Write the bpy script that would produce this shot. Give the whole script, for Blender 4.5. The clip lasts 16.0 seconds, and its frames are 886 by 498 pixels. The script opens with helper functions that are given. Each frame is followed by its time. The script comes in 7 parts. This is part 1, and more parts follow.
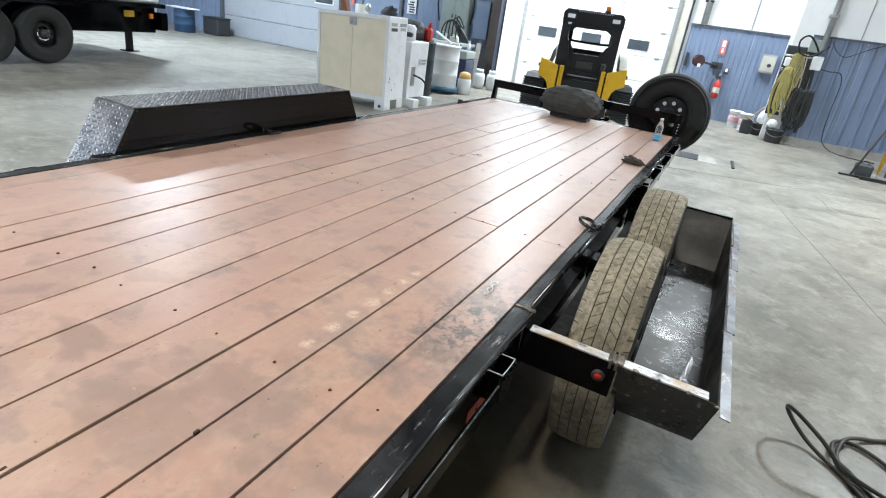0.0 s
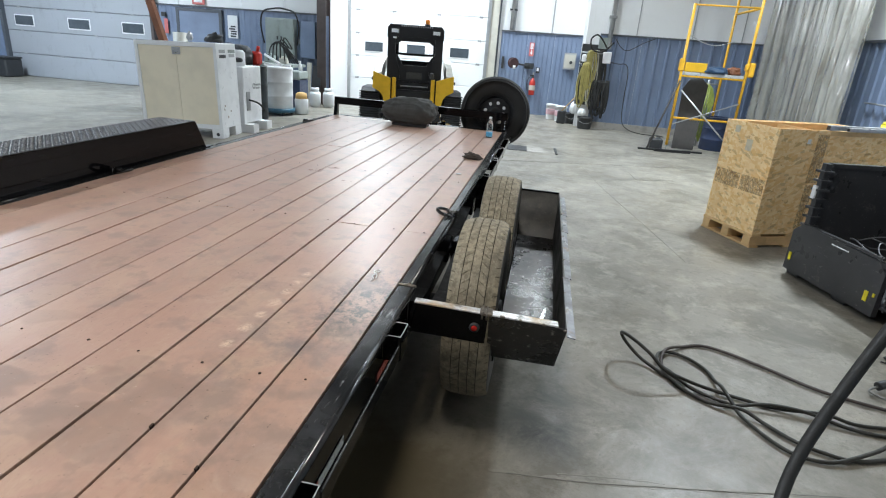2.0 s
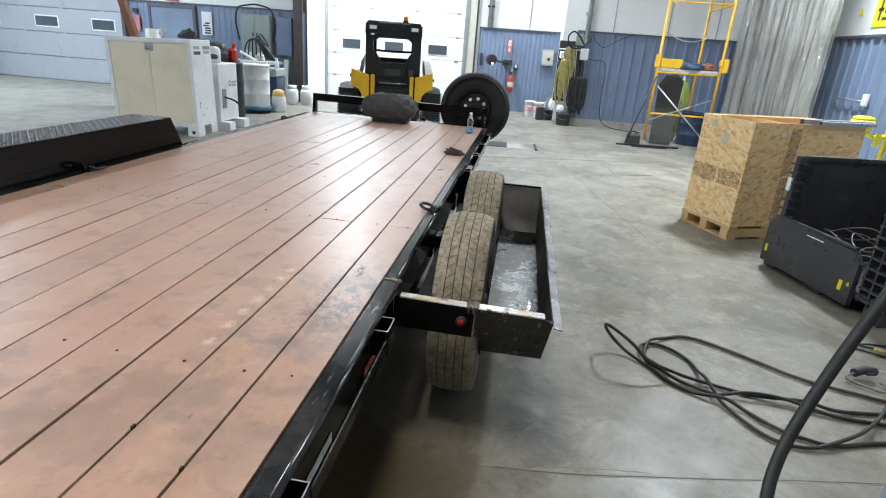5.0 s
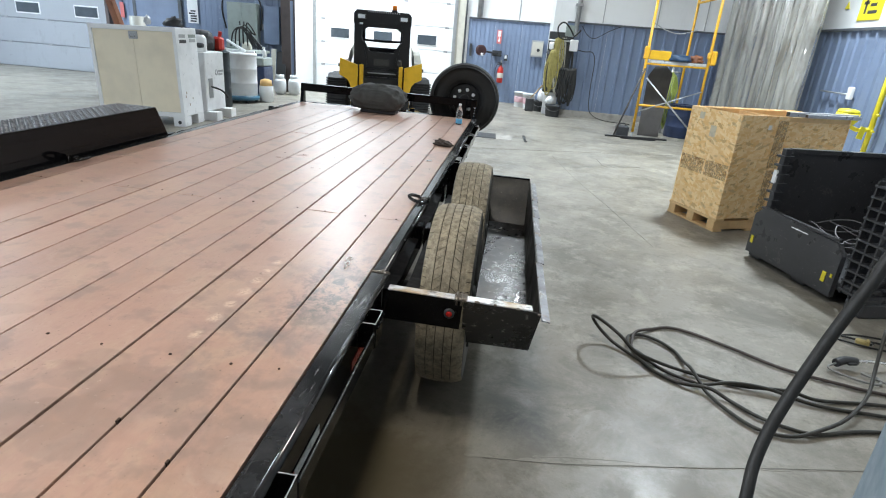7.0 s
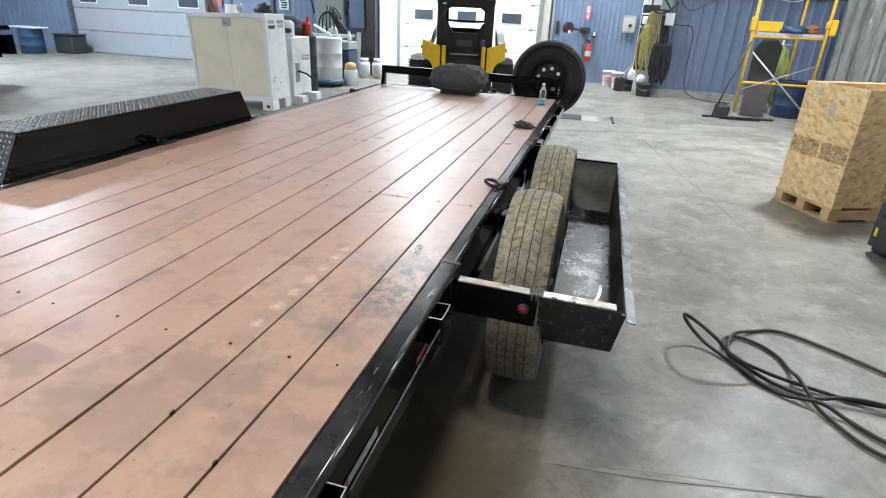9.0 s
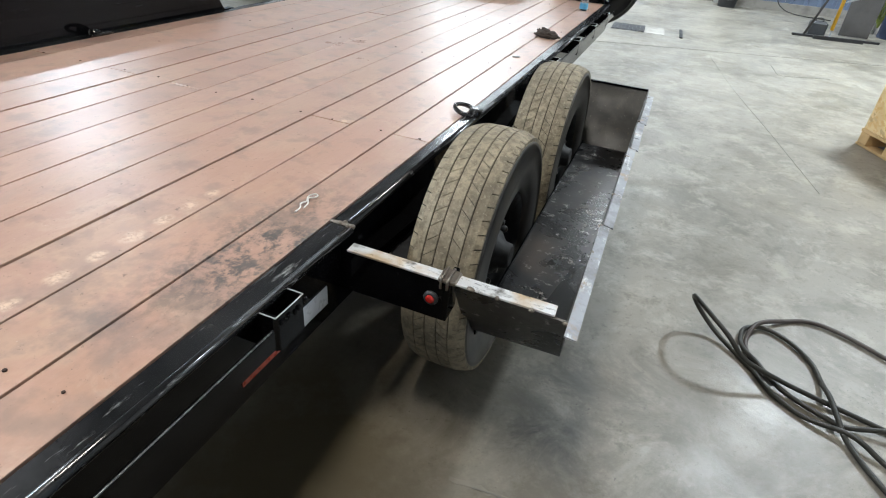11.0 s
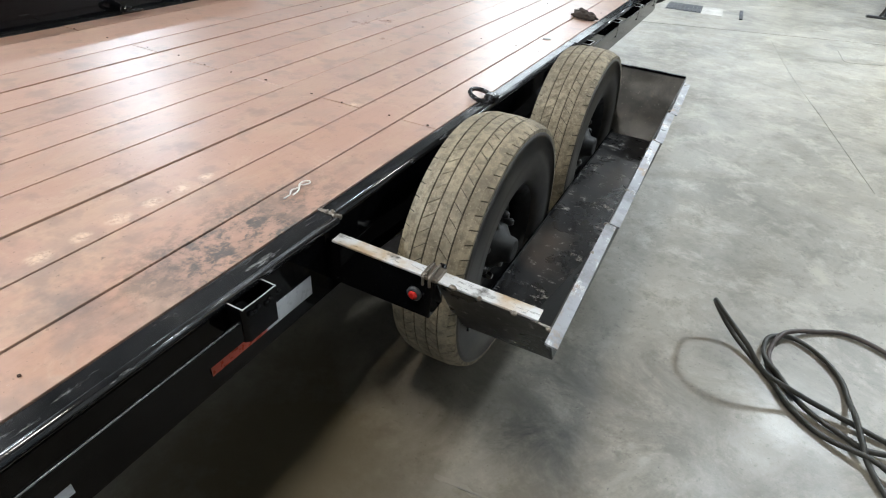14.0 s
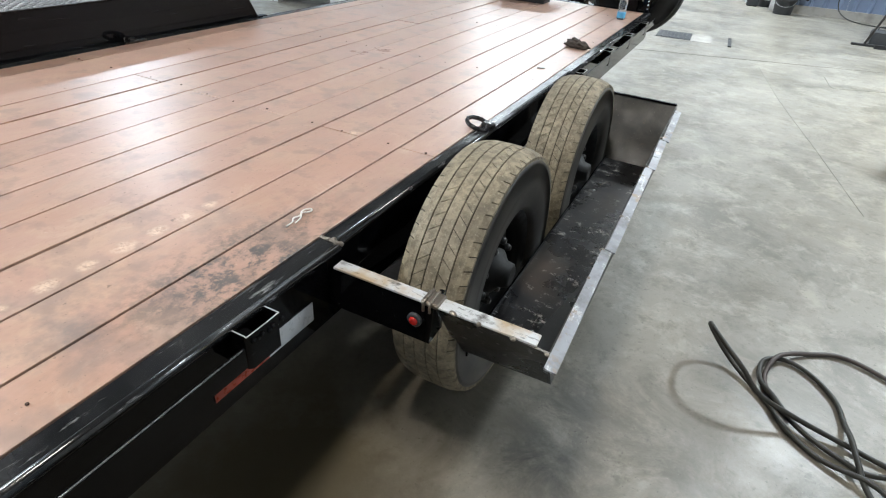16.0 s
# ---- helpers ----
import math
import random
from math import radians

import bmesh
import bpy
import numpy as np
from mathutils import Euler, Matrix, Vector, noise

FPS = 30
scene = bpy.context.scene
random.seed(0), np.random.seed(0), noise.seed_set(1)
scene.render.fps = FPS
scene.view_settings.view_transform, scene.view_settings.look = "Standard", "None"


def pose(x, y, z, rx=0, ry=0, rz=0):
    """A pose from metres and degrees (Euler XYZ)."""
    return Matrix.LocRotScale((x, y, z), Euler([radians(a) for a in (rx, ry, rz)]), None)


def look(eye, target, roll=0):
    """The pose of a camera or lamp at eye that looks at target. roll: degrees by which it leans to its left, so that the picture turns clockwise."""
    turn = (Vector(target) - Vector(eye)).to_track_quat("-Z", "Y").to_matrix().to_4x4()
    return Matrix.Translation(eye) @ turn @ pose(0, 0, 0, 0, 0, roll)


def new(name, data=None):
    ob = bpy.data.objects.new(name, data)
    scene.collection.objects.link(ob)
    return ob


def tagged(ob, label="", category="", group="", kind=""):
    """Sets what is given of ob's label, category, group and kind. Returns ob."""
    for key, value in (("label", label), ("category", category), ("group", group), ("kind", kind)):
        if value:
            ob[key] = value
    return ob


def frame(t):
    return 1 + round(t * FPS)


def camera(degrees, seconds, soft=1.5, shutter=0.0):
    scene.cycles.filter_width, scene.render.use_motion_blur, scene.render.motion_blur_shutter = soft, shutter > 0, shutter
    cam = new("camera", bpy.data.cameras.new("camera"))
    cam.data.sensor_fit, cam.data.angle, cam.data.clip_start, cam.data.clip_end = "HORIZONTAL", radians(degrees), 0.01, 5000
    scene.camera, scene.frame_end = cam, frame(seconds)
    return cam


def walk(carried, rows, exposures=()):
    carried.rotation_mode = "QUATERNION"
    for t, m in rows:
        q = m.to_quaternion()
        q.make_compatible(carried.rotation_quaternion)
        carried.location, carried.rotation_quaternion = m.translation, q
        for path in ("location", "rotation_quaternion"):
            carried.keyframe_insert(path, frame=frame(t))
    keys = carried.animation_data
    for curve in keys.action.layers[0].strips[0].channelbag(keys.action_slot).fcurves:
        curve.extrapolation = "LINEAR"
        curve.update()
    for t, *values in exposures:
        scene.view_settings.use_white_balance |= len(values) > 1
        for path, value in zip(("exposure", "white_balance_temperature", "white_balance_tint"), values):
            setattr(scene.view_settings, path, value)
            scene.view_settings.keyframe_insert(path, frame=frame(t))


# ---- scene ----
cam = camera(77.4, 16.0, 1.1)
PATH = [
    (0, (0.368, -1.483, 1.467), (-0.403, 0.191, 0.69), 8.3),
    (0.5, (0.362, -1.665, 1.472), (-0.253, 0.103, 0.767), 6.7),
    (1, (0.378, -1.779, 1.488), (-0.052, 0.047, 0.792), 5.2),
    (1.5, (0.4, -1.795, 1.495), (0.048, 0.051, 0.812), 4.6),
    (2, (0.411, -1.791, 1.493), (0.099, 0.063, 0.811), 4.3),
    (2.5, (0.422, -1.793, 1.492), (0.14, 0.067, 0.811), 4.2),
    (3, (0.42, -1.788, 1.487), (0.16, 0.074, 0.805), 4.2),
    (3.5, (0.408, -1.786, 1.487), (0.162, 0.078, 0.807), 4.2),
    (5.8, (0.392, -1.777, 1.465), (0.156, 0.084, 0.772), 4.3),
    (6, (0.409, -1.774, 1.471), (0.179, 0.082, 0.764), 4.3),
    (6.5, (0.402, -1.784, 1.48), (0.19, 0.073, 0.766), 4.5),
    (7, (0.397, -1.781, 1.475), (0.197, 0.078, 0.764), 4.7),
    (7.5, (0.399, -1.776, 1.476), (0.203, 0.081, 0.76), 4.7),
    (8, (0.382, -1.768, 1.465), (0.184, 0.088, 0.747), 4.6),
    (8.5, (0.362, -1.757, 1.458), (0.136, 0.092, 0.731), 4.1),
    (9, (0.397, -1.646, 1.447), (-0.076, 0.132, 0.663), 2.8),
    (9.5, (0.459, -1.502, 1.427), (-0.096, 0.202, 0.538), 2.7),
    (9.7, (0.471, -1.425, 1.407), (-0.023, 0.272, 0.473), 3.5),
    (11.8, (0.709, -0.891, 1.368), (-0.039, 0.583, 0.242), 4.0),
    (12, (0.711, -0.886, 1.371), (-0.074, 0.560, 0.234), 3.6),
    (12.5, (0.721, -0.889, 1.374), (-0.075, 0.532, 0.213), 3.5),
    (13, (0.732, -0.880, 1.366), (-0.018, 0.556, 0.193), 4.1),
    (13.5, (0.731, -0.885, 1.371), (-0.000, 0.576, 0.218), 4.1),
    (14, (0.733, -0.891, 1.379), (0.013, 0.586, 0.238), 4.1),
    (14.5, (0.734, -0.903, 1.388), (0.020, 0.589, 0.265), 4.2),
    (15, (0.731, -0.914, 1.397), (0.009, 0.591, 0.297), 4.1),
    (15.5, (0.728, -0.916, 1.401), (-0.001, 0.599, 0.318), 4.0),
    (16, (0.731, -0.911, 1.402), (0.001, 0.611, 0.329), 4.1),
]
# the camera opens up a little where the dark trailer fills its view
EXPOSURE = [(0.0, 0.26), (0.6, 0.02), (1.5, -0.07), (2.5, -0.08), (3.5, -0.03), (6.0, 0.08), (8.5, 0.15), (9.5, 0.21), (12.0, 0.33), (16.0, 0.37)]
walk(cam, [(t, look(eye, target, roll)) for t, eye, target, roll in PATH], EXPOSURE)

# ---------------------------------------------------------------- world and light
world = bpy.data.worlds.new("world")
scene.world = world
world.use_nodes = True
world.node_tree.nodes["Background"].inputs[0].default_value = (0.72, 0.84, 1.0, 1)
world.node_tree.nodes["Background"].inputs[1].default_value = 1.2
scene.view_settings.exposure = 0.0

DECK = 0.672          # top of the deck boards
CEIL = 6.0
POWER = 540.0         # watts of each high-bay light


# ---------------------------------------------------------------- materials
def rgb(c):
    return (*c, 1.0)


class Mat:
    """A node material with small helpers, so that each surface reads as a few lines."""

    def __init__(self, name, colour=(0.5, 0.5, 0.5), rough=0.5, metal=0.0, spec=0.5):
        self.m = bpy.data.materials.new(name)
        self.m.use_nodes = True
        self.t = self.m.node_tree
        self.b = self.t.nodes["Principled BSDF"]
        self.b.inputs["Base Color"].default_value = rgb(colour)
        self.b.inputs["Roughness"].default_value = rough
        self.b.inputs["Metallic"].default_value = metal
        self.b.inputs["Specular IOR Level"].default_value = spec
        self.colour = self.value(rgb(colour))
        self.pos = self.node("ShaderNodeNewGeometry").outputs["Position"]

    def node(self, kind):
        return self.t.nodes.new(kind)

    def link(self, a, b):
        self.t.links.new(a, b)

    def value(self, c):
        n = self.node("ShaderNodeRGB")
        n.outputs[0].default_value = c
        return n.outputs[0]

    def put(self, socket, v):
        if isinstance(v, (int, float, tuple)):
            socket.default_value = v
        else:
            self.link(v, socket)

    def math(self, op, a, b=0.0, clamp=False):
        n = self.node("ShaderNodeMath")
        n.operation, n.use_clamp = op, clamp
        self.put(n.inputs[0], a)
        self.put(n.inputs[1], b)
        return n.outputs[0]

    def scaled(self, s):
        n = self.node("ShaderNodeVectorMath")
        n.operation = "MULTIPLY"
        self.link(self.pos, n.inputs[0])
        n.inputs[1].default_value = s
        return n.outputs[0]

    def noise(self, scale=5.0, detail=4.0, rough=0.55, stretch=(1, 1, 1), distort=0.0):
        n = self.node("ShaderNodeTexNoise")
        self.link(self.scaled(stretch), n.inputs["Vector"])
        n.inputs["Scale"].default_value = scale
        n.inputs["Detail"].default_value = detail
        n.inputs["Roughness"].default_value = rough
        n.inputs["Distortion"].default_value = distort
        return n.outputs["Fac"]

    def voronoi(self, scale=5.0, feature="F1", stretch=(1, 1, 1)):
        n = self.node("ShaderNodeTexVoronoi")
        n.feature = feature
        self.link(self.scaled(stretch), n.inputs["Vector"])
        n.inputs["Scale"].default_value = scale
        return n

    def ramp(self, fac, lo, hi, a=0.0, b=1.0):
        n = self.node("ShaderNodeMapRange")
        n.inputs[1].default_value, n.inputs[2].default_value = lo, hi
        n.inputs[3].default_value, n.inputs[4].default_value = a, b
        self.link(fac, n.inputs[0])
        return n.outputs[0]

    def mix(self, fac, colour, mode="MIX"):
        """Lays a colour over what there is so far."""
        n = self.node("ShaderNodeMix")
        n.data_type, n.blend_type = "RGBA", mode
        self.put(n.inputs[0], fac)
        self.link(self.colour, n.inputs[6])
        self.put(n.inputs[7], rgb(colour) if isinstance(colour, tuple) else colour)
        self.colour = n.outputs[2]
        self.link(self.colour, self.b.inputs["Base Color"])
        return self

    def near(self, x, y, rx, ry):
        """1 at a place of the plan, falling to 0 at the radii."""
        sep = self.node("ShaderNodeSeparateXYZ")
        self.link(self.pos, sep.inputs[0])
        dx = self.math("MULTIPLY", self.math("SUBTRACT", sep.outputs[0], x), 1 / rx)
        dy = self.math("MULTIPLY", self.math("SUBTRACT", sep.outputs[1], y), 1 / ry)
        d = self.math("SQRT", self.math("ADD", self.math("MULTIPLY", dx, dx), self.math("MULTIPLY", dy, dy)))
        return self.math("SUBTRACT", 1.0, d, clamp=True)

    def rough(self, fac, lo, hi):
        self.link(self.ramp(fac, 0.3, 0.7, lo, hi), self.b.inputs["Roughness"])
        return self

    def bump(self, fac, strength=0.2, distance=0.01):
        n = self.node("ShaderNodeBump")
        n.inputs["Strength"].default_value = strength
        n.inputs["Distance"].default_value = distance
        self.link(fac, n.inputs["Height"])
        self.link(n.outputs[0], self.b.inputs["Normal"])
        return self

    def per_piece(self, lo, hi):
        """Brightness that differs from object to object."""
        info = self.node("ShaderNodeObjectInfo").outputs["Random"]
        hsv = self.node("ShaderNodeHueSaturation")
        self.link(self.colour, hsv.inputs["Color"])
        self.link(self.ramp(info, 0, 1, lo, hi), hsv.inputs["Value"])
        self.colour = hsv.outputs[0]
        self.link(self.colour, self.b.inputs["Base Color"])
        return self


def plain(name, colour, rough=0.5, metal=0.0, wear=0.12, scale=9.0, bump=0.05, spec=0.5):
    """Paint, plastic or metal with faint dirt and an uneven gloss."""
    k = Mat(name, colour, rough, metal, spec)
    n = k.noise(scale, 5)
    k.mix(k.ramp(n, 0.45, 0.75, 0, wear), tuple(0.35 * c for c in colour))
    k.rough(k.noise(scale * 2.3, 3), max(0.03, rough - 0.1), min(1, rough + 0.12))
    if bump:
        k.bump(k.noise(scale * 14, 2), bump, 0.002)
    return k.m


def glow(name, colour, strength):
    k = Mat(name, colour, 0.4)
    k.b.inputs["Emission Color"].default_value = rgb(colour)
    k.b.inputs["Emission Strength"].default_value = strength
    return k.m


SPOTS = [(-0.03, 0.02), (-0.11, 0.022), (-0.19, 0.024), (-0.28, 0.028), (-0.37, 0.022), (-0.46, 0.026), (-0.56, 0.022), (0.62, 0.024)]   # pale scrapes along one seam
# painted deck planks: brick-brown paint, scuffs, pale scrapes along one seam and a greasy smear
k = Mat("deck_paint", (0.45, 0.268, 0.20), 0.3, 0.0, 0.5)
k.mix(k.ramp(k.noise(1.7, 5), 0.35, 0.7, 0, 0.55), (0.44, 0.295, 0.24))
k.mix(k.ramp(k.noise(2.4, 8, 0.72, (1, 0.7, 1), 0.5), 0.48, 0.66, 0, 0.35), (0.40, 0.23, 0.13))
k.mix(k.ramp(k.noise(5, 7, 0.75, (1, 1, 1), 0.3), 0.48, 0.72, 0, 0.35), (0.52, 0.36, 0.28))
k.mix(k.ramp(k.noise(6, 6, 0.68), 0.55, 0.8, 0, 0.25), (0.27, 0.15, 0.105))
k.mix(k.ramp(k.noise(14, 4, 0.6, (6, 0.6, 1)), 0.52, 0.7, 0, 0.14), (0.29, 0.16, 0.115))
k.mix(k.ramp(k.noise(3.6, 6, 0.66, (1.3, 0.8, 1), 1.2), 0.50, 0.60, 0, 0.42), (0.50, 0.345, 0.245))
k.mix(k.ramp(k.noise(4.6, 7, 0.7, (1.2, 0.8, 1), 0.9), 0.54, 0.64, 0, 0.36), (0.33, 0.245, 0.20))
k.mix(k.ramp(k.noise(9.5, 6, 0.7, (1, 0.7, 1), 0.8), 0.57, 0.66, 0, 0.35), (0.55, 0.40, 0.30))
k.mix(k.math("MULTIPLY", k.math("MULTIPLY", k.near(-0.22, -0.55, 0.30, 0.75), k.ramp(k.noise(7, 6, 0.65), 0.46, 0.6)), 0.8), (0.19, 0.15, 0.14))
grease = k.math("MULTIPLY", k.near(-0.11, -0.18, 0.19, 0.42), k.ramp(k.noise(20, 8, 0.78, (1.2, 0.9, 1)), 0.46, 0.58))
k.mix(k.math("MULTIPLY", grease, 1.5, clamp=True), (0.095, 0.085, 0.08))
k.mix(k.math("MULTIPLY", k.math("MULTIPLY", k.near(-0.7, -0.8, 0.6, 0.4), k.ramp(k.noise(5, 2, 0.5, (1, 1.5, 1)), 0.50, 0.56)), 0.75), (0.24, 0.145, 0.105))
for x, y, rx, ry in ((-0.543, -0.809, 0.07, 0.05), (-0.528, -0.726, 0.075, 0.05), (-0.534, -0.899, 0.075, 0.05), (-0.544, -0.975, 0.09, 0.06), (-0.407, -0.907, 0.1, 0.05), (-0.463, -0.8, 0.09, 0.05), (-0.417, -0.995, 0.11, 0.06)):      # dried rings where water stood
    k.mix(k.math("MULTIPLY", k.ramp(k.math("ADD", k.near(x, y, rx, ry), k.math("MULTIPLY", k.math("SUBTRACT", k.noise(9, 4, 0.6), 0.5), 0.5)), 0.02, 0.16), 0.34), (0.29, 0.195, 0.155))
for y, r in SPOTS:
    star = k.math("MULTIPLY", k.near(-0.386, y, r, r * 1.3), k.ramp(k.noise(46, 5, 0.75), 0.40, 0.6))
    k.mix(k.math("MULTIPLY", star, 1.9, clamp=True), (0.66, 0.50, 0.38))
k.mix(k.ramp(k.noise(48, 6, 0.8, (3, 0.5, 1)), 0.5, 0.62, 0, 0.2), (0.34, 0.20, 0.15))
k.mix(k.ramp(k.noise(95, 3, 0.7), 0.66, 0.71, 0, 0.6), (0.11, 0.075, 0.06))
k.mix(k.ramp(k.noise(60, 3, 0.7), 0.68, 0.76, 0, 0.55), (0.60, 0.46, 0.37))
k.mix(k.ramp(k.noise(33, 3, 0.7), 0.70, 0.74, 0, 0.7), (0.12, 0.07, 0.05))
k.per_piece(0.93, 1.06)
k.rough(k.noise(3.5, 6, 0.65), 0.36, 0.5)
k.b.inputs["Coat Weight"].default_value = 0.7
k.link(k.ramp(k.noise(2.2, 6, 0.7), 0.3, 0.7, 0.27, 0.38), k.b.inputs["Coat Roughness"])
k.bump(k.noise(30, 5, 0.6, (5, 0.5, 1)), 0.06, 0.002)
DECK_M = k.m

k = Mat("raw_edge_wood", (0.06, 0.03, 0.02), 0.9)
k.mix(k.noise(20, 4), (0.025, 0.015, 0.01))
EDGE_M = k.m

# power-trowelled workshop concrete with tyre dirt, damp marks and shade painted in by the trailer
k = Mat("concrete", (0.262, 0.242, 0.205), 0.4)
k.mix(k.ramp(k.noise(0.45, 6, 0.6), 0.40, 0.62, 0, 0.8), (0.195, 0.178, 0.145))
k.mix(k.ramp(k.noise(1.5, 9, 0.74, (1, 1, 1), 0.5), 0.47, 0.62, 0, 0.75), (0.115, 0.105, 0.082))
k.mix(k.ramp(k.noise(4.2, 9, 0.78, (1, 1, 1), 0.3), 0.50, 0.62, 0, 0.7), (0.36, 0.33, 0.275))
k.mix(k.ramp(k.noise(9, 8, 0.78), 0.53, 0.64, 0, 0.65), (0.125, 0.114, 0.09))
k.mix(k.ramp(k.noise(30, 5, 0.75), 0.60, 0.68, 0, 0.7), (0.10, 0.092, 0.075))
k.mix(k.ramp(k.noise(75, 3, 0.7), 0.64, 0.70, 0, 0.8), (0.07, 0.065, 0.055))
k.mix(k.ramp(k.noise(120, 2, 0.6), 0.67, 0.72, 0, 0.5), (0.44, 0.41, 0.36))
k.mix(k.ramp(k.noise(1.0, 5, 0.6, (0.6, 1.2, 1), 0.6), 0.54, 0.70, 0, 0.15), (0.15, 0.135, 0.105))
# brown dirt right of the trailer, deepened to paint in the shade there
k.mix(k.math("MULTIPLY", k.math("MULTIPLY", k.near(1.1, 0.0, 1.7, 1.3), k.ramp(k.noise(2.6, 8, 0.76, (1, 1, 1), 0.7), 0.42, 0.6)), 1.3, clamp=True), (0.125, 0.11, 0.082))
k.mix(k.math("MULTIPLY", k.near(1.3, -0.15, 1.6, 0.5), k.ramp(k.noise(4, 7, 0.75), 0.45, 0.58)), (0.26, 0.248, 0.22))
# oil-brown dirt under the trailer, darkened further to paint in its shade
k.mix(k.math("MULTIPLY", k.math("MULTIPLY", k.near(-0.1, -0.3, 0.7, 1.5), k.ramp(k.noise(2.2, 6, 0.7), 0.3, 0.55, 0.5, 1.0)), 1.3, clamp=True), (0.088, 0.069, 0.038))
# dark smudge, then a wider dark patch beside the tyre
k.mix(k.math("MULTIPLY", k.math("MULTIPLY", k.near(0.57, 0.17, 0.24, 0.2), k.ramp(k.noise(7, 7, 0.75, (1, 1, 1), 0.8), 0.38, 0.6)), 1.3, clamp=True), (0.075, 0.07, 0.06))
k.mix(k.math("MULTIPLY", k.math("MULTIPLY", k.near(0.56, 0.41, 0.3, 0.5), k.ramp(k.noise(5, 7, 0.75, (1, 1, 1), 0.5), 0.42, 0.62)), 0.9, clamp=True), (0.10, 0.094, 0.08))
k.rough(k.noise(2.3, 6, 0.65), 0.28, 0.55)
k.bump(k.noise(26, 7, 0.7), 0.3, 0.004)
CONCRETE_M = k.m

k = Mat("concrete_joint", (0.13, 0.125, 0.11), 0.9)
k.mix(k.noise(30, 3), (0.24, 0.23, 0.205))
JOINT_M = k.m
k = Mat("faint_crack", (0.19, 0.173, 0.142), 0.42)
k.mix(k.ramp(k.noise(22, 4, 0.7), 0.42, 0.55), (0.21, 0.193, 0.16))
FAINT_M = k.m

# gloss black trailer paint with dust and scratches
k = Mat("black_paint", (0.0025, 0.0025, 0.003), 0.1, 0.0, 0.16)
k.mix(k.ramp(k.noise(6, 6, 0.65), 0.62, 0.85, 0, 0.07), (0.03, 0.028, 0.025))
k.mix(k.ramp(k.noise(90, 2, 0.5, (1, 0.05, 1)), 0.7, 0.74, 0, 0.2), (0.12, 0.12, 0.12))
k.rough(k.noise(9, 5), 0.04, 0.12)
k.bump(k.noise(14, 4), 0.05, 0.004)
BLACK_M = k.m
k = Mat("gloss_black_paint", (0.004, 0.004, 0.0045), 0.12, 0.0, 0.6)
k.mix(k.ramp(k.noise(7, 6, 0.7), 0.55, 0.75, 0, 0.3), (0.06, 0.058, 0.054))
# grey patches and streaks paint in bright reflections, along with some scratches
k.mix(k.ramp(k.noise(2.5, 6, 0.7, (1, 0.6, 1), 0.4), 0.42, 0.68, 0, 0.30), (0.11, 0.11, 0.115))
k.mix(k.ramp(k.noise(45, 4, 0.7, (1, 0.03, 1)), 0.58, 0.68, 0, 0.4), (0.36, 0.36, 0.37))
k.mix(k.ramp(k.noise(40, 5, 0.75, (1, 0.15, 1)), 0.60, 0.70, 0, 0.6), (0.38, 0.38, 0.39))
k.rough(k.noise(12, 5, 0.7), 0.08, 0.26)
k.bump(k.noise(16, 4), 0.06, 0.003)
GLOSS_M = k.m

# worn black paint over steel, dull and dirty inside the open fender
k = Mat("dirty_black_steel", (0.010, 0.010, 0.011), 0.15)
k.mix(k.ramp(k.noise(3.2, 7, 0.7), 0.5, 0.72, 0, 0.5), (0.06, 0.057, 0.052))
# pale flecks: white dust, strengthened to paint in the tray's bright reflections
k.mix(k.ramp(k.noise(26, 6, 0.75), 0.58, 0.66, 0, 0.75), (0.36, 0.35, 0.33))
k.mix(k.ramp(k.noise(2.4, 3), 0.55, 0.75, 0, 0.45), (0.12, 0.08, 0.05))
k.rough(k.noise(5, 6, 0.65), 0.16, 0.42)
k.bump(k.noise(38, 5), 0.2, 0.002)
DIRTY_M = k.m

# ground bare steel with heat tint round the welds
k = Mat("bare_steel", (0.74, 0.745, 0.75), 0.38, 0.45)
k.mix(k.ramp(k.noise(9, 4), 0.5, 0.66, 0, 0.8), (0.50, 0.33, 0.15))
k.mix(k.ramp(k.noise(14, 5, 0.6), 0.6, 0.70, 0, 0.85), (0.09, 0.075, 0.065))
k.rough(k.noise(30, 4, 0.6, (1, 6, 1)), 0.22, 0.5)
k.bump(k.noise(90, 3), 0.15, 0.001)
BARE_M = k.m
k = Mat("dull_bare_steel", (0.30, 0.31, 0.335), 0.42, 0.35, 0.45)
k.mix(k.ramp(k.noise(7, 6, 0.7), 0.45, 0.66, 0, 0.75), (0.10, 0.095, 0.09))
k.mix(k.ramp(k.noise(16, 5, 0.7), 0.54, 0.68, 0, 0.7), (0.30, 0.20, 0.11))
k.mix(k.ramp(k.noise(34, 5, 0.75, (1, 0.4, 1)), 0.56, 0.66, 0, 0.8), (0.66, 0.67, 0.68))
k.rough(k.noise(20, 5, 0.65), 0.25, 0.55)
k.bump(k.noise(70, 3), 0.2, 0.0012)
FLANGE_M = k.m
RAILGLINT_M = plain("rail_edge_glint", (0.13, 0.13, 0.135), 0.22, 0.2, 0.8, 18, 0.1)
k = Mat("sooty_brown_steel", (0.011, 0.0105, 0.009), 0.5, 0.0, 0.3)
k.mix(k.ramp(k.noise(4, 7, 0.72, (1, 1, 1), 0.6), 0.42, 0.62, 0, 0.7), (0.034, 0.031, 0.023))
k.mix(k.ramp(k.noise(11, 7, 0.75, (1, 1, 0.5), 0.4), 0.50, 0.62, 0, 0.7), (0.006, 0.006, 0.006))
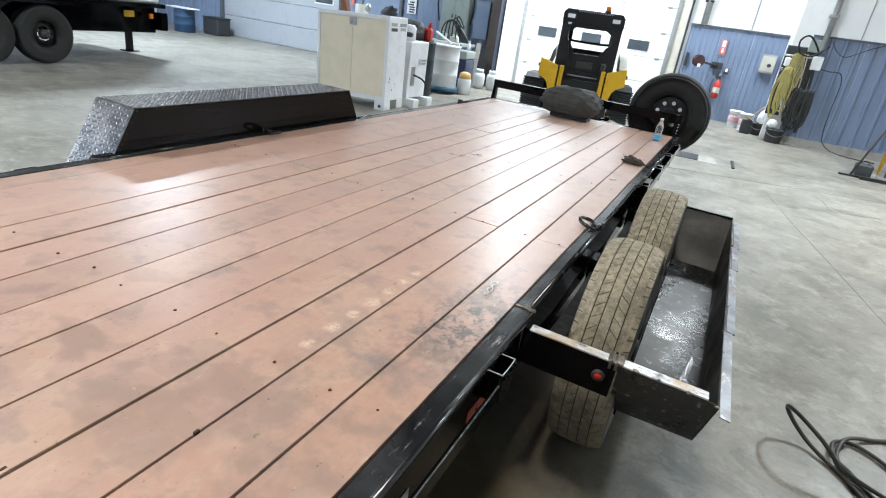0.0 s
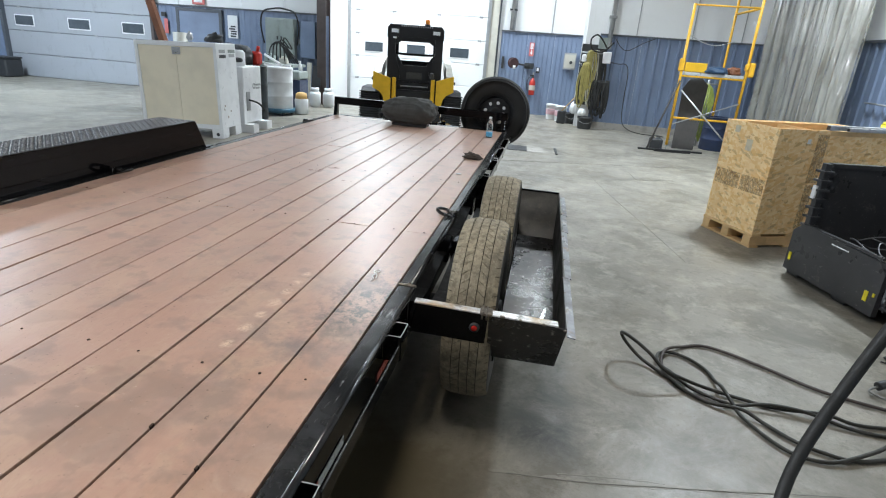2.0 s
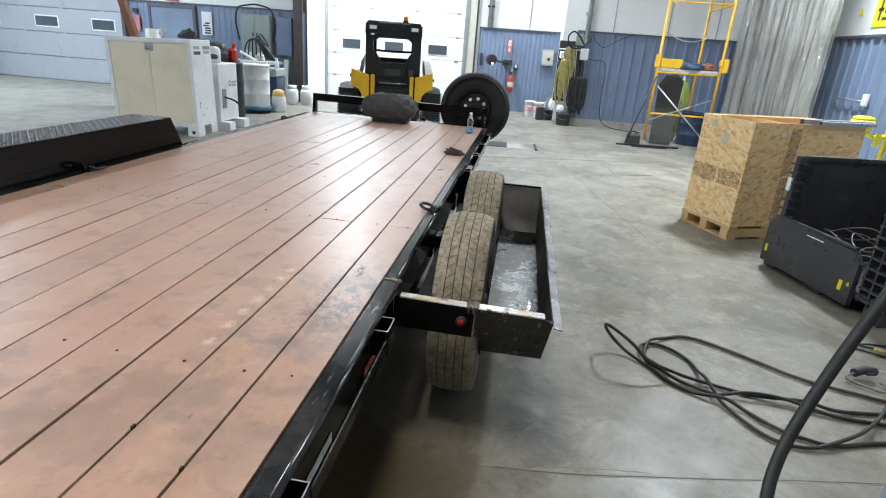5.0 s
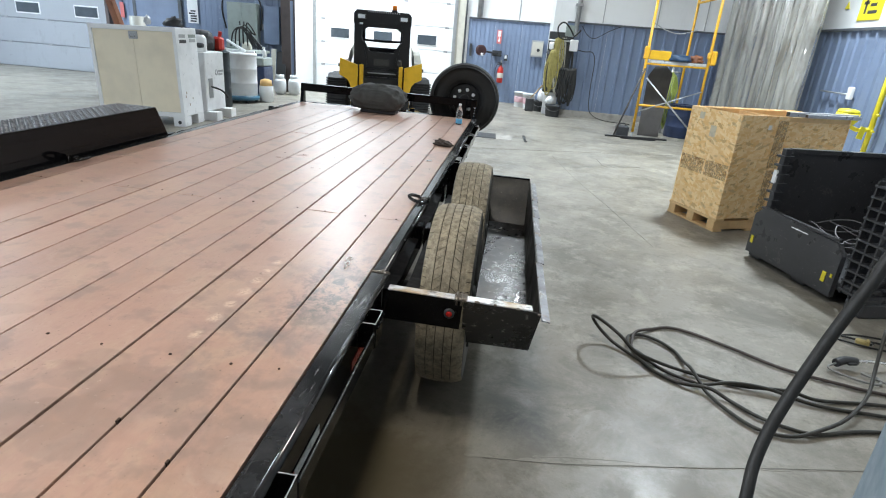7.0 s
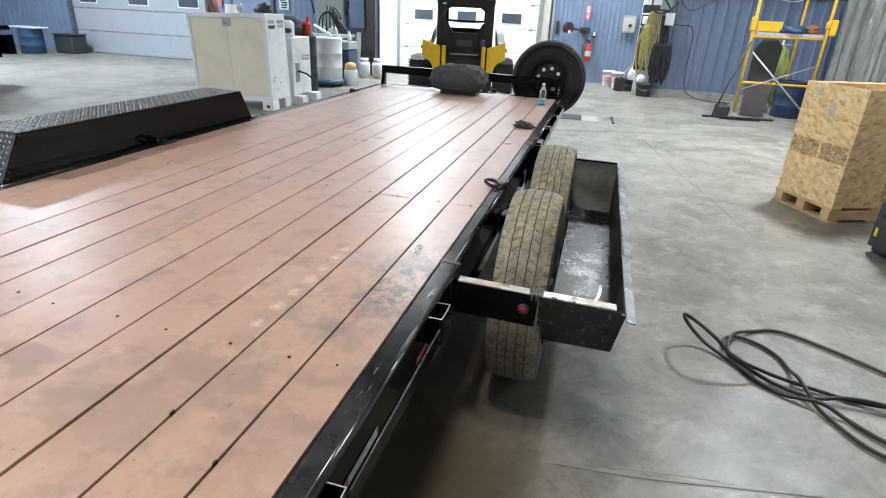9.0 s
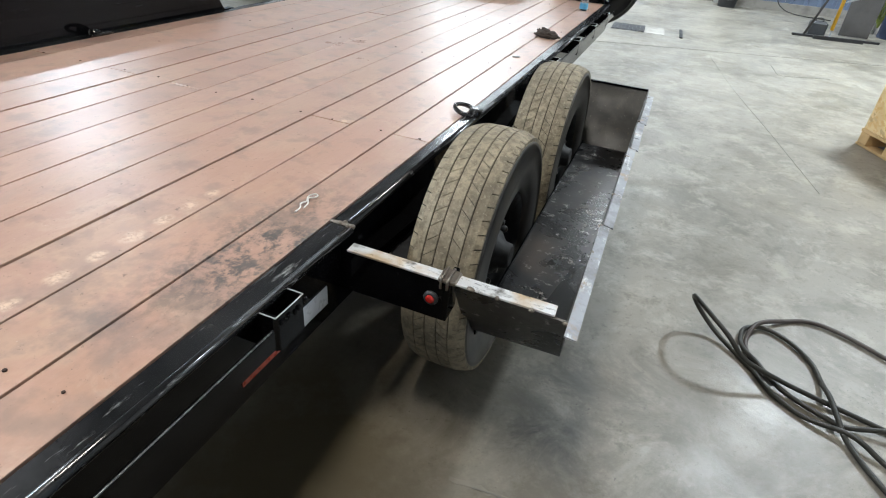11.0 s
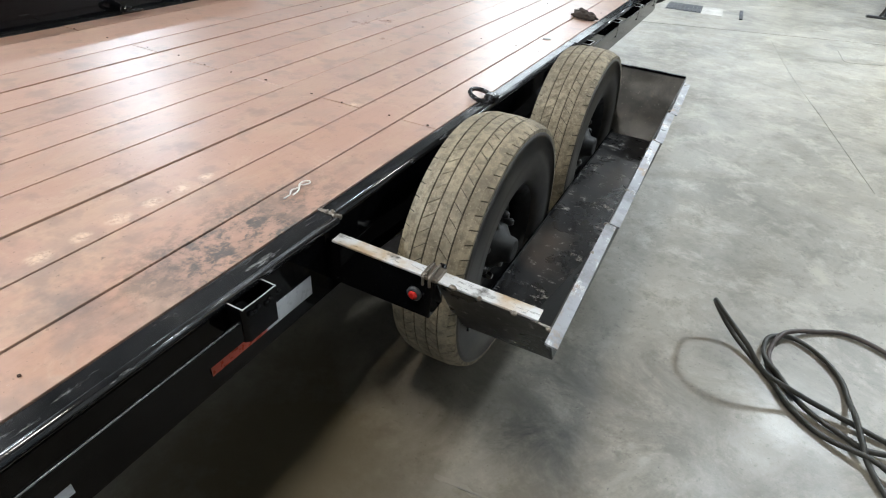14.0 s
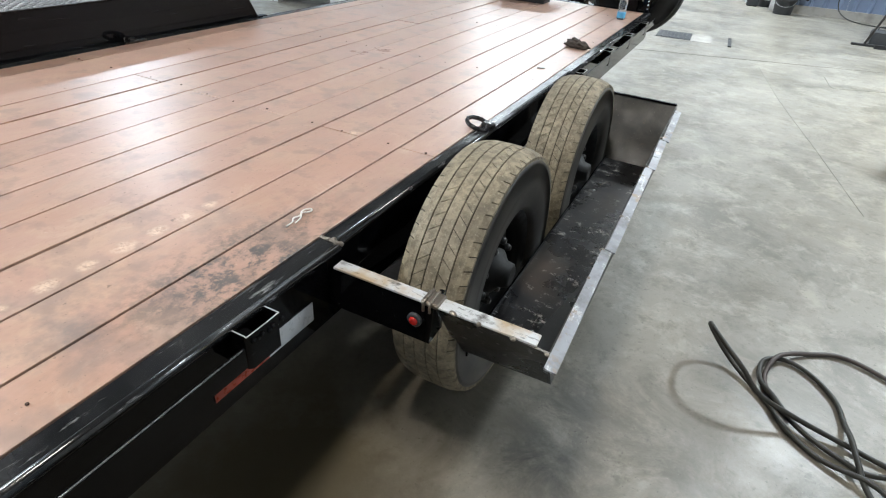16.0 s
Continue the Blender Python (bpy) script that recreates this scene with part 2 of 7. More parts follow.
k.mix(k.ramp(k.noise(17, 6, 0.75), 0.60, 0.70, 0, 0.5), (0.08, 0.055, 0.03))
k.mix(k.ramp(k.noise(80, 3, 0.7), 0.66, 0.72, 0, 0.5), (0.16, 0.15, 0.13))
k.rough(k.noise(8, 5), 0.3, 0.6)
k.bump(k.noise(60, 4), 0.25, 0.0015)
SOOT_M = k.m
GLINT_M = plain("bright_edge_glint", (0.60, 0.605, 0.615), 0.35, 0.5, 0.3, 40, 0)
WELD_M = plain("weld_bead", (0.20, 0.17, 0.14), 0.35, 0.8, 0.4, 40, 0.5)

k = Mat("diamond_plate", (0.008, 0.008, 0.009), 0.14)
k.rough(k.noise(12, 4), 0.1, 0.26)
k.mix(k.ramp(k.noise(20, 5), 0.55, 0.8, 0, 0.3), (0.1, 0.1, 0.1))
PLATE_M = k.m
# lozenges much paler than their black plate, which paints in the glints
LOZENGE_M = plain("glinting_tread_lozenge", (0.34, 0.34, 0.35), 0.3, 0.45, 0.3, 30, 0)

k = Mat("wet_black_steel", (0.012, 0.013, 0.015), 0.07, 0.0, 0.9)
k.b.inputs["Coat Weight"].default_value = 1.0
k.b.inputs["Coat Roughness"].default_value = 0.05
k.bump(k.noise(90, 3, 0.6, (1.6, 0.7, 1), 0.5), 0.35, 0.0025)
WET_M = k.m

# rubber
k = Mat("dusty_tyre", (0.022, 0.021, 0.020), 0.75)
k.mix(k.ramp(k.noise(6, 6, 0.65), 0.3, 0.62, 0.45, 1.0), (0.345, 0.292, 0.20))
k.mix(k.ramp(k.noise(40, 5, 0.7), 0.42, 0.62, 0, 0.7), (0.10, 0.082, 0.056))
k.mix(k.ramp(k.noise(130, 3, 0.7), 0.58, 0.66, 0, 0.5), (0.42, 0.36, 0.26))
k.bump(k.noise(120, 3), 0.25, 0.002)
TREAD_M = k.m
k = Mat("tyre_sidewall", (0.02, 0.02, 0.021), 0.5)
k.mix(k.ramp(k.noise(7, 5, 0.6), 0.35, 0.65, 0.2, 0.75), (0.095, 0.083, 0.065))
k.bump(k.noise(90, 3), 0.1, 0.002)
RUBBER_M = k.m
GROOVE_M = plain("dust_filled_groove", (0.06, 0.049, 0.035), 0.9, 0, 0.4, 30, 0.2)
RIM_M = plain("black_rim", (0.008, 0.008, 0.009), 0.6, 0.0, 0.5, 14)
DARKNUT_M = plain("dull_lug_nut", (0.07, 0.068, 0.066), 0.35, 0.5, 0.5, 30)
CHROME_M = plain("bright_nut", (0.75, 0.75, 0.75), 0.22, 1.0, 0.1, 30)
GREASE_M = plain("grey_hub", (0.045, 0.043, 0.04), 0.65, 0.0, 0.5, 25)
PLUG_M = plain("yellowed_plastic", (0.42, 0.33, 0.13), 0.5, 0, 0.3, 30)
CABLE_M = plain("rubber_cable", (0.014, 0.014, 0.013), 0.6, 0, 0.3, 25, 0.4)
HOSE_M = plain("grey_green_hose", (0.026, 0.025, 0.02), 0.5, 0, 0.35, 20, 0.1)
BROWNHOSE_M = plain("brown_grey_hose", (0.06, 0.045, 0.04), 0.5, 0, 0.35, 20, 0.1)
k = Mat("spare_rubber", (0.012, 0.012, 0.012), 0.75)
k.mix(k.noise(9, 4), (0.022, 0.021, 0.02))
SPARE_M = k.m
GREEN_M = plain("lime_hose", (0.30, 0.36, 0.08), 0.45, 0, 0.3, 14)
YHOSE_M = plain("yellow_air_hose", (0.36, 0.31, 0.10), 0.55, 0, 0.5, 12)

# walls
k = Mat("blue_wall_sheet", (0.185, 0.24, 0.35), 0.36)
k.mix(k.ramp(k.noise(1.6, 6, 0.65), 0.45, 0.75, 0, 0.5), (0.11, 0.135, 0.19))
k.mix(k.ramp(k.noise(6, 5, 0.6, (3, 3, 0.4)), 0.55, 0.78, 0, 0.4), (0.23, 0.27, 0.36))
k.rough(k.noise(4, 4), 0.3, 0.5)
BLUE_M = k.m
k = Mat("white_wall_sheet", (0.78, 0.79, 0.79), 0.45)
k.mix(k.ramp(k.noise(1.2, 6, 0.6), 0.5, 0.8, 0, 0.35), (0.6, 0.6, 0.58))
k.mix(k.ramp(k.noise(3, 5, 0.6, (2, 2, 0.3)), 0.6, 0.8, 0, 0.3), (0.55, 0.54, 0.5))
WHITE_M = k.m
k = Mat("door_sheet", (0.80, 0.81, 0.82), 0.35)
k.mix(k.ramp(k.noise(1.5, 6, 0.65), 0.52, 0.8, 0, 0.35), (0.55, 0.56, 0.57))
k.mix(k.ramp(k.noise(7, 5, 0.7), 0.62, 0.8, 0, 0.4), (0.4, 0.4, 0.4))
DOOR_M = k.m
k = Mat("dirty_door_sheet", (0.36, 0.38, 0.41), 0.4)
k.mix(k.ramp(k.noise(1.1, 7, 0.7), 0.42, 0.7, 0, 0.6), (0.34, 0.355, 0.38))
k.mix(k.ramp(k.noise(4, 7, 0.75, (1, 1, 0.4)), 0.55, 0.7, 0, 0.5), (0.24, 0.245, 0.255))
k.mix(k.ramp(k.noise(14, 5, 0.7), 0.62, 0.72, 0, 0.5), (0.2, 0.2, 0.2))
DIRTYDOOR_M = k.m
SEAM_M = plain("dark_seam", (0.09, 0.10, 0.115), 0.6)
DIRTYSEAM_M = plain("dirty_door_seam", (0.22, 0.23, 0.24), 0.7)
DOORSEAM_M = plain("door_panel_seam", (0.72, 0.74, 0.76), 0.6)
BROWN_M = plain("brown_column_paint", (0.085, 0.065, 0.06), 0.45, 0, 0.4, 5)
RUST_M = plain("rusty_beam", (0.20, 0.075, 0.035), 0.7, 0.1, 0.5, 7, 0.2)
STEELGREY_M = plain("galvanised_steel", (0.42, 0.43, 0.44), 0.4, 0.6, 0.3, 10)
BASECON_M = plain("concrete_curb", (0.36, 0.34, 0.31), 0.85, 0, 0.5, 8, 0.2)
CEIL_M = plain("ceiling_liner", (0.20, 0.205, 0.21), 0.5, 0, 0.1, 2)
GREYPANEL_M = plain("grey_green_enamel", (0.27, 0.31, 0.29), 0.4, 0, 0.3, 8)
PAPER_M = plain("white_card", (0.78, 0.79, 0.80), 0.7, 0, 0.1, 20, 0)
INK_M = plain("dark_ink", (0.05, 0.05, 0.055), 0.7, 0, 0.05, 20, 0)
PINKSIGN_M = plain("faded_red_sign", (0.60, 0.16, 0.15), 0.45, 0, 0.15, 20)
k = Mat("dark_pane", (0.04, 0.05, 0.06), 0.08)
k.mix(k.noise(5, 4), (0.10, 0.12, 0.14))
PANE_M = k.m

# things
BEIGE_M = plain("beige_cabinet_door", (0.82, 0.74, 0.58), 0.45, 0, 0.18, 3.5)
CABWHITE_M = plain("white_cabinet_enamel", (0.82, 0.83, 0.84), 0.35, 0, 0.22, 5)
DARKPLASTIC_M = plain("dark_plastic", (0.035, 0.037, 0.04), 0.5, 0, 0.3, 12)
BLUEPLASTIC_M = plain("blue_plastic", (0.02, 0.055, 0.115), 0.4, 0, 0.3, 10)
DARKDRUM_M = plain("dark_drum_paint", (0.02, 0.028, 0.034), 0.45, 0, 0.5, 8)
NAVY_M = plain("navy_drum", (0.02, 0.035, 0.085), 0.4, 0, 0.4, 8)
TEALDOLLY_M = plain("blue_dolly", (0.04, 0.13, 0.20), 0.45, 0, 0.4, 9)
WHITEPLASTIC_M = plain("white_plastic", (0.74, 0.76, 0.77), 0.4, 0, 0.18, 8)
RED_M = plain("red_paint", (0.50, 0.03, 0.02), 0.35, 0, 0.2, 12)
YELLOW_M = plain("machine_yellow", (0.72, 0.42, 0.02), 0.38, 0, 0.25, 8)
SCAFF_M = plain("scaffold_yellow", (0.78, 0.43, 0.03), 0.4, 0, 0.35, 12)
LEMON_M = plain("safety_yellow", (0.80, 0.68, 0.03), 0.4, 0, 0.2, 12)
ORANGE_M = plain("amber_lens", (0.75, 0.22, 0.02), 0.2, 0, 0.05, 10)
CREAM_M = plain("cream_paint", (0.54, 0.52, 0.45), 0.5, 0, 0.25, 6)
MACHBLACK_M = plain("machine_black", (0.013, 0.013, 0.014), 0.4, 0, 0.35, 10)
TRACK_M = plain("rubber_track", (0.032, 0.033, 0.036), 0.75, 0, 0.5, 16, 0.2)
ALU_M = plain("aluminium_plank", (0.66, 0.68, 0.70), 0.35, 0.6, 0.2, 10)
BLUEGREY_M = plain("blue_grey_machine", (0.20, 0.265, 0.31), 0.4, 0, 0.12, 8)
PINE_M = plain("pine_board", (0.72, 0.49, 0.24), 0.65, 0, 0.35, 12, 0.15)
BROWNBOARD_M = plain("dark_leaning_board", (0.07, 0.065, 0.062), 0.6, 0, 0.4, 7)
CLOTH_M = plain("black_canvas", (0.05, 0.05, 0.046), 0.8, 0, 0.35, 9, 0.3)
RAG_M = plain("dark_glove_cloth", (0.06, 0.045, 0.036), 0.9, 0, 0.5, 30, 0.4)

# oriented strand board: long pale flakes at many angles
k = Mat("strand_board", (0.88, 0.57, 0.23), 0.6)


def flakes(k, angle, long, wide, turn=-24.5):
    """Slivers in one direction on an upright board: a random value for each flake."""
    flat = k.node("ShaderNodeMapping")
    flat.inputs["Rotation"].default_value = (0, 0, math.radians(turn))
    k.link(k.pos, flat.inputs[0])
    sep, com = k.node("ShaderNodeSeparateXYZ"), k.node("ShaderNodeCombineXYZ")
    k.link(flat.outputs[0], sep.inputs[0])
    wob = k.math("MULTIPLY", k.noise(18, 3), 0.03)
    k.link(k.math("ADD", k.math("ADD", sep.outputs[0], sep.outputs[1]), wob), com.inputs[0])
    k.link(k.math("ADD", sep.outputs[2], wob), com.inputs[1])
    com.inputs[2].default_value = angle * 0.37
    rot = k.node("ShaderNodeVectorRotate")
    rot.rotation_type = "Z_AXIS"
    rot.inputs["Angle"].default_value = math.radians(angle)
    k.link(com.outputs[0], rot.inputs["Vector"])
    mul = k.node("ShaderNodeVectorMath")
    mul.operation = "MULTIPLY"
    k.link(rot.outputs[0], mul.inputs[0])
    mul.inputs[1].default_value = (long, wide, 1.0)
    v = k.node("ShaderNodeTexVoronoi")
    v.inputs["Scale"].default_value = 1.0
    k.link(mul.outputs[0], v.inputs["Vector"])
    sc = k.node("ShaderNodeSeparateColor")
    k.link(v.outputs["Color"], sc.inputs[0])
    return sc.outputs


layers = (flakes(k, 35, 16, 46), flakes(k, -52, 15, 42), flakes(k, 82, 17, 50), flakes(k, 8, 15, 44), flakes(k, -22, 18, 52))
for f, share in zip(layers, (0.0, 0.45, 0.5, 0.55, 0.6)):
    tone = k.node("ShaderNodeMix")
    tone.data_type = "RGBA"
    k.link(f[1], tone.inputs[0])
    tone.inputs[6].default_value, tone.inputs[7].default_value = rgb((0.80, 0.49, 0.18)), rgb((0.97, 0.76, 0.44))
    k.mix(k.ramp(f[0], share, share + 0.02, 0, 0.85), tone.outputs[2])
    k.mix(k.ramp(f[2], 0.93, 0.95, 0, 0.45), (0.40, 0.23, 0.09))
f1 = layers[0]
k.mix(k.ramp(k.noise(3, 4), 0.45, 0.7, 0, 0.2), (0.62, 0.42, 0.2))
k.bump(f1[1], 0.4, 0.002)
OSB_M = k.m

# heavy clear vinyl: milky, glossy folds
k = Mat("vinyl_curtain", (0.33, 0.325, 0.295), 0.1)
k.mix(k.ramp(k.noise(1.4, 5), 0.4, 0.7, 0, 0.6), (0.17, 0.163, 0.14))
k.mix(k.ramp(k.noise(5, 5, 0.6, (1, 1, 0.25)), 0.5, 0.75, 0, 0.5), (0.36, 0.355, 0.325))
k.b.inputs["Alpha"].default_value = 0.82
k.b.inputs["Specular IOR Level"].default_value = 0.9
k.mix(k.ramp(k.noise(3.2, 6, 0.7, (1, 1, 0.6), 0.6), 0.52, 0.66, 0, 0.5), (0.17, 0.14, 0.10))
k.b.inputs["Coat Weight"].default_value = 1.0
k.b.inputs["Coat Roughness"].default_value = 0.03
k.rough(k.noise(9, 3), 0.04, 0.12)
k.bump(k.noise(9, 2, 0.5, (1, 1, 0.14)), 1.0, 0.12)
VINYL_M = k.m

k = Mat("clear_bottle", (0.93, 0.96, 0.98), 0.05)
k.b.inputs["Transmission Weight"].default_value = 0.9
k.b.inputs["IOR"].default_value = 1.33
BOTTLE_M = k.m
LABEL_M = plain("blue_label", (0.10, 0.38, 0.62), 0.4, 0, 0.05, 30)
LENS_M = plain("red_lens", (0.45, 0.02, 0.015), 0.15, 0, 0.05, 20)
TAPEWHITE_M = plain("white_reflector_tape", (0.50, 0.52, 0.54), 0.3, 0, 0.15, 30)
TAPERED_M = plain("red_reflector_tape", (0.33, 0.045, 0.025), 0.3, 0, 0.2, 30)
LIGHT_M = glow("led_panel", (1.0, 0.98, 0.95), 14.0)
LAMPGLASS_M = plain("lamp_glass", (0.75, 0.78, 0.80), 0.1, 0, 0.05, 10)


# ---------------------------------------------------------------- mesh helpers
def V3(*a):
    return Vector(a)


def box(bm, x0, x1, y0, y1, z0, z1, m=None, bevel=0.0):
    vs = [bm.verts.new(V3(x, y, z)) for x in (x0, x1) for y in (y0, y1) for z in (z0, z1)]
    fs = [bm.faces.new([vs[i] for i in f]) for f in ((0, 1, 3, 2), (4, 6, 7, 5), (0, 4, 5, 1), (2, 3, 7, 6), (0, 2, 6, 4), (1, 5, 7, 3))]
    if bevel:
        es = list({e for f in fs for e in f.edges})
        r = bmesh.ops.bevel(bm, geom=es, offset=bevel, segments=1, profile=0.5, affect="EDGES")
        vs = list({v for f in r["faces"] for v in f.verts} | {v for v in vs if v.is_valid})
    if m is not None:
        bmesh.ops.transform(bm, matrix=m, verts=vs)
    return vs


def ring(bm, c, u, w, r, seg):
    return [bm.verts.new(c + r * (math.cos(2 * math.pi * i / seg) * u + math.sin(2 * math.pi * i / seg) * w)) for i in range(seg)]


def cyl(bm, a, b, r, r2=None, seg=14, caps=True):
    a, b = Vector(a), Vector(b)
    d = (b - a).normalized()
    u = d.orthogonal().normalized()
    w = d.cross(u)
    r1 = ring(bm, a, u, w, r, seg)
    r2_ = ring(bm, b, u, w, r if r2 is None else r2, seg)
    for i in range(seg):
        bm.faces.new((r1[i], r1[(i + 1) % seg], r2_[(i + 1) % seg], r2_[i])).smooth = True
    if caps:
        bm.faces.new(r1[::-1])
        bm.faces.new(r2_)
    return r1 + r2_


def smooth_path(pts, per=8):
    """A Catmull-Rom curve through the points."""
    p = [Vector(q) for q in pts]
    p = [2 * p[0] - p[1]] + p + [2 * p[-1] - p[-2]]
    out = []
    for i in range(1, len(p) - 2):
        for s in range(per):
            t = s / per
            out.append(0.5 * (2 * p[i] + (p[i + 1] - p[i - 1]) * t + (2 * p[i - 1] - 5 * p[i] + 4 * p[i + 1] - p[i + 2]) * t * t
                              + (3 * p[i] - p[i - 1] - 3 * p[i + 1] + p[i + 2]) * t ** 3))
    return out + [p[-2]]


def sweep(bm, pts, r, seg=8, per=8, close=False):
    path = smooth_path(pts, per) if per > 1 else [Vector(q) for q in pts]
    n = len(path)
    u = None
    rings = []
    for i, c in enumerate(path):
        d = path[(i + 1) % n] - path[i - 1] if close else path[min(i + 1, n - 1)] - path[max(i - 1, 0)]
        d = d.normalized()
        u = d.orthogonal().normalized() if u is None else (u - u.dot(d) * d).normalized()
        rings.append(ring(bm, c, u, d.cross(u), r, seg))
    for i in range(n if close else n - 1):
        a, b = rings[i], rings[(i + 1) % n]
        for j in range(seg):
            bm.faces.new((a[j], a[(j + 1) % seg], b[(j + 1) % seg], b[j])).smooth = True
    if not close:
        bm.faces.new(rings[0][::-1])
        bm.faces.new(rings[-1])


def lathe(bm, profile, m, seg=32, close=False):
    """Turns (radius, height) pairs about the local z axis, then moves them by m."""
    rings = [[bm.verts.new(m @ V3(r * math.cos(2 * math.pi * i / seg), r * math.sin(2 * math.pi * i / seg), z)) for i in range(seg)] for r, z in profile]
    n = len(rings)
    for k_ in range(n if close else n - 1):
        a, b = rings[k_], rings[(k_ + 1) % n]
        for i in range(seg):
            bm.faces.new((a[i], a[(i + 1) % seg], b[(i + 1) % seg], b[i])).smooth = True
    if not close:
        for r_, rev in ((rings[0], True), (rings[-1], False)):
            bm.faces.new(r_[::-1] if rev else r_)


def prism(bm, poly, lo, hi, axis="x", m=None):
    """A polygon drawn in the two other axes, drawn out along an axis."""
    def at(p, h):
        a, b = p
        return {"x": V3(h, a, b), "y": V3(a, h, b), "z": V3(a, b, h)}[axis]
    a = [bm.verts.new(at(p, lo)) for p in poly]
    b = [bm.verts.new(at(p, hi)) for p in poly]
    n = len(poly)
    bm.faces.new(a[::-1])
    bm.faces.new(b)
    for i in range(n):
        bm.faces.new((a[i], a[(i + 1) % n], b[(i + 1) % n], b[i]))
    if m is not None:
        bmesh.ops.transform(bm, matrix=m, verts=a + b)


def mesh_of(name, bm, material, recalc=True):
    if recalc:
        bmesh.ops.recalc_face_normals(bm, faces=bm.faces)
    me = bpy.data.meshes.new(name)
    bm.to_mesh(me)
    bm.free()
    me.materials.append(material)
    return me


def part(name, bm, material, parent=None, label="", m=None):
    ob = new(name, bm if isinstance(bm, bpy.types.Mesh) else mesh_of(name, bm, material))
    if parent is not None:
        ob.parent = parent
    if m is not None:
        ob.matrix_basis = m
    return tagged(ob, label) if label else ob


def thing(name, label, category, at=(0, 0, 0), turn=0.0, group="", kind=""):
    e = new(name)
    e.empty_display_size = 0.1
    e.matrix_basis = pose(*at, 0, 0, turn)
    return tagged(e, label, category, group, kind)


def B(*boxes, bevel=0.0, m=None):
    bm = bmesh.new()
    for b in boxes:
        box(bm, *b, m=m, bevel=bevel)
    return bm


def C(*cyls, seg=14):
    bm = bmesh.new()
    for c in cyls:
        cyl(bm, *c, seg=seg)
    return bm


def S(pts, r, seg=8, per=8, close=False):
    bm = bmesh.new()
    sweep(bm, pts, r, seg, per, close)
    return bm


def L(profile, m=None, seg=28, close=False):
    bm = bmesh.new()
    lathe(bm, profile, m or Matrix.Identity(4), seg, close)
    return bm


def P(poly, lo, hi, axis="x"):
    bm = bmesh.new()
    prism(bm, poly, lo, hi, axis)
    return bm


# ---------------------------------------------------------------- setting
YB, YD, YS, XR, XL, YN, XJ = 11.5, 13.5, 11.7, 4.9, -17.0, -7.0, -5.15   # wall planes of the plan
WAIN = 2.0
SET = "structure"

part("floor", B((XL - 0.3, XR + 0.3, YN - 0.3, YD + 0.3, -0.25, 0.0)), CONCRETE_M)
tagged(bpy.data.objects["floor"], "grey trowelled concrete workshop floor with stains and painted shade by the trailer", "floor", "", SET)
part("ceiling", B((XL - 0.3, XR + 0.3, YN - 0.3, YD + 0.3, CEIL, CEIL + 0.2)), CEIL_M)
tagged(bpy.data.objects["ceiling"], "grey sheet-metal workshop ceiling", "ceiling", "", SET)


def wall(name, x0, x1, y0, y1, z0=0.0, z1=CEIL, mat=None, label="white-painted sheet-metal workshop wall"):
    return tagged(part(name, B((x0, x1, y0, y1, z0, z1)), mat or WHITE_M), label, "wall", "", SET)


# saw-cut joints and a crack in the slab, the cuts laid as thin filler strips
joint = thing("floor_joint", "dark saw-cut joints and cracks in the concrete floor", "floor joint", kind=SET)


def crack(pts, w=0.006, mat=JOINT_M, h=0.0025):
    bm = bmesh.new()
    path = smooth_path(pts, 10)
    rnd = random.Random(len(pts) * 7 + int(pts[0][0] * 10))
    side = []
    for i, p in enumerate(path):
        d = (path[min(i + 1, len(path) - 1)] - path[max(i - 1, 0)]).normalized()
        nrm = V3(-d.y, d.x, 0)
        j = rnd.uniform(-0.6, 0.6) * w
        ww = w * rnd.uniform(0.5, 1.1)
        side.append([bm.verts.new(p + nrm * (j + s * ww) + V3(0, 0, z)) for s in (-1, 1) for z in (0.0, h)])
    for a, b in zip(side, side[1:]):
        for q in ((0, 1), (1, 3), (3, 2), (2, 0)):
            bm.faces.new((a[q[0]], a[q[1]], b[q[1]], b[q[0]]))
    part("joint_line", bm, mat, joint)


crack([(0.43, -0.078, 0), (0.58, -0.064, 0), (0.74, -0.045, 0), (1.03, 0.008, 0), (1.27, 0.053, 0), (1.67, 0.134, 0), (2.1, 0.21, 0)], 0.0022)
crack([(0.36, -0.084, 0), (0.58, -0.06, 0), (0.74, -0.041, 0), (1.03, 0.011, 0), (1.27, 0.056, 0), (1.67, 0.137, 0), (2.1, 0.214, 0)], 0.011, FAINT_M, 0.0009)
crack([(0.62, -0.03, 0), (0.74, -0.007, 0), (0.92, 0.018, 0), (1.06, 0.03, 0)], 0.004, FAINT_M, 0.0009)
crack([(-4, 5.1, 0), (-0.24, 6.35, 0), (2.34, 7.22, 0), (4.6, 8.0, 0)], 0.004)
crack([(1.645, 6.44, 0), (1.66, 6.2, 0), (1.70, 5.96, 0), (1.95, 6.05, 0), (2.2, 6.16, 0)], 0.003)
crack([(0.99, 6.43, 0), (1.20, 5.07, 0), (1.45, 3.78, 0), (1.65, 2.71, 0)], 0.0009, FAINT_M)

# trench drain: pale frame with a dark grating
drain = thing("floor_drain", "dark steel floor drain grating in a pale frame", "drain", (0.02, 7.62, 0), 3)
part("drain_frame", B((-0.36, 0.36, -0.27, 0.27, 0.0, 0.004)), BASECON_M, drain)
part("drain_cover", B((-0.34, 0.1, -0.25, 0.25, 0.004, 0.012), bevel=0.003), DARKPLASTIC_M, drain)
part("drain_lip", B((0.56, 0.6, -0.32, 0.3, 0.0, 0.016), bevel=0.003), MACHBLACK_M, drain)
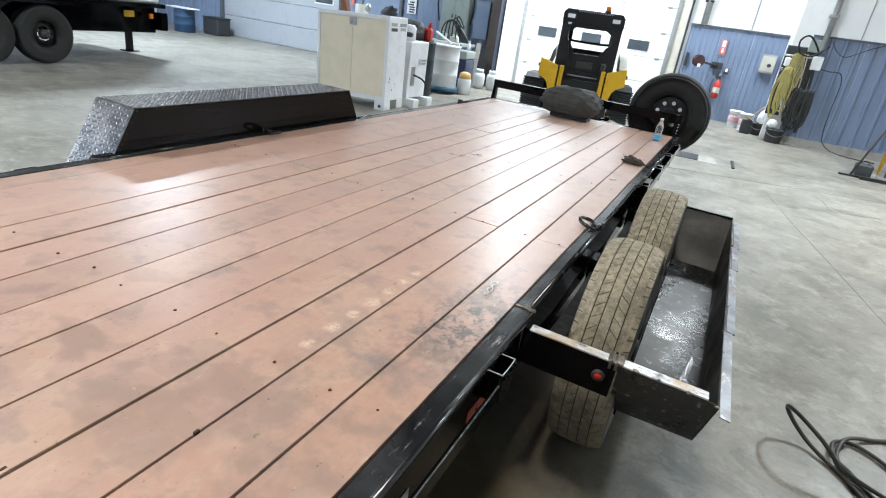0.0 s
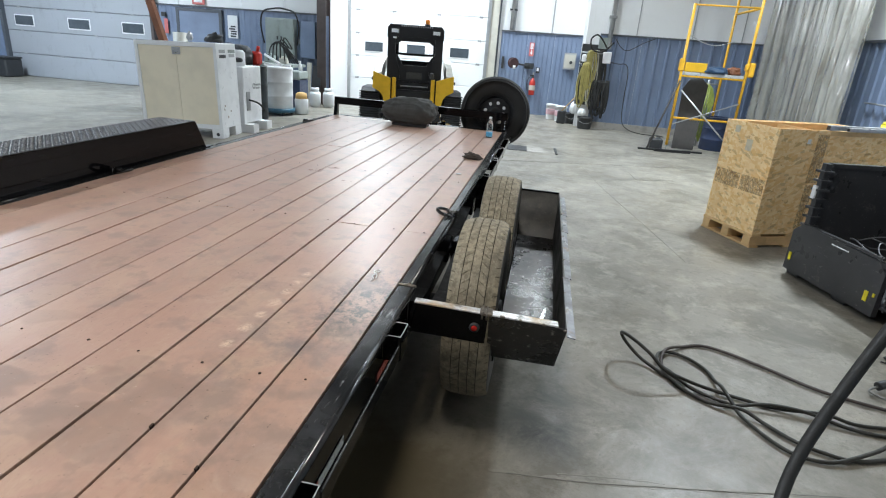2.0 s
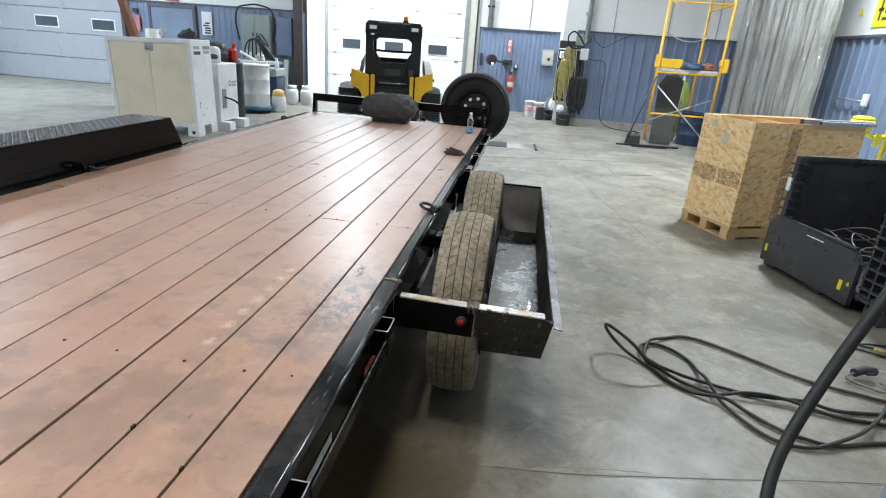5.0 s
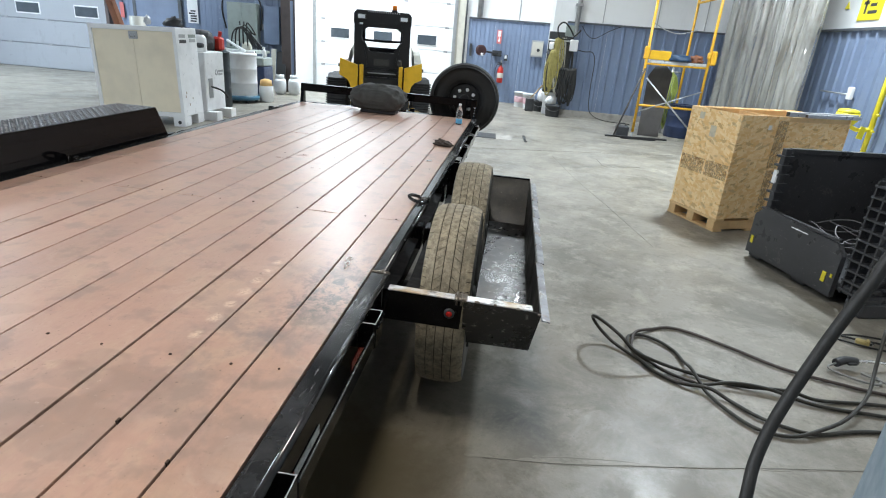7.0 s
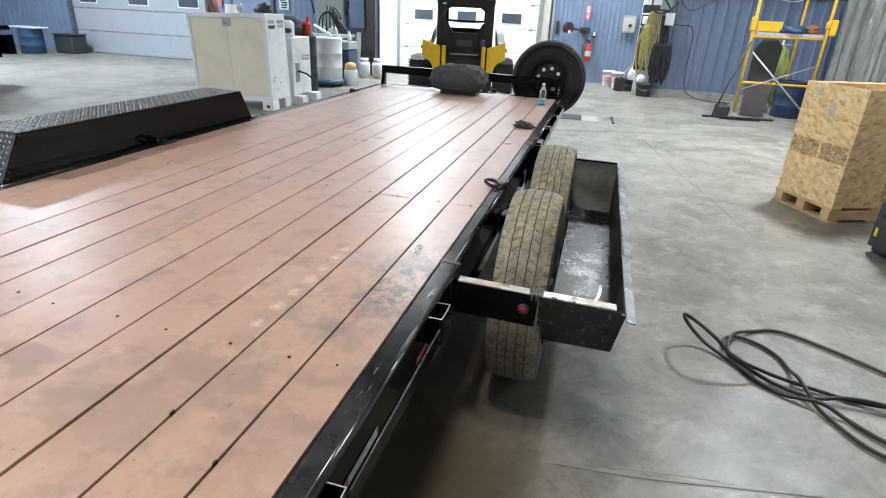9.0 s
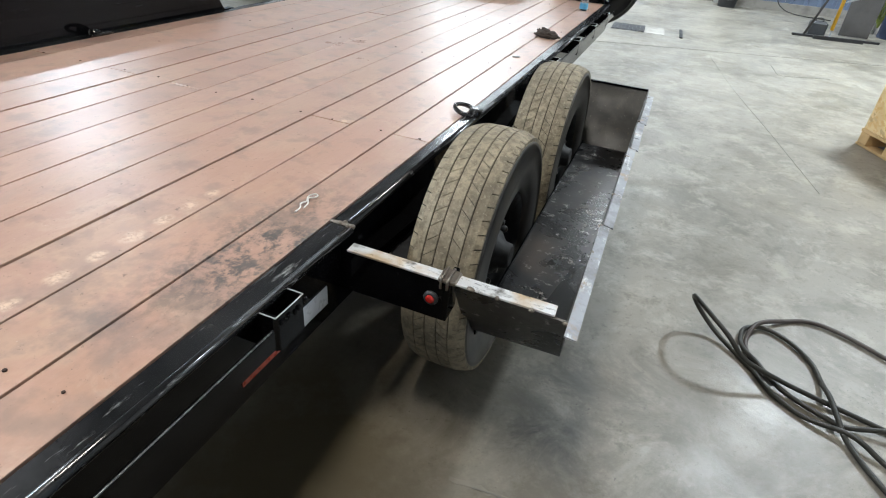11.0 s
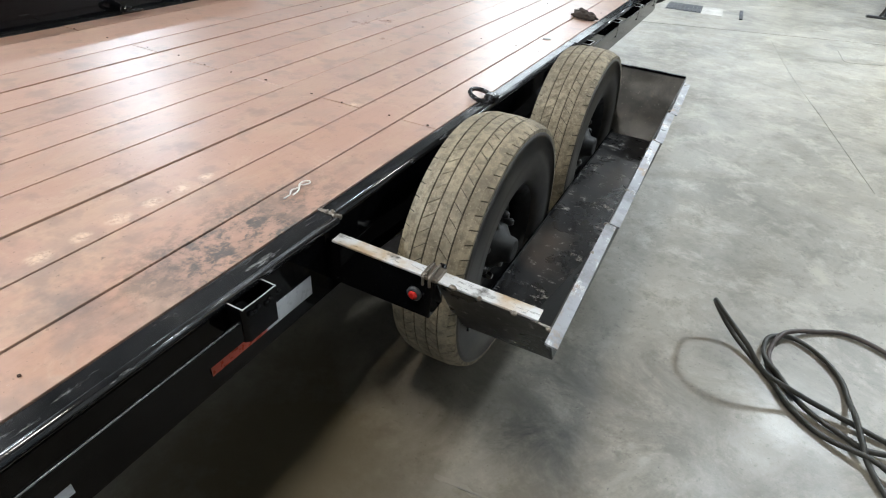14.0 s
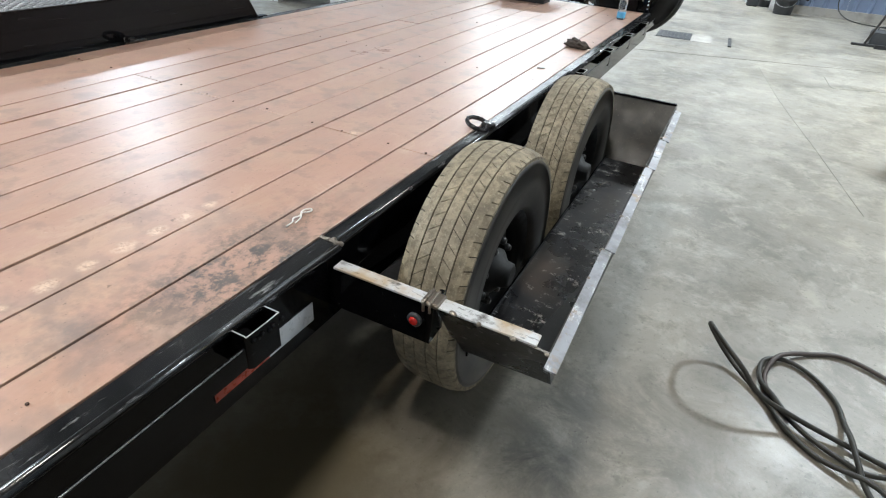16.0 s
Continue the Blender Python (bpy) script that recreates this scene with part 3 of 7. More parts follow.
for i in range(9):
    part("grate_bar", B((-0.32 + i * 0.05, -0.31 + i * 0.05, -0.23, 0.23, 0.012, 0.018)), MACHBLACK_M, drain)


# ribbed sheet panels: one mesh for all of them, each an object of its own
def rib_sheet(width, height, ribs, depth=0.03):
    """A sheet with raised ribs: x along the wall, y out of it."""
    bm = bmesh.new()
    prof = [(0.0, 0.004)]
    for i in range(ribs):
        c = width * (i + 0.5) / ribs
        prof += [(c - 0.035, 0.004), (c - 0.02, depth), (c + 0.02, depth), (c + 0.035, 0.004)]
    prof += [(width - 0.003, 0.004), (width - 0.003, -0.002), (0.0, -0.002)]
    prism(bm, prof, 0.0, height, "z")
    return mesh_of("sheet", bm, BLUE_M)


SHEETS = {}


def panels(parent, x, y, length, turn, height, ribs=4, width=0.9, mat=BLUE_M, z=0.0, depth=0.03):
    """A row of ribbed panels on a wall, from (x, y) along the turned x axis; they stand out along its -y."""
    key = (height, ribs, width, mat.name, depth)
    if key not in SHEETS:
        SHEETS[key] = rib_sheet(width, height, ribs, depth)
        SHEETS[key].materials[0] = mat
    run = pose(x, y, z, 0, 0, turn) @ Matrix.Diagonal((1, -1, 1, 1))
    i = 0
    while i * width < length - 0.01:
        part("panel", SHEETS[key], mat, parent, m=run @ pose(i * width, 0, 0))
        i += 1


def wainscot(parent, x, y, length, turn, ribs=4, cap=True, z=0.14, depth=0.03, width=0.9):
    panels(parent, x, y, length, turn, WAIN - z, ribs, width, BLUE_M, z, depth)
    run = pose(x, y, 0, 0, 0, turn)
    if cap:
        part("cap_trim", B((0, length, -0.045, 0.0, WAIN, WAIN + 0.035)), SEAM_M, parent, m=run)
    if z > 0.05:
        part("curb", B((0, length, -0.06, 0.0, 0.0, z)), BASECON_M, parent, m=run)


# back wall, left part, with an opening for the second overhead door
wl = wall("wall_back_left", XL, XJ, YB, YB + 0.2)
wainscot(wl, XL, YB, -13.9 - XL, 0, z=0.0)
wainscot(wl, -9.45, YB, 4.3, 0, ribs=6, z=0.0, depth=0.012)
wall("wall_jog", XJ - 0.2, XJ, YB + 0.2, YD)
wr = wall("wall_back_right", XJ, 1.0, YD, YD + 0.2)
wainscot(wr, -1.05, YD, 2.05, 0, ribs=6, z=0.0, depth=0.014, width=0.685)
ws = wall("wall_step", 1.0, XR, YS, YS + 0.2)
tagged(ws, "white sheet-metal wall with ribbed blue wainscot and curb")
wainscot(ws, 1.3, YS, XR - 1.3, 0, ribs=4)
wall("wall_step_side", 1.0, 1.15, YS + 0.2, YD)
wgt = wall("wall_right", XR, XR + 0.2, YN, YS)
wainscot(wgt, XR, 11.6, 9.0, -90, ribs=4)
OY0, OY1, OZ0, OZ1 = -6.8, -3.0, 4.0, 5.7        # assumed high window in the unseen left wall, daylight added for the fender's sheen
wall("wall_left", XL - 0.2, XL, OY1, YB + 0.2)
wall("wall_left_near", XL - 0.2, XL, YN, OY0)
wall("wall_left_header", XL - 0.2, XL, OY0, OY1, OZ1, CEIL)
wall("wall_left_lower", XL - 0.2, XL, OY0, OY1, 0, OZ0)
tagged(part("ground", B((XL - 60, XL - 0.3, -45, 45, -0.05, -0.01)), CONCRETE_M), "pale concrete yard outside the workshop", "ground", "", SET)
sky = bpy.data.lights.new("daylight", "AREA")
sky.shape, sky.size, sky.size_y, sky.energy, sky.color = "RECTANGLE", OZ1 - OZ0 - 0.1, OY1 - OY0 - 0.1, 1400.0, (0.84, 0.92, 1.0)
so = new("daylight", sky)
so.matrix_basis = pose(XL - 0.1, (OY0 + OY1) / 2, (OZ0 + OZ1) / 2, 0, -90, 0)
# unseen closing wall, its dark blue chosen to dim reflections in the black paint
wall("wall_near", XL, XR, YN - 0.2, YN, mat=BLUE_M, label="unseen blue sheet-metal wall closing the near side")

# vertical seams of the upper liner
liner = thing("liner_trim", "grey seam strips on the white upper walls", "trim", kind=SET)
for x in (-0.75, 0.2):
    part("seam_strip", B((x, x + 0.03, YD - 0.012, YD, WAIN + 0.04, CEIL)), STEELGREY_M, liner)
for x in (-8.9, -7.2, -6.1):
    part("seam_strip", B((x, x + 0.05, YB - 0.02, YB, WAIN + 0.04, CEIL)), CABWHITE_M, liner)
for x in (2.05, 3.2, 4.2):
    part("seam_strip", B((x, x + 0.02, YS - 0.01, YS, WAIN + 0.04, CEIL)), STEELGREY_M, liner)


# overhead doors: stacked insulated panels, small panes in one row, hinges at the seams
def overhead_door(name, x0, x1, y, rows, ph, panes, pane_z, label, hinge_gap, mat=DOOR_M, seam=DOORSEAM_M):
    d = thing(name, label, "door", (x0, y, 0), kind=SET)
    w = x1 - x0
    for i in range(rows):
        z = i * ph
        pnl = part("panel", B((0, w, -0.07, 0.0, z + 0.006, z + ph - 0.006), bevel=0.012), mat, d)
        part("seam", B((0, w, -0.05, -0.01, z - 0.006, z + 0.006)), seam, d)
        for g in hinge_gap:
            if i:
                part("hinge", B((g - x0 - 0.05, g - x0 + 0.05, -0.085, -0.07, z - 0.022, z + 0.028), bevel=0.004), STEELGREY_M, pnl)
    for a, b in panes:
        wdw = part("window", B((a - x0 - 0.03, b - x0 + 0.03, -0.082, -0.06, pane_z[0] - 0.03, pane_z[1] + 0.03), bevel=0.006), CABWHITE_M, d)
        part("pane", B((a - x0, b - x0, -0.088, -0.08, pane_z[0], pane_z[1])), PANE_M, wdw)
    return d


d1 = overhead_door("door_1", XJ, -1.35, YD - 0.02, 8, 0.572, ((-4.68, -4.19), (-3.52, -3.03), (-2.35, -1.86)), (1.28, 1.51),
                   "white insulated overhead door with a row of small windows", (-4.9, -3.9, -2.7, -1.6))
part("jamb", B((3.8, 4.0, -0.1, 0.0, 0, CEIL)), CREAM_M, d1)
part("track", B((3.72, 3.8, -0.14, -0.06, 0, CEIL)), STEELGREY_M, d1)
part("left_jamb", B((0.0, 0.06, -0.16, -0.08, 0, CEIL)), STEELGREY_M, d1)
part("weatherstrip", B((4.0, 4.04, -0.06, 0.0, 0, CEIL)), SEAM_M, d1)
d2 = overhead_door("door_2", -13.85, -9.55, YB - 0.02, 8, 0.572, ((-13.55, -13.02), (-11.96, -11.36), (-10.4, -9.82)), (1.29, 1.51),
                   "dirty white overhead door with small square windows", (-13.4, -12.3, -11.2, -10.1), DIRTYDOOR_M, DIRTYSEAM_M)
part("track", B((4.3, 4.38, -0.16, -0.02, 0, CEIL)), BROWN_M, d2)
part("left_track", B((-0.08, 0.0, -0.16, -0.02, 0, CEIL)), SEAM_M, d2)

# grey metal sheets beside the second door
wgray = thing("wall_sheeting", "blue-grey ribbed sheeting on the wall corner", "wall sheeting", (-16.9, YB - 0.05, 0), kind=SET)
panels(wgray, 0, 0, 2.9, 0, 3.2, 5, 0.97, BLUE_M)

# steel columns
col = thing("steel_column", "brown painted steel column beside the overhead door", "column", (XJ + 0.12, YB - 0.12, 0), kind=SET)
part("web", B((-0.015, 0.015, -0.13, 0.13, 0, CEIL)), BROWN_M, col)
part("flange", B((-0.11, 0.11, -0.15, -0.13, 0.02, CEIL)), BROWN_M, col)
part("flange", B((-0.11, 0.11, 0.13, 0.15, 0.02, CEIL)), BROWN_M, col)
part("base_plate", B((-0.17, 0.17, -0.2, 0.2, 0, 0.02)), BROWN_M, col)
post = thing("corner_conduit", "grey steel conduit up the wall corner", "pipe", (1.5, YS - 0.1, 0), kind=SET)
part("tube", C(((0, 0, 1.75), (0.03, 0, CEIL), 0.05)), STEELGREY_M, post)
part("bracket", B((-0.08, 0.08, -0.06, 0.1, 2.35, 2.4)), STEELGREY_M, post)
pp = thing("wall_conduit", "dark vertical pipe on the white wall", "pipe", (-0.8, YD - 0.09, 0), kind=SET)
part("tube", C(((0, 0, WAIN + 0.04), (0, 0, CEIL), 0.055)), STEELGREY_M, pp)
part("clamp", B((-0.09, 0.09, -0.05, 0.09, 2.5, 2.54)), DARKPLASTIC_M, pp)

# blue man door and exit sign in the back wall
md = thing("door_3", "closed blue steel man door in the wall", "door", (-8.9, YB - 0.055, 0), kind=SET)
part("door_leaf", B((0.07, 1.15, 0.0, 0.04, 0.01, 1.9), bevel=0.004), BLUE_M, md)
part("door_frame", B((0, 0.07, -0.015, 0.05, 0, 1.97), (1.15, 1.22, -0.015, 0.05, 0, 1.97), (0.07, 1.15, -0.015, 0.05, 1.9, 1.97)), SEAM_M, md)
part("door_handle", C(((1.02, -0.06, 1.0), (1.02, 0.0, 1.0), 0.02), ((1.02, -0.055, 1.0), (0.9, -0.055, 1.0), 0.012)), STEELGREY_M, md)

# high-bay lights, all out of view; the second is added to brighten the door
COOL, BLUE, WARM = (0.81, 0.92, 1.0), (0.70, 0.85, 1.0), (1.0, 0.94, 0.84)
for x, y, share, tint in ((-11.0, 7.0, 1.15, BLUE), (-3.6, 11.2, 0.85, COOL), (0.7, 11.0, 0.25, COOL), (3.3, 5.7, 0.66, COOL), (-0.1, -1.2, 0.14, WARM), (-6.1, -1.8, 0.76, COOL)):
    hb = thing("high_bay_light", "assumed white high-bay LED light out of view under the ceiling", "ceiling light", (x, y, CEIL - 0.42), group="high-bay lights")
    part("housing", B((-0.35, 0.35, -0.7, 0.7, 0.02, 0.14), bevel=0.02), CABWHITE_M, hb)
    part("diffuser", B((-0.3, 0.3, -0.65, 0.65, 0.0, 0.018)), LIGHT_M, hb)
    for s in (-0.5, 0.5):
        part("hanger", C(((0, s, 0.14), (0, s, 0.42), 0.008), seg=6), STEELGREY_M, hb)
    la = bpy.data.lights.new("led", "AREA")
    la.shape, la.size, la.size_y, la.energy, la.color = "RECTANGLE", 0.6, 1.3, POWER * share, tint
    la.spread = math.radians(128 if x > 3 else 145)
    lo = new("led", la)
    lo.parent = hb
    lo.location = (0, 0, -0.03)

# ---------------------------------------------------------------- the flatbed trailer
TR = thing("flatbed_trailer", "black steel flatbed trailer with a brown-painted plank deck", "trailer", (0, 0, 0))
STAND = pose(0, 0, 0.003, 0.05, 0.42, 0.25)      # it leans and turns a little
TR.matrix_basis = STAND
XW, Y0, Y1 = -1.997, -1.205, 4.33
RAILZ = DECK - 0.002

# side rails: top flange, web, lower flange
def mirrored(side, x0, x1, *r):
    """The box on the right side, or its twin on the left."""
    return (x0, x1, *r) if side == 0 else (XW - x1, XW - x0, *r)


for side in (0, 1):
    for x0, x1, y0, y1 in ((-0.048, 0.012, Y0, 0.0), (-0.048, 0.0, 0.004, 1.99), (-0.048, 0.012, 1.994, Y1)):
        part("rail_flange", B(mirrored(side, x0, x1, y0, y1, RAILZ - 0.008, RAILZ + 0.004), bevel=0.003), GLOSS_M, TR)
        x_ = x1 - 0.007 if side == 0 else XW - x1 + 0.007
        part("rail_lip", C(((x_, y0, RAILZ - 0.0065), (x_, y1, RAILZ - 0.0065), 0.0115), seg=28), GLOSS_M, TR)
    part("side_rail", B(mirrored(side, -0.012, 0.0, Y0, Y1, 0.47, RAILZ - 0.008)), BLACK_M, TR)
    part("rail_foot", B(mirrored(side, -0.052, 0.0, Y0, Y1, 0.462, 0.47)), BLACK_M, TR)
part("end_rail", B((XW, 0.0, Y0 - 0.05, Y0 - 0.003, 0.47, RAILZ + 0.004), bevel=0.004), BLACK_M, TR)
part("end_rail", B((XW, 0.0, Y1 + 0.003, Y1 + 0.06, 0.47, RAILZ + 0.004), bevel=0.004), BLACK_M, TR)
part("rail_joint", B((-0.05, 0.014, -0.004, 0.006, RAILZ - 0.01, RAILZ + 0.009), bevel=0.003), WELD_M, TR, "rough weld bead across the rail")
bm = bmesh.new()
for p, r in (((0.004, -0.004, RAILZ + 0.005), 0.007), ((-0.010, 0.005, RAILZ + 0.006), 0.0075), ((-0.022, 0.0, RAILZ + 0.006), 0.006), ((0.010, 0.006, RAILZ), 0.007)):
    bmesh.ops.create_icosphere(bm, subdivisions=2, radius=r, matrix=Matrix.Translation(p))
part("weld_blob", bm, WELD_M, TR)

# long beams and cross members below the deck
for x in (-0.45, XW + 0.45):
    part("main_beam", B((x - 0.05, x + 0.05, Y0, Y1, 0.36, 0.372), (x - 0.006, x + 0.006, Y0, Y1, 0.372, 0.49), (x - 0.05, x + 0.05, Y0, Y1, 0.49, 0.5)), BLACK_M, TR)
for i in range(10):
    y = Y0 + 0.35 + i * 0.55
    part("cross_member", B((XW + 0.05, -0.05, y - 0.03, y + 0.03, 0.57, DECK - 0.045)), BLACK_M, TR)
for y in (0.462, 1.382):
    part("axle", C(((XW - 0.05, y, 0.40), (0.05, y, 0.40), 0.04)), RIM_M, TR)
    # unseen springs, added to keep light off the floor between rail and tyre
    for x in (0.05, XW - 0.05):
        bm = bmesh.new()
        for i, l in enumerate((0.44, 0.36, 0.27, 0.18)):
            prism(bm, [(y - l, 0.50 - i * 0.012), (y, 0.462 - i * 0.012), (y + l, 0.50 - i * 0.012), (y + l, 0.489 - i * 0.012), (y, 0.451 - i * 0.012), (y - l, 0.489 - i * 0.012)], x - 0.03, x + 0.03, "x")
        part("added_leaf_spring", bm, RIM_M, TR)
# unseen hangers, added with the springs to block light
for y in (0.92, 1.84):
    for x in (0.05, XW - 0.05):
        part("spring_hanger", B((x - 0.045, x + 0.035, y - 0.05, y + 0.05, 0.44, 0.56), bevel=0.004), BLACK_M, TR)

# stake pockets, rub rail and reflector tape
def pocket(y, x=0.0, s=1):
    """A bent strap welded to the web, open above and below."""
    t, h, d = 0.005, 0.047, 0.056
    outer = [(0.001, -h), (d - 0.008, -h), (d, -h + 0.008), (d, h - 0.008), (d - 0.008, h), (0.001, h)]
    inner = [(0.001, -h + t), (d - 0.010, -h + t), (d - t, -h + 0.010), (d - t, h - 0.010), (d - 0.010, h - t), (0.001, h - t)]
    bm = bmesh.new()
    rows = []
    for (u, v), (p, q) in zip(outer, inner):
        rows.append([bm.verts.new((x + s * e, y + f, z)) for e, f in ((u, v), (p, q)) for z in (0.578, 0.663)])
    for m, n in zip(rows, rows[1:]):
        for i, j in ((0, 1), (1, 3), (3, 2), (2, 0)):
            bm.faces.new((m[i], m[j], n[j], n[i]))
    for e in (rows[0], rows[-1]):
        bm.faces.new((e[0], e[1], e[3], e[2]))
    bmesh.ops.recalc_face_normals(bm, faces=bm.faces)
    strap = part("stake_pocket", bm, BLACK_M, TR)
    mid = [((u + p) / 2, (v + q) / 2) for (u, v), (p, q) in zip(outer, inner)]
    # thin bright strand paints in the gloss highlight on the pocket rim
    part("edge_glint", S([(x + s * u, y + v, 0.6632) for u, v in mid], 0.0014, 6, 3), GLINT_M, strap, "bright line painting in the gloss on the rim")
    return strap


for y in (-1.02, -0.31, 2.09, 2.72, 3.32, 3.92):
    pocket(y)
    pocket(y, XW, -1)
for y, z in ((-0.34, 0.645), (-0.328, 0.641), (-0.318, 0.646), (-0.296, 0.64), (-0.286, 0.644), (-0.262, 0.648)):
    part("weld_bead", L([(0.0065, -0.004), (0.007, 0.0), (0.0035, 0.004)], pose(0.058, y, z, 0, 90, 0), 8), BLACK_M, TR)
def rub_rail(y0, y1):
    """A flat bar between the pockets, a pale strip painting in its upper edge's highlight."""
    bar = part("rub_rail", B((0.045, 0.055, y0, y1, 0.588, 0.642), bevel=0.004), BLACK_M, TR)
    part("edge_glint", C(((0.0536, y0 + 0.01, 0.6408), (0.0536, y1 - 0.01, 0.6408), 0.0017), seg=8), RAILGLINT_M, bar, "pale line painting in the highlight along the edge")


rub_rail(Y0, -1.07)
rub_rail(-0.97, -0.36)
rub_rail(2.14, Y1)
for y0, y1, mt in ((-0.257, -0.104, TAPEWHITE_M), (-0.412, -0.258, TAPERED_M), (-0.86, -0.70, TAPEWHITE_M), (-1.02, -0.862, TAPERED_M)):
    part("reflector_tape", B((0.0015, 0.003, y0, y1, 0.506, 0.56)), mt, TR)

# deck planks with butt joints
SEAMS = [-0.052] + [-0.19 - 0.1645 * i for i in range(9)] + [-1.838, -1.99]       # the last but one plank is wide
BUTT = {i: (0.607,) if i % 2 == 0 else (2.47,) for i in range(11)}
rb = random.Random(4)
PLANK = {}
for i, (b, a) in enumerate(zip(SEAMS, SEAMS[1:])):
    cuts = [Y0] + sorted(c for c in BUTT[i] if c > Y0) + [Y1]
    for c0, c1 in zip(cuts, cuts[1:]):
        g = 0.0036 if i % 3 else 0.0026
        lift = rb.uniform(-0.0015, 0.0015)
        bm = B((a + g, b - g, c0 + 0.002, c1 - 0.002, DECK - 0.04, DECK + lift), bevel=0.0009)
        pl = part("deck_plank", bm, DECK_M, TR)
part("deck_gap_filler", B((XW + 0.012, -0.014, Y0 + 0.01, Y1 - 0.01, DECK - 0.043, DECK - 0.0405)), EDGE_M, TR, "dark gap between the planks")

# countersunk screw holes over the cross members
bm = bmesh.new()
rs = random.Random(9)
for yrow in (-0.655, 0.62, 1.72, 2.82, 3.9):
    for b, a in zip(SEAMS, SEAMS[1:]):
        x = (a + b) / 2 + rs.uniform(-0.03, 0.045)
        y = yrow + rs.uniform(-0.012, 0.012)
        r = rs.uniform(0.003, 0.0052)
        lathe(bm, [(r, DECK + 0.0005), (r, DECK + 0.0022), (r * 0.7, DECK + 0.0026)], Matrix.Translation((x, y, 0)), 8)
part("screw_hole", bm, EDGE_M, TR, "dark screw heads in the planks")
tagged(bpy.data.objects["screw_hole"], kind="stuff")
for x, y, l in ((-0.357, -0.915, 0.012), (-0.192, -1.003, 0.010), (-0.53, -1.16, 0.03)):
    part("splinter", B((x - 0.003, x + 0.002, y - l * 0.7, y + l * 0.3, DECK - 0.01, DECK + 0.0024)), EDGE_M, TR)

# wheels
R = 0.394


def tyre_meshes(width=0.205, r=R, dusty=TREAD_M, side=RUBBER_M, nuts=DARKNUT_M, disc=False, base=GROOVE_M):
    hw = width / 2
    prof = [(0.205, -hw * 0.72), (0.225, -hw * 0.92), (0.29, -hw), (0.35, -hw * 0.97), (r - 0.045, -hw * 0.985), (r - 0.028, -hw * 0.94), (r - 0.017, -hw * 0.68),
            (r - 0.012, 0.0), (r - 0.017, hw * 0.68), (r - 0.028, hw * 0.94), (r - 0.045, hw * 0.985), (0.35, hw * 0.97), (0.29, hw), (0.225, hw * 0.92), (0.205, hw * 0.72)]
    carcass = mesh_of("carcass", L(prof, seg=72, close=True), side)
    bm = bmesh.new()
    # four grooves: a plain middle rib, ribs with slanted sipes, shoulders with short cuts
    strips = [(-0.15, 0.15, 0.0, 0)]
    for a, b, gap, lean in ((0.185, 0.48, 0.0024, 2.0), (0.515, 0.76, 0.0, 0), (0.76, 0.93, 0.0032, -0.5)):
        strips += [(a, b, gap, lean), (-b, -a, gap, -lean)]
    n = 62
    span = 2 * math.pi / n

    def crown(h):
        """Radius of the tread at a share of the half width."""
        return r - 0.006 * h * h - 0.05 * max(0.0, abs(h) - 0.55) ** 1.5

    for a, b, gap, lean in strips:
        g, skew = gap / r, lean * 0.3 * span
        for i in range(n):
            t0 = span * i
            rows = []
            for q, h in ((0, a), (1, b)):
                ang = [t0 + g / 2 + skew * (q - 0.5), t0 + span - g / 2 + skew * (q - 0.5)]
                rows.append([[bm.verts.new(V3(rr * math.cos(t), rr * math.sin(t), h * hw)) for rr in (crown(h), crown(h) - 0.012)] for t in ang])
            (p, u), (v, w) = rows
            bm.faces.new((p[0], v[0], w[0], u[0]))
            bm.faces.new((p[0], u[0], u[1], p[1]))
            bm.faces.new((v[0], v[1], w[1], w[0]))
            if gap:
                bm.faces.new((p[0], p[1], v[1], v[0]))
                bm.faces.new((u[0], w[0], w[1], u[1]))
    tread = mesh_of("tread", bm, dusty)
    base_band = mesh_of("tread_base", L([(crown(h) - 0.0045, h * hw) for h in (-0.93, -0.7, -0.35, 0.0, 0.35, 0.7, 0.93)] + [(r - 0.04, 0.8 * hw), (r - 0.04, -0.8 * hw)], seg=72, close=True), base)
    rim = mesh_of("rim", L([(0.205, -hw * 0.72), (0.218, -hw * 0.72), (0.218, -hw * 0.66), (0.195, -hw * 0.6), (0.19, hw * 0.1), (0.12, hw * 0.28),
                            (0.10, hw * 0.3), (0.10, hw * 0.2), (0.18, -hw * 0.1), (0.185, -hw * 0.5)], seg=40, close=True), RIM_M)
    bm = bmesh.new()
    prof_o = [(0.19, hw * 0.0), (0.196, hw * 0.55), (0.22, hw * 0.66), (0.222, hw * 0.74), (0.205, hw * 0.74), (0.185, hw * 0.6), (0.17, hw * 0.1)]
    lathe(bm, prof_o, Matrix.Identity(4), 40, True)
    flange = mesh_of("rim_flange", bm, RIM_M)
    bm = bmesh.new()
    lathe(bm, [(0.02, hw * 0.1), (0.075, hw * 0.12), (0.072, hw * 0.55), (0.045, hw * 0.75), (0.04, hw * 1.0), (0.03, hw * 1.05)], Matrix.Identity(4), 24)
    hub = mesh_of("hub", bm, GREASE_M)
    if disc:
        rim = mesh_of("rim", L([(0.205, -hw * 0.72), (0.218, -hw * 0.72), (0.2, -hw * 0.5), (0.195, hw * 0.2), (0.16, hw * 0.34), (0.08, hw * 0.28), (0.07, hw * 0.4), (0.03, hw * 0.42),
                                (0.03, hw * 0.3), (0.08, hw * 0.2), (0.18, -hw * 0.1)], seg=40, close=True), RIM_M)
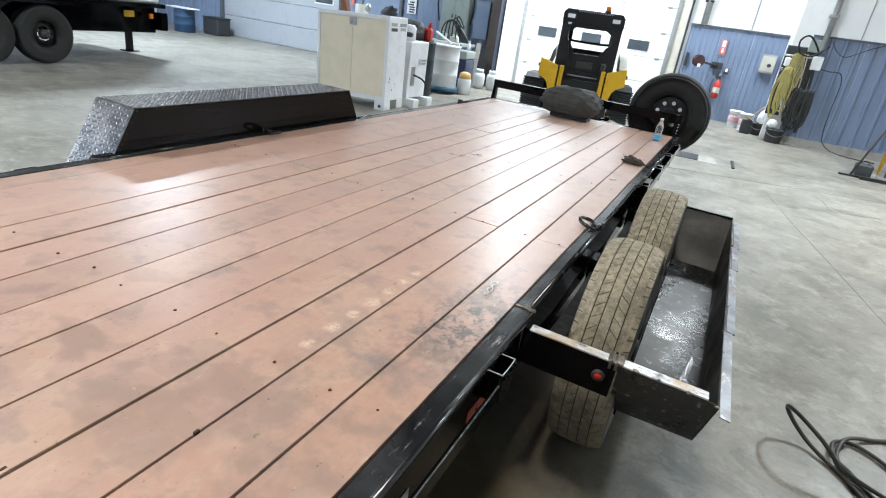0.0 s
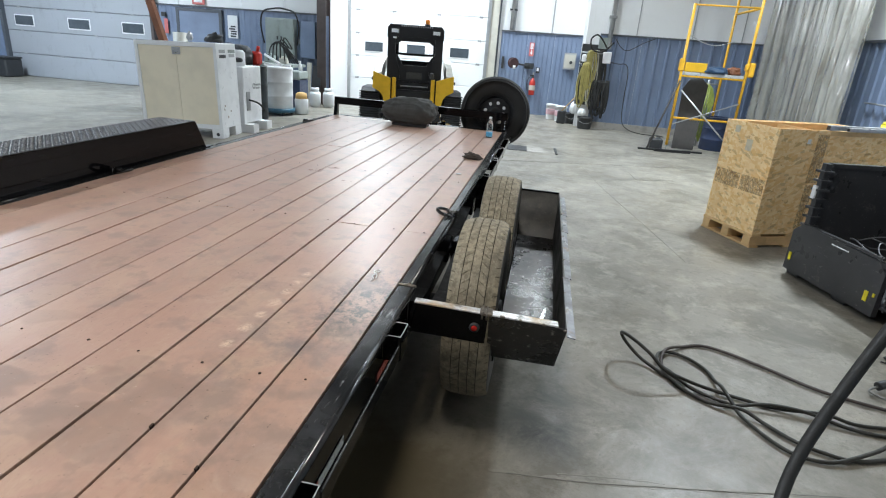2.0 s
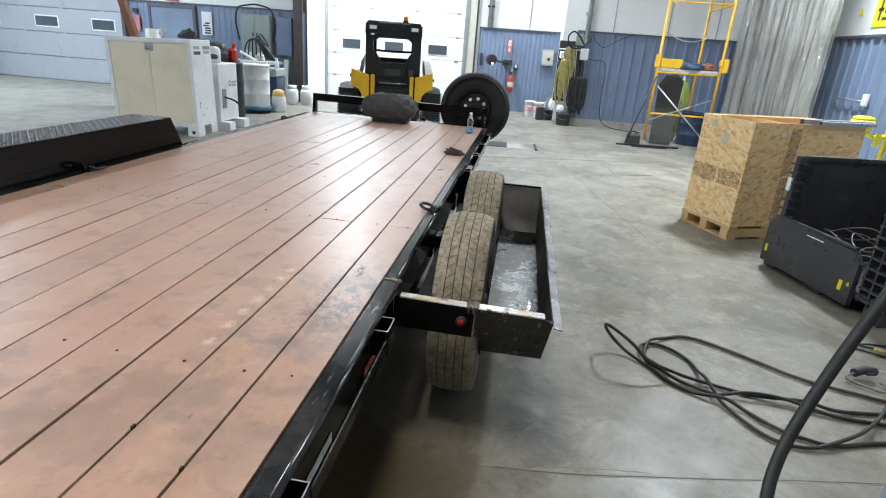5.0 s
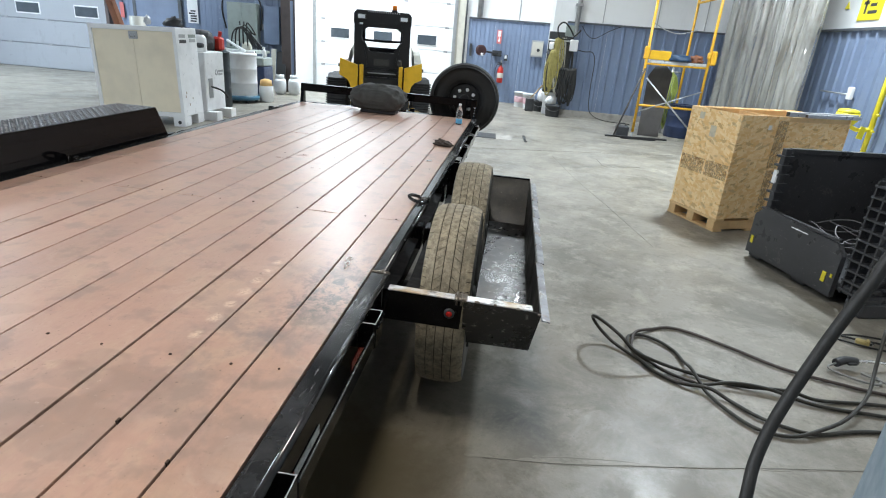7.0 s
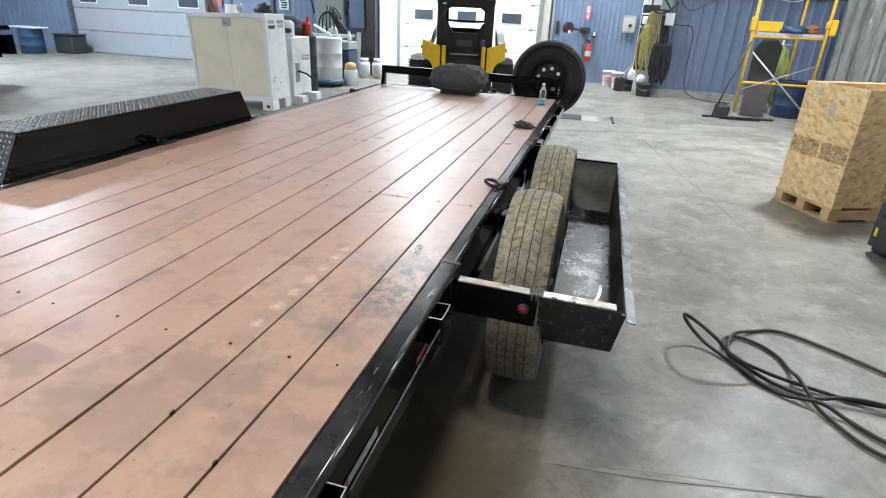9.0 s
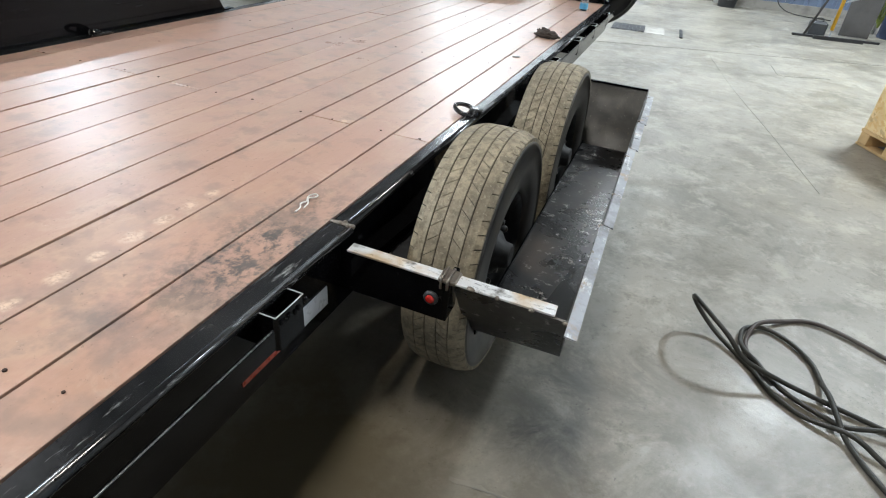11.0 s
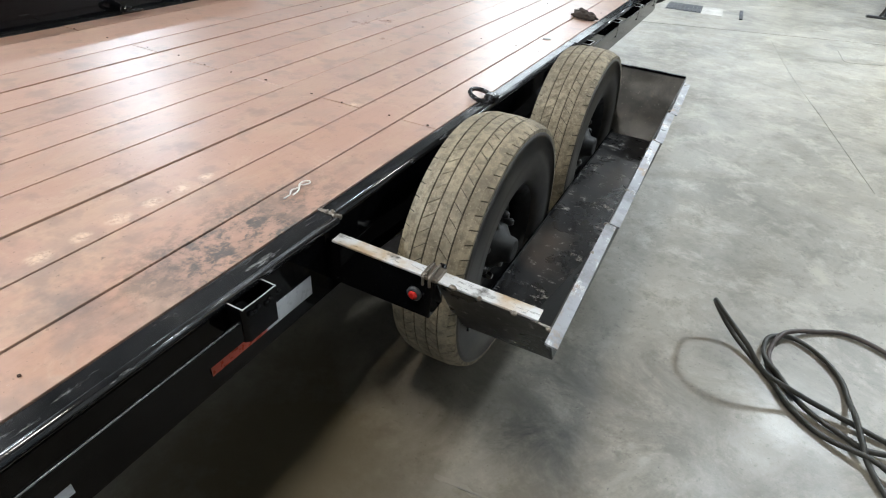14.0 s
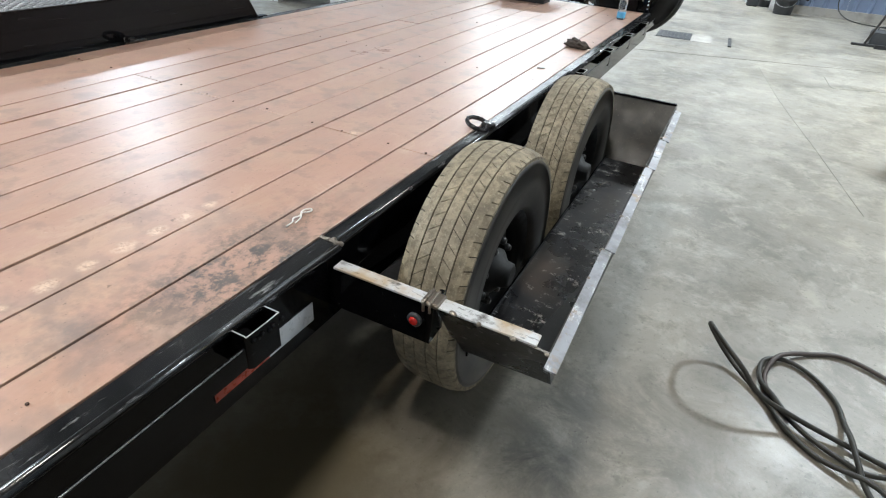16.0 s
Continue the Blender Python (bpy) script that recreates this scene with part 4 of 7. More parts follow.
        hub = mesh_of("hub", L([(0.02, hw * 0.2), (0.06, hw * 0.42), (0.058, hw * 0.62), (0.05, hw * 0.68)], seg=24), RIM_M)
    nut = mesh_of("lug_nut", L([(0.019, hw * 0.25), (0.019, hw * 0.6), (0.012, hw * 0.72)] if disc else [(0.013, hw * 0.25), (0.013, hw * 0.52), (0.008, hw * 0.6)], seg=8), nuts)
    return carcass, tread, base_band, rim, flange, hub, nut


TY = tyre_meshes()


def wheel(parent, m, meshes, dusty=True, name="wheel", label="", nut_ring=0.1):
    w = new(name)
    w.parent = parent
    w.matrix_basis = m
    if label:
        tagged(w, label)
    for nm, me in zip(("tyre", "tread", "tread_base", "rim", "rim_flange", "hub"), meshes):
        part(nm, me, None, w)
    for i in range(8):
        t = 2 * math.pi * (i + 0.5) / 8
        part("lug_nut", meshes[6], None, w).location = (nut_ring * math.cos(t), nut_ring * math.sin(t), 0)
    return w


for y, s in ((0.462, 0), (1.382, 40)):
    wheel(TR, pose(0.208, y, R + 0.022, 0, 90, 0) @ pose(0, 0, 0, 0, 0, s), TY, label="dusty black trailer wheel")
    wheel(TR, pose(XW - 0.2, y, R - 0.016, 0, -90, 0) @ pose(0, 0, 0, 0, 0, s + 20), TY, label="dusty black trailer wheel")

# open right fender: an unfinished tray outside the tyres, bare steel on its edges
FB, FT = 0.362, 0.634           # floor and rim height
DIP = pose(0.03, -0.02, FT, 0, 2.4, 2.6) @ pose(-0.03, 0.02, -FT)      # the near bar sags and swings out a little
FO = FT - 0.034                 # rim of the outer wall at its near end


def slab(bm, quad, t):
    """A plate from four corners, thickened along its normal."""
    q = [Vector(p) for p in quad]
    n = (q[1] - q[0]).cross(q[3] - q[0]).normalized() * t
    a = [bm.verts.new(p) for p in q]
    b = [bm.verts.new(p + n) for p in q]
    bm.faces.new(a[::-1])
    bm.faces.new(b)
    for i in range(4):
        bm.faces.new((a[i], a[(i + 1) % 4], b[(i + 1) % 4], b[i]))


def plate(*quad, t=0.005):
    bm = bmesh.new()
    slab(bm, quad, t)
    return bm


def rim_z(y):
    """Height of the outer wall's rim, which rises towards its far end."""
    return FO + (FT - 0.012 - FO) * min(max(y / 1.9, 0.0), 1.0)


part("fender_end_plate", B((0.004, 0.282, -0.041, -0.033, 0.515, FT - 0.004)), BLACK_M, TR, m=DIP)
part("fender_end_cap", B((0.274, 0.29, -0.043, 0.03, 0.515, FT - 0.004), bevel=0.002), BLACK_M, TR, m=DIP)
part("fender_rim", B((0.022, 0.262, -0.044, -0.008, FT - 0.004, FT + 0.002), bevel=0.001), BARE_M, TR, "ground bare steel fender edge", m=DIP)
part("fender_rim", B((0.3, 0.535, -0.045, -0.006, FT - 0.004, FT + 0.002), bevel=0.001), BARE_M, TR, "heat-tinted bare steel fender edge", m=DIP)
part("fender_joint", B((0.258, 0.304, -0.047, 0.004, FT - 0.008, FT + 0.006), bevel=0.004), WELD_M, TR, "clamped and tacked joint", m=DIP)
bm = bmesh.new()
for x in (0.268, 0.284):
    sweep(bm, [(x, -0.048, FT - 0.02), (x, -0.05, FT + 0.004), (x, -0.03, FT + 0.009), (x, 0.003, FT + 0.007)], 0.0038, 6, 5)
part("weld_ridge", bm, WELD_M, TR, m=DIP)
N0 = DIP @ V3(0.29, -0.036, FT - 0.004)
part("fender_near_wall", plate(N0, (0.566, -0.022, FO + 0.004), (0.556, 0.15, FB - 0.008), (0.29, 0.135, FB)), DIRTY_M, TR)
part("fender_far_wall", plate((0.05, 1.955, FT - 0.01), (0.556, 1.955, FT - 0.012), (0.552, 1.735, FB), (0.05, 1.735, FB)), SOOT_M, TR)
part("fender_outer_wall", plate((0.566, -0.025, FO), (0.556, 1.95, FT - 0.012), (0.552, 1.735, FB), (0.556, 0.15, FB - 0.008)), SOOT_M, TR)
part("fender_floor", plate((0.318, 0.14, FB), (0.551, 0.15, FB - 0.004), (0.551, 1.735, FB), (0.318, 1.735, FB), t=0.004), DIRTY_M, TR, "dusty black steel tray floor")
bm = bmesh.new()
wet = [(0.335, 0.19), (0.54, 0.17), (0.545, 0.42), (0.50, 0.50), (0.52, 0.62), (0.505, 0.74), (0.53, 0.95), (0.50, 0.93), (0.47, 0.88), (0.335, 0.96)]
prism(bm, wet, FB + 0.001, FB + 0.002, "z")
part("wet_patch", bm, WET_M, TR, "rippled wet patch on the tray floor")
part("fender_lip", B((0.312, 0.318, 0.15, 1.735, FB - 0.03, FB + 0.018), bevel=0.001), BLACK_M, TR)
for y0, y1 in ((-0.065, 0.455), (0.462, 1.10), (1.106, 1.42), (1.426, 1.85)):
    bm = bmesh.new()
    slab(bm, ((0.566, y0, rim_z(y0) - 0.002), (0.594, y0, rim_z(y0) - 0.006), (0.586, y1, rim_z(y1) - 0.004), (0.558, y1, rim_z(y1))), 0.005)
    part("outer_flange", bm, FLANGE_M, TR, "bare steel outer flange strip")
part("far_rim", B((0.22, 0.552, 1.945, 1.962, FT - 0.014, FT - 0.006), bevel=0.001), BLACK_M, TR)
part("fender_far_bracket", B((0.0, 0.22, 1.95, 1.96, 0.52, FT - 0.01)), BLACK_M, TR)
rw = random.Random(3)
tack = mesh_of("tack_weld", L([(0.011, -0.004), (0.012, 0.0), (0.009, 0.004), (0.004, 0.006)], seg=9), WELD_M)
for x, y in [(0.562, y) for y in (-0.02, 0.30, 0.455, 0.68, 1.02, 1.11, 1.45, 1.82)] + [(x, -0.03) for x in (0.34, 0.4, 0.48)]:
    z = rim_z(y) if x > 0.55 else (DIP @ V3(x, y, FT)).z
    part("tack_weld", tack, None, TR).matrix_basis = pose(x + rw.uniform(-0.004, 0.004), y, z + 0.001, 0, 0, rw.uniform(0, 90)) @ Matrix.Diagonal((rw.uniform(0.45, 0.7), rw.uniform(0.5, 1.0), 0.7, 1))

lens = part("marker_light", L([(0.019, 0), (0.019, 0.006), (0.014, 0.010)], pose(0.245, -0.030, 0.565, 90, 0, 0), 20), DARKPLASTIC_M, TR)
part("lens", L([(0.012, 0.008), (0.0105, 0.013), (0.006, 0.016)], pose(0.245, -0.030, 0.565, 90, 0, 0), 16), LENS_M, lens, "red marker lens")

# left fender: closed, tread plate on the top and ends
LX0, LX1 = XW - 0.012, XW - 0.285
FZ = 0.868
outline = [(-0.015, 0.575), (0.158, FZ), (1.765, FZ), (1.93, 0.575)]
bm = bmesh.new()
prism(bm, [(0.035, 0.655), (0.16, FZ - 0.003), (1.763, FZ - 0.003), (1.888, 0.655)], LX0 - 0.006, LX0, "x")
part("fender_inner_side", bm, BLACK_M, TR, "smooth black fender side plate")
bm = bmesh.new()
prism(bm, outline, LX1, LX1 + 0.006, "x")
part("fender_outer_side", bm, BLACK_M, TR)
part("fender_seat", B((LX0 - 0.03, LX0 + 0.012, -0.05, 1.95, 0.668, 0.678), bevel=0.002), BLACK_M, TR)
part("fender_seat_shine", B((LX0 + 0.012, LX0 + 0.02, 0.1, 1.9, 0.672, 0.68), bevel=0.002), BLACK_M, TR)


PITCH = 0.024


def tread_plate(bm, a, b, u_len, v_vec, nrm):
    """Raised lozenges in alternating directions on the plate that starts at a and runs to b across v."""
    a, b, v_vec, nrm = Vector(a), Vector(b), Vector(v_vec), Vector(nrm).normalized()
    u = (b - a).normalized()
    v = v_vec.normalized()
    nu, nv = int((b - a).length / PITCH), int(v_vec.length / PITCH)
    for i in range(nu):
        for j in range(nv):
            c = a + u * PITCH * (i + 0.5) + v * PITCH * (j + 0.5)
            s = 1 if (i + j) % 2 else -1
            d1_ = (u + s * v).normalized()
            d2_ = d1_.cross(nrm)
            base = [bm.verts.new(c + d1_ * p + d2_ * q) for p, q in ((-0.0105, 0), (0, -0.0042), (0.0105, 0), (0, 0.0042))]
            crest = [bm.verts.new(c + d1_ * p + d2_ * q + nrm * 0.0026) for p, q in ((-0.006, 0), (0, -0.002), (0.006, 0), (0, 0.002))]
            bm.faces.new(crest)
            for n in range(4):
                bm.faces.new((base[n], base[(n + 1) % 4], crest[(n + 1) % 4], crest[n]))


bm = bmesh.new()
pts = outline
for (ya, za), (yb, zb) in zip(pts, pts[1:]):
    slab(bm, ((LX0, ya, za), (LX1, ya, za), (LX1, yb, zb), (LX0, yb, zb)), -0.004)
top = part("fender_top", bm, PLATE_M, TR, "black diamond tread plate")
bm = bmesh.new()
for (ya, za), (yb, zb) in zip(pts, pts[1:]):
    nrm = V3(0, -(zb - za), yb - ya).normalized()
    off = nrm * 0.0042
    tread_plate(bm, V3(LX1, ya, za) + off, V3(LX1, yb, zb) + off, 1, (LX0 - LX1, 0, 0), nrm)
tagged(part("tread_pattern", bm, LOZENGE_M, top), kind="stuff")
bm = bmesh.new()
for i in range(9):
    y = 0.042 + 0.11 * i / 8
    bmesh.ops.create_icosphere(bm, subdivisions=1, radius=0.005, matrix=Matrix.Translation((LX0 + 0.001, y + 0.012, 0.667 + 0.19 * i / 8)))
for i in range(4):
    bmesh.ops.create_icosphere(bm, subdivisions=1, radius=0.005, matrix=Matrix.Translation((LX0 + 0.001, 0.3 + 0.04 * i, FZ - 0.004)))
part("stitch_weld", bm, GLOSS_M, TR, "small painted stitch welds on the fender edge")


# tie-down rings
def d_ring(x, y, s):
    ring_ = part("tie_down_ring", S([(x - s * (0.02 + 0.043 + 0.043 * math.cos(t)) + s * 0.02, y + 0.045 * math.sin(t), DECK + 0.014 + 0.012 * math.cos(t))
                                     for t in [2 * math.pi * i / 12 for i in range(12)]], 0.0085, 8, 5, True), GLOSS_M, TR, "worn shiny black D-ring")
    part("ring_clip", B((min(x - s * 0.025, x + s * 0.02), max(x - s * 0.025, x + s * 0.02), y - 0.022, y + 0.022, DECK - 0.002, DECK + 0.03), bevel=0.007), GLOSS_M, ring_)


d_ring(-0.010, 0.95, 1)
d_ring(-1.972, 0.945, -1)
d_ring(XW + 0.015, 3.55, -1)

# low headboard at the front with its posts, and the spare wheel behind it
part("headboard_rail", B((XW + 0.02, -0.012, Y1 + 0.002, Y1 + 0.058, 0.792, 0.872), bevel=0.004), BLACK_M, TR)
for x in (XW + 0.02, -0.05):
    bm = bmesh.new()
    prism(bm, [(Y1 - 0.02, RAILZ + 0.004), (Y1 + 0.058, RAILZ + 0.004), (Y1 + 0.058, 0.792), (Y1 + 0.01, 0.792)], x, x + 0.035, "x")
    part("headboard_post", bm, BLACK_M, TR)
part("headboard_post", B((-0.95, -0.9, Y1 + 0.005, Y1 + 0.055, RAILZ + 0.004, 0.792)), BLACK_M, TR)
part("chain_plate", B((-0.075, -0.015, Y1 - 0.012, Y1 + 0.0, 0.69, 0.80), bevel=0.003), BLACK_M, TR)
bm = bmesh.new()
for z in (0.705, 0.735, 0.765, 0.79):
    bmesh.ops.create_icosphere(bm, subdivisions=1, radius=0.008, matrix=Matrix.Translation((-0.03, Y1 - 0.014, z)))
part("plate_bolt", bm, CHROME_M, TR)

SP = tyre_meshes(0.215, 0.388, SPARE_M, SPARE_M, PAPER_M, True, SPARE_M)
wheel(TR, pose(-0.175, 4.60, 0.842, 90, 0, 6) @ pose(0, 0, 0, 0, 0, 10), SP, name="spare_wheel", label="spare wheel with bright lug nuts", nut_ring=0.112)
part("spare_bracket", B((-0.26, -0.1, 4.39, 4.5, 0.78, 0.86), (-0.24, -0.12, 4.33, 4.4, 0.5, 0.86)), BLACK_M, TR)

# coupler tongue
for s in (-1, 1):
    bm = bmesh.new()
    prism(bm, [(s * 0.75 - 0.04, Y1 + 0.06), (s * 0.75 + 0.04, Y1 + 0.06), (s * 0.04 + 0.04, 5.9), (s * 0.04 - 0.04, 5.9)], 0.40, 0.5, "z", Matrix.Translation((XW / 2, 0, 0)))
    part("tongue_beam", bm, BLACK_M, TR)
part("jack_leg", C(((XW / 2, 5.95, 0.0), (XW / 2, 5.95, 0.52), 0.035)), BLACK_M, TR)

# ---------------------------------------------------------------- small things on the deck
hp = thing("hairpin_clip", "bright steel hairpin clip lying on the deck", "clip", (-0.156, 0.044, DECK + 0.003), 9)
hp.matrix_basis = STAND @ hp.matrix_basis
part("wire", S([(0.0, -0.052, 0), (0.003, -0.03, 0.001), (-0.004, -0.012, 0.002), (0.003, 0.008, 0.001), (-0.003, 0.026, 0.002), (-0.001, 0.04, 0.002), (0.010, 0.05, 0.002),
                (0.018, 0.042, 0.002), (0.013, 0.028, 0.003), (0.003, 0.018, 0.004), (0.012, -0.004, 0.002), (0.012, -0.03, 0.001)], 0.0021, 6, 6), plain("zinc_wire", (0.78, 0.77, 0.74), 0.35, 0.4, 0.1, 40, 0), hp)


def lumpy(name, label, category, at, size, mat, seed, rough=0.25, flat=0.0, turn=0.0, subs=4, freq=3.0):
    """A soft irregular body: a displaced sphere with its underside flattened."""
    bm = bmesh.new()
    bmesh.ops.create_icosphere(bm, subdivisions=subs, radius=1.0)
    for v in bm.verts:
        n = noise.fractal(v.co * freq * 0.5 + V3(seed, 0, 0), 1.0, 2.0, 4)
        v.co *= 1 + rough * n
        v.co = V3(v.co.x * size[0], v.co.y * size[1], max(v.co.z, -flat) * size[2])
    low = min(v.co.z for v in bm.verts)
    for v in bm.verts:
        v.co.z -= low
    for f in bm.faces:
        f.smooth = True
    return tagged(part(name, bm, mat, m=pose(*at, 0, 0, turn)), label, category)


glove = lumpy("work_glove", "crumpled dark brown work glove on the deck", "glove", (-0.135, 2.575, DECK), (0.068, 0.036, 0.028), RAG_M, 3, 0.55, 0.5, -15, 4, 5)
scrap = lumpy("paper_scrap", "small crumpled white paper scrap on the deck", "paper", (-0.148, 1.955, DECK), (0.022, 0.012, 0.006), PAPER_M, 8, 0.5, 0.4, 30, 2, 5)

for ob in (glove, scrap):
    ob.matrix_basis = STAND @ ob.matrix_basis

# covered winch behind the headboard end of the deck
cw = thing("covered_winch", "winch under a black canvas cover on the deck", "winch", (-1.03, 4.09, DECK))
cw.matrix_basis = STAND @ cw.matrix_basis
bm = bmesh.new()
bmesh.ops.create_icosphere(bm, subdivisions=5, radius=1.0)
for v in bm.verts:
    c = v.co.copy()
    e = 0.42
    c = V3(math.copysign(abs(c.x) ** e, c.x), math.copysign(abs(c.y) ** e, c.y), math.copysign(abs(c.z) ** 0.7, c.z))
    fold = 0.035 * math.sin(13 * math.atan2(c.y, c.x) + 6 * c.z) * (1 - 0.6 * abs(c.z)) + 0.11 * noise.fractal(c * 3.0, 1.0, 2.0, 4)
    taper = 1 - 0.30 * max(0, c.z) ** 1.5 - 0.16 * max(0, -c.z)
    v.co = V3(c.x * 0.285 * (taper + fold), c.y * 0.17 * (taper + fold), 0.155 + c.z * 0.135 + 0.015 * noise.noise(c * 3))
    v.co.z = max(v.co.z, 0.03)
for f in bm.faces:
    f.smooth = True
part("cover", bm, CLOTH_M, cw, "wrinkled black canvas cover")
part("base", B((-0.17, 0.2, -0.1, 0.08, 0.0, 0.035), bevel=0.005), MACHBLACK_M, cw)

bo = thing("water_bottle", "clear plastic water bottle with a blue label", "bottle", (-0.142, 3.83, DECK))
bo.matrix_basis = STAND @ bo.matrix_basis
part("bottle_body", L([(0.028, 0.0), (0.032, 0.006), (0.032, 0.05), (0.029, 0.075), (0.032, 0.10), (0.031, 0.13), (0.022, 0.16), (0.013, 0.178), (0.012, 0.186)], seg=20), BOTTLE_M, bo)
part("label_band", L([(0.0325, 0.012), (0.0328, 0.014), (0.0328, 0.052), (0.0325, 0.054)], seg=20), LABEL_M, bo, "blue printed label")
part("cap", L([(0.014, 0.184), (0.0145, 0.19), (0.0145, 0.2), (0.012, 0.203)], seg=16), WHITEPLASTIC_M, bo)

# ---------------------------------------------------------------- cables on the floor
def hose(name, label, pts, r, mat, seg=8, per=8, category="hose"):
    return tagged(part(name, S(pts, r, seg, per), mat), label, category)


CR_ = 0.0088
hose("welding_cable", "dark rubber cable whose loop stands off the floor",
     [(3.0, 0.72, 0.012), (2.27, 0.68, 0.012), (1.98, 0.645, 0.014), (1.84, 0.664, 0.03), (1.637, 0.68, 0.012), (1.5, 0.712, 0.012), (1.36, 0.738, 0.022), (1.25, 0.735, 0.05), (1.125, 0.724, 0.10),
      (1.057, 0.762, 0.15), (1.0, 0.805, 0.178), (0.952, 0.88, 0.18), (0.938, 0.96, 0.15), (0.955, 0.985, 0.11), (0.997, 0.974, 0.065), (1.055, 0.94, 0.026), (1.13, 0.861, 0.012), (1.178, 0.80, 0.012),
      (1.216, 0.73, 0.012), (1.249, 0.69, 0.012), (1.33, 0.632, 0.012), (1.454, 0.593, 0.03), (1.537, 0.537, 0.012), (1.625, 0.441, 0.012), (1.722, 0.389, 0.012), (1.851, 0.37, 0.012), (2.123, 0.451, 0.012), (2.7, 0.5, 0.012)], CR_, HOSE_M)
hose("welding_cable", "dusty dark rubber cable in loose loops on the floor",
     [(2.8, 0.55, 0.012), (2.25, 0.585, 0.012), (1.95, 0.60, 0.012), (1.75, 0.655, 0.032), (1.583, 0.665, 0.032), (1.451, 0.646, 0.012), (1.392, 0.664, 0.012), (1.315, 0.70, 0.014), (1.25, 0.745, 0.02),
      (1.185, 0.825, 0.034), (1.15, 0.88, 0.03), (1.142, 0.95, 0.024), (1.155, 1.02, 0.022), (1.195, 1.065, 0.016), (1.255, 1.079, 0.012), (1.329, 1.03, 0.012), (1.387, 0.94, 0.012), (1.405, 0.837, 0.016),
      (1.406, 0.74, 0.044), (1.421, 0.647, 0.036), (1.445, 0.57, 0.016), (1.506, 0.445, 0.012), (1.589, 0.347, 0.012), (1.719, 0.325, 0.014), (1.87, 0.385, 0.032), (2.03, 0.50, 0.036), (2.2, 0.68, 0.06), (2.30, 0.84, 0.14), (2.36, 0.95, 0.28)], CR_, HOSE_M)
hose("welding_cable", "brown-grey rubber hose curving along the floor",
     [(1.25, 0.77, 0.012), (1.18, 0.86, 0.012), (1.163, 0.95, 0.012), (1.19, 1.04, 0.035), (1.236, 1.099, 0.032), (1.315, 1.17, 0.012), (1.415, 1.217, 0.012), (1.53, 1.19, 0.012), (1.718, 1.066, 0.012), (1.897, 0.928, 0.012),
      (2.036, 0.868, 0.012), (2.177, 0.827, 0.012), (2.334, 0.789, 0.012), (3.0, 0.68, 0.012)], CR_, BROWNHOSE_M)
hose("thin_cord", "thin dark cord curled on the floor",
     [(2.42, 1.36, 0.01), (2.53, 1.31, 0.01), (2.68, 1.27, 0.01), (2.80, 1.27, 0.01), (2.84, 1.36, 0.012), (2.70, 1.42, 0.014), (2.55, 1.44, 0.012), (2.47, 1.42, 0.01), (2.53, 1.38, 0.014), (2.66, 1.35, 0.016), (2.74, 1.31, 0.02)], 0.006, CABLE_M, 6)
plug = thing("cord_plug", "yellowed plastic plug lying among the cord coils", "plug", (2.545, 1.345, 0.0), -20)
part("grip", B((-0.035, 0.02, -0.016, 0.016, 0.0, 0.032), bevel=0.007), PLUG_M, plug)
part("face", B((0.018, 0.032, -0.02, 0.02, 0.0, 0.04), bevel=0.005), PLUG_M, plug)
for y in (-0.009, 0.009):
    part("prong", B((0.03, 0.05, y - 0.003, y + 0.003, 0.012, 0.026)), CHROME_M, plug)
LEAD_M = plain("grey_lead", (0.22, 0.22, 0.21), 0.5, 0, 0.3, 20)
gun = thing("welding_gun", "worn black and bright metal welding gun on the floor", "welding gun", (2.22, 1.0, 0.02), 14)
part("grip", S([(0, 0, 0.02), (0.06, 0.01, 0.03), (0.12, 0, 0.028)], 0.022, 10, 6), DARKPLASTIC_M, gun)
part("neck", S([(0.12, 0, 0.028), (0.2, -0.005, 0.03), (0.32, 0.0, 0.012)], 0.009, 8, 6), CHROME_M, gun)
part("trigger", B((0.05, 0.1, -0.03, -0.015, 0.02, 0.032), bevel=0.003), MACHBLACK_M, gun)
part("lead", S([(0, 0, 0.02), (-0.05, -0.02, 0.0), (0.03, -0.12, -0.005), (0.12, -0.16, -0.006), (0.16, -0.1, -0.005), (0.1, -0.07, 0.0), (0.2, -0.2, -0.005)], 0.006, 8, 6), LEAD_M, gun)

# hanging cable and the machine it comes from, close by
hh = thing("hanging_hose", "thick black rubber hose hanging in an arc beside the trailer", "hose")
part("hose", S([(1.65, -0.80, 1.335), (1.50, -0.70, 1.37), (1.335, -0.60, 1.29), (1.23, -0.577, 1.15), (1.192, -0.585, 1.057), (1.142, -0.602, 0.935), (1.085, -0.634, 0.801), (1.044, -0.668, 0.711), (1.018, -0.702, 0.641),
                (1.002, -0.743, 0.575), (0.99, -0.79, 0.42), (0.985, -0.82, 0.25), (1.0, -0.80, 0.12), (1.09, -0.68, 0.035), (1.35, -0.5, 0.02), (1.7, -0.35, 0.02), (2.2, -0.2, 0.02)], 0.0135, 14, 10), CABLE_M, hh)
part("end_fitting", C(((1.62, -0.782, 1.345), (1.70, -0.83, 1.31), 0.026)), GREASE_M, hh)
wm = thing("wire_feeder", "blue-grey steel wire feeder cabinet on a wheeled cart", "welding machine", (1.30, -1.18, 0), 62)
part("body", B((-0.34, 0.28, -0.3, 0.3, 0.30, 1.3), bevel=0.02), BLUEGREY_M, wm)
part("hose_bracket", C(((0.28, -0.1, 1.25), (0.5, -0.13, 1.33), 0.02)), STEELGREY_M, wm)
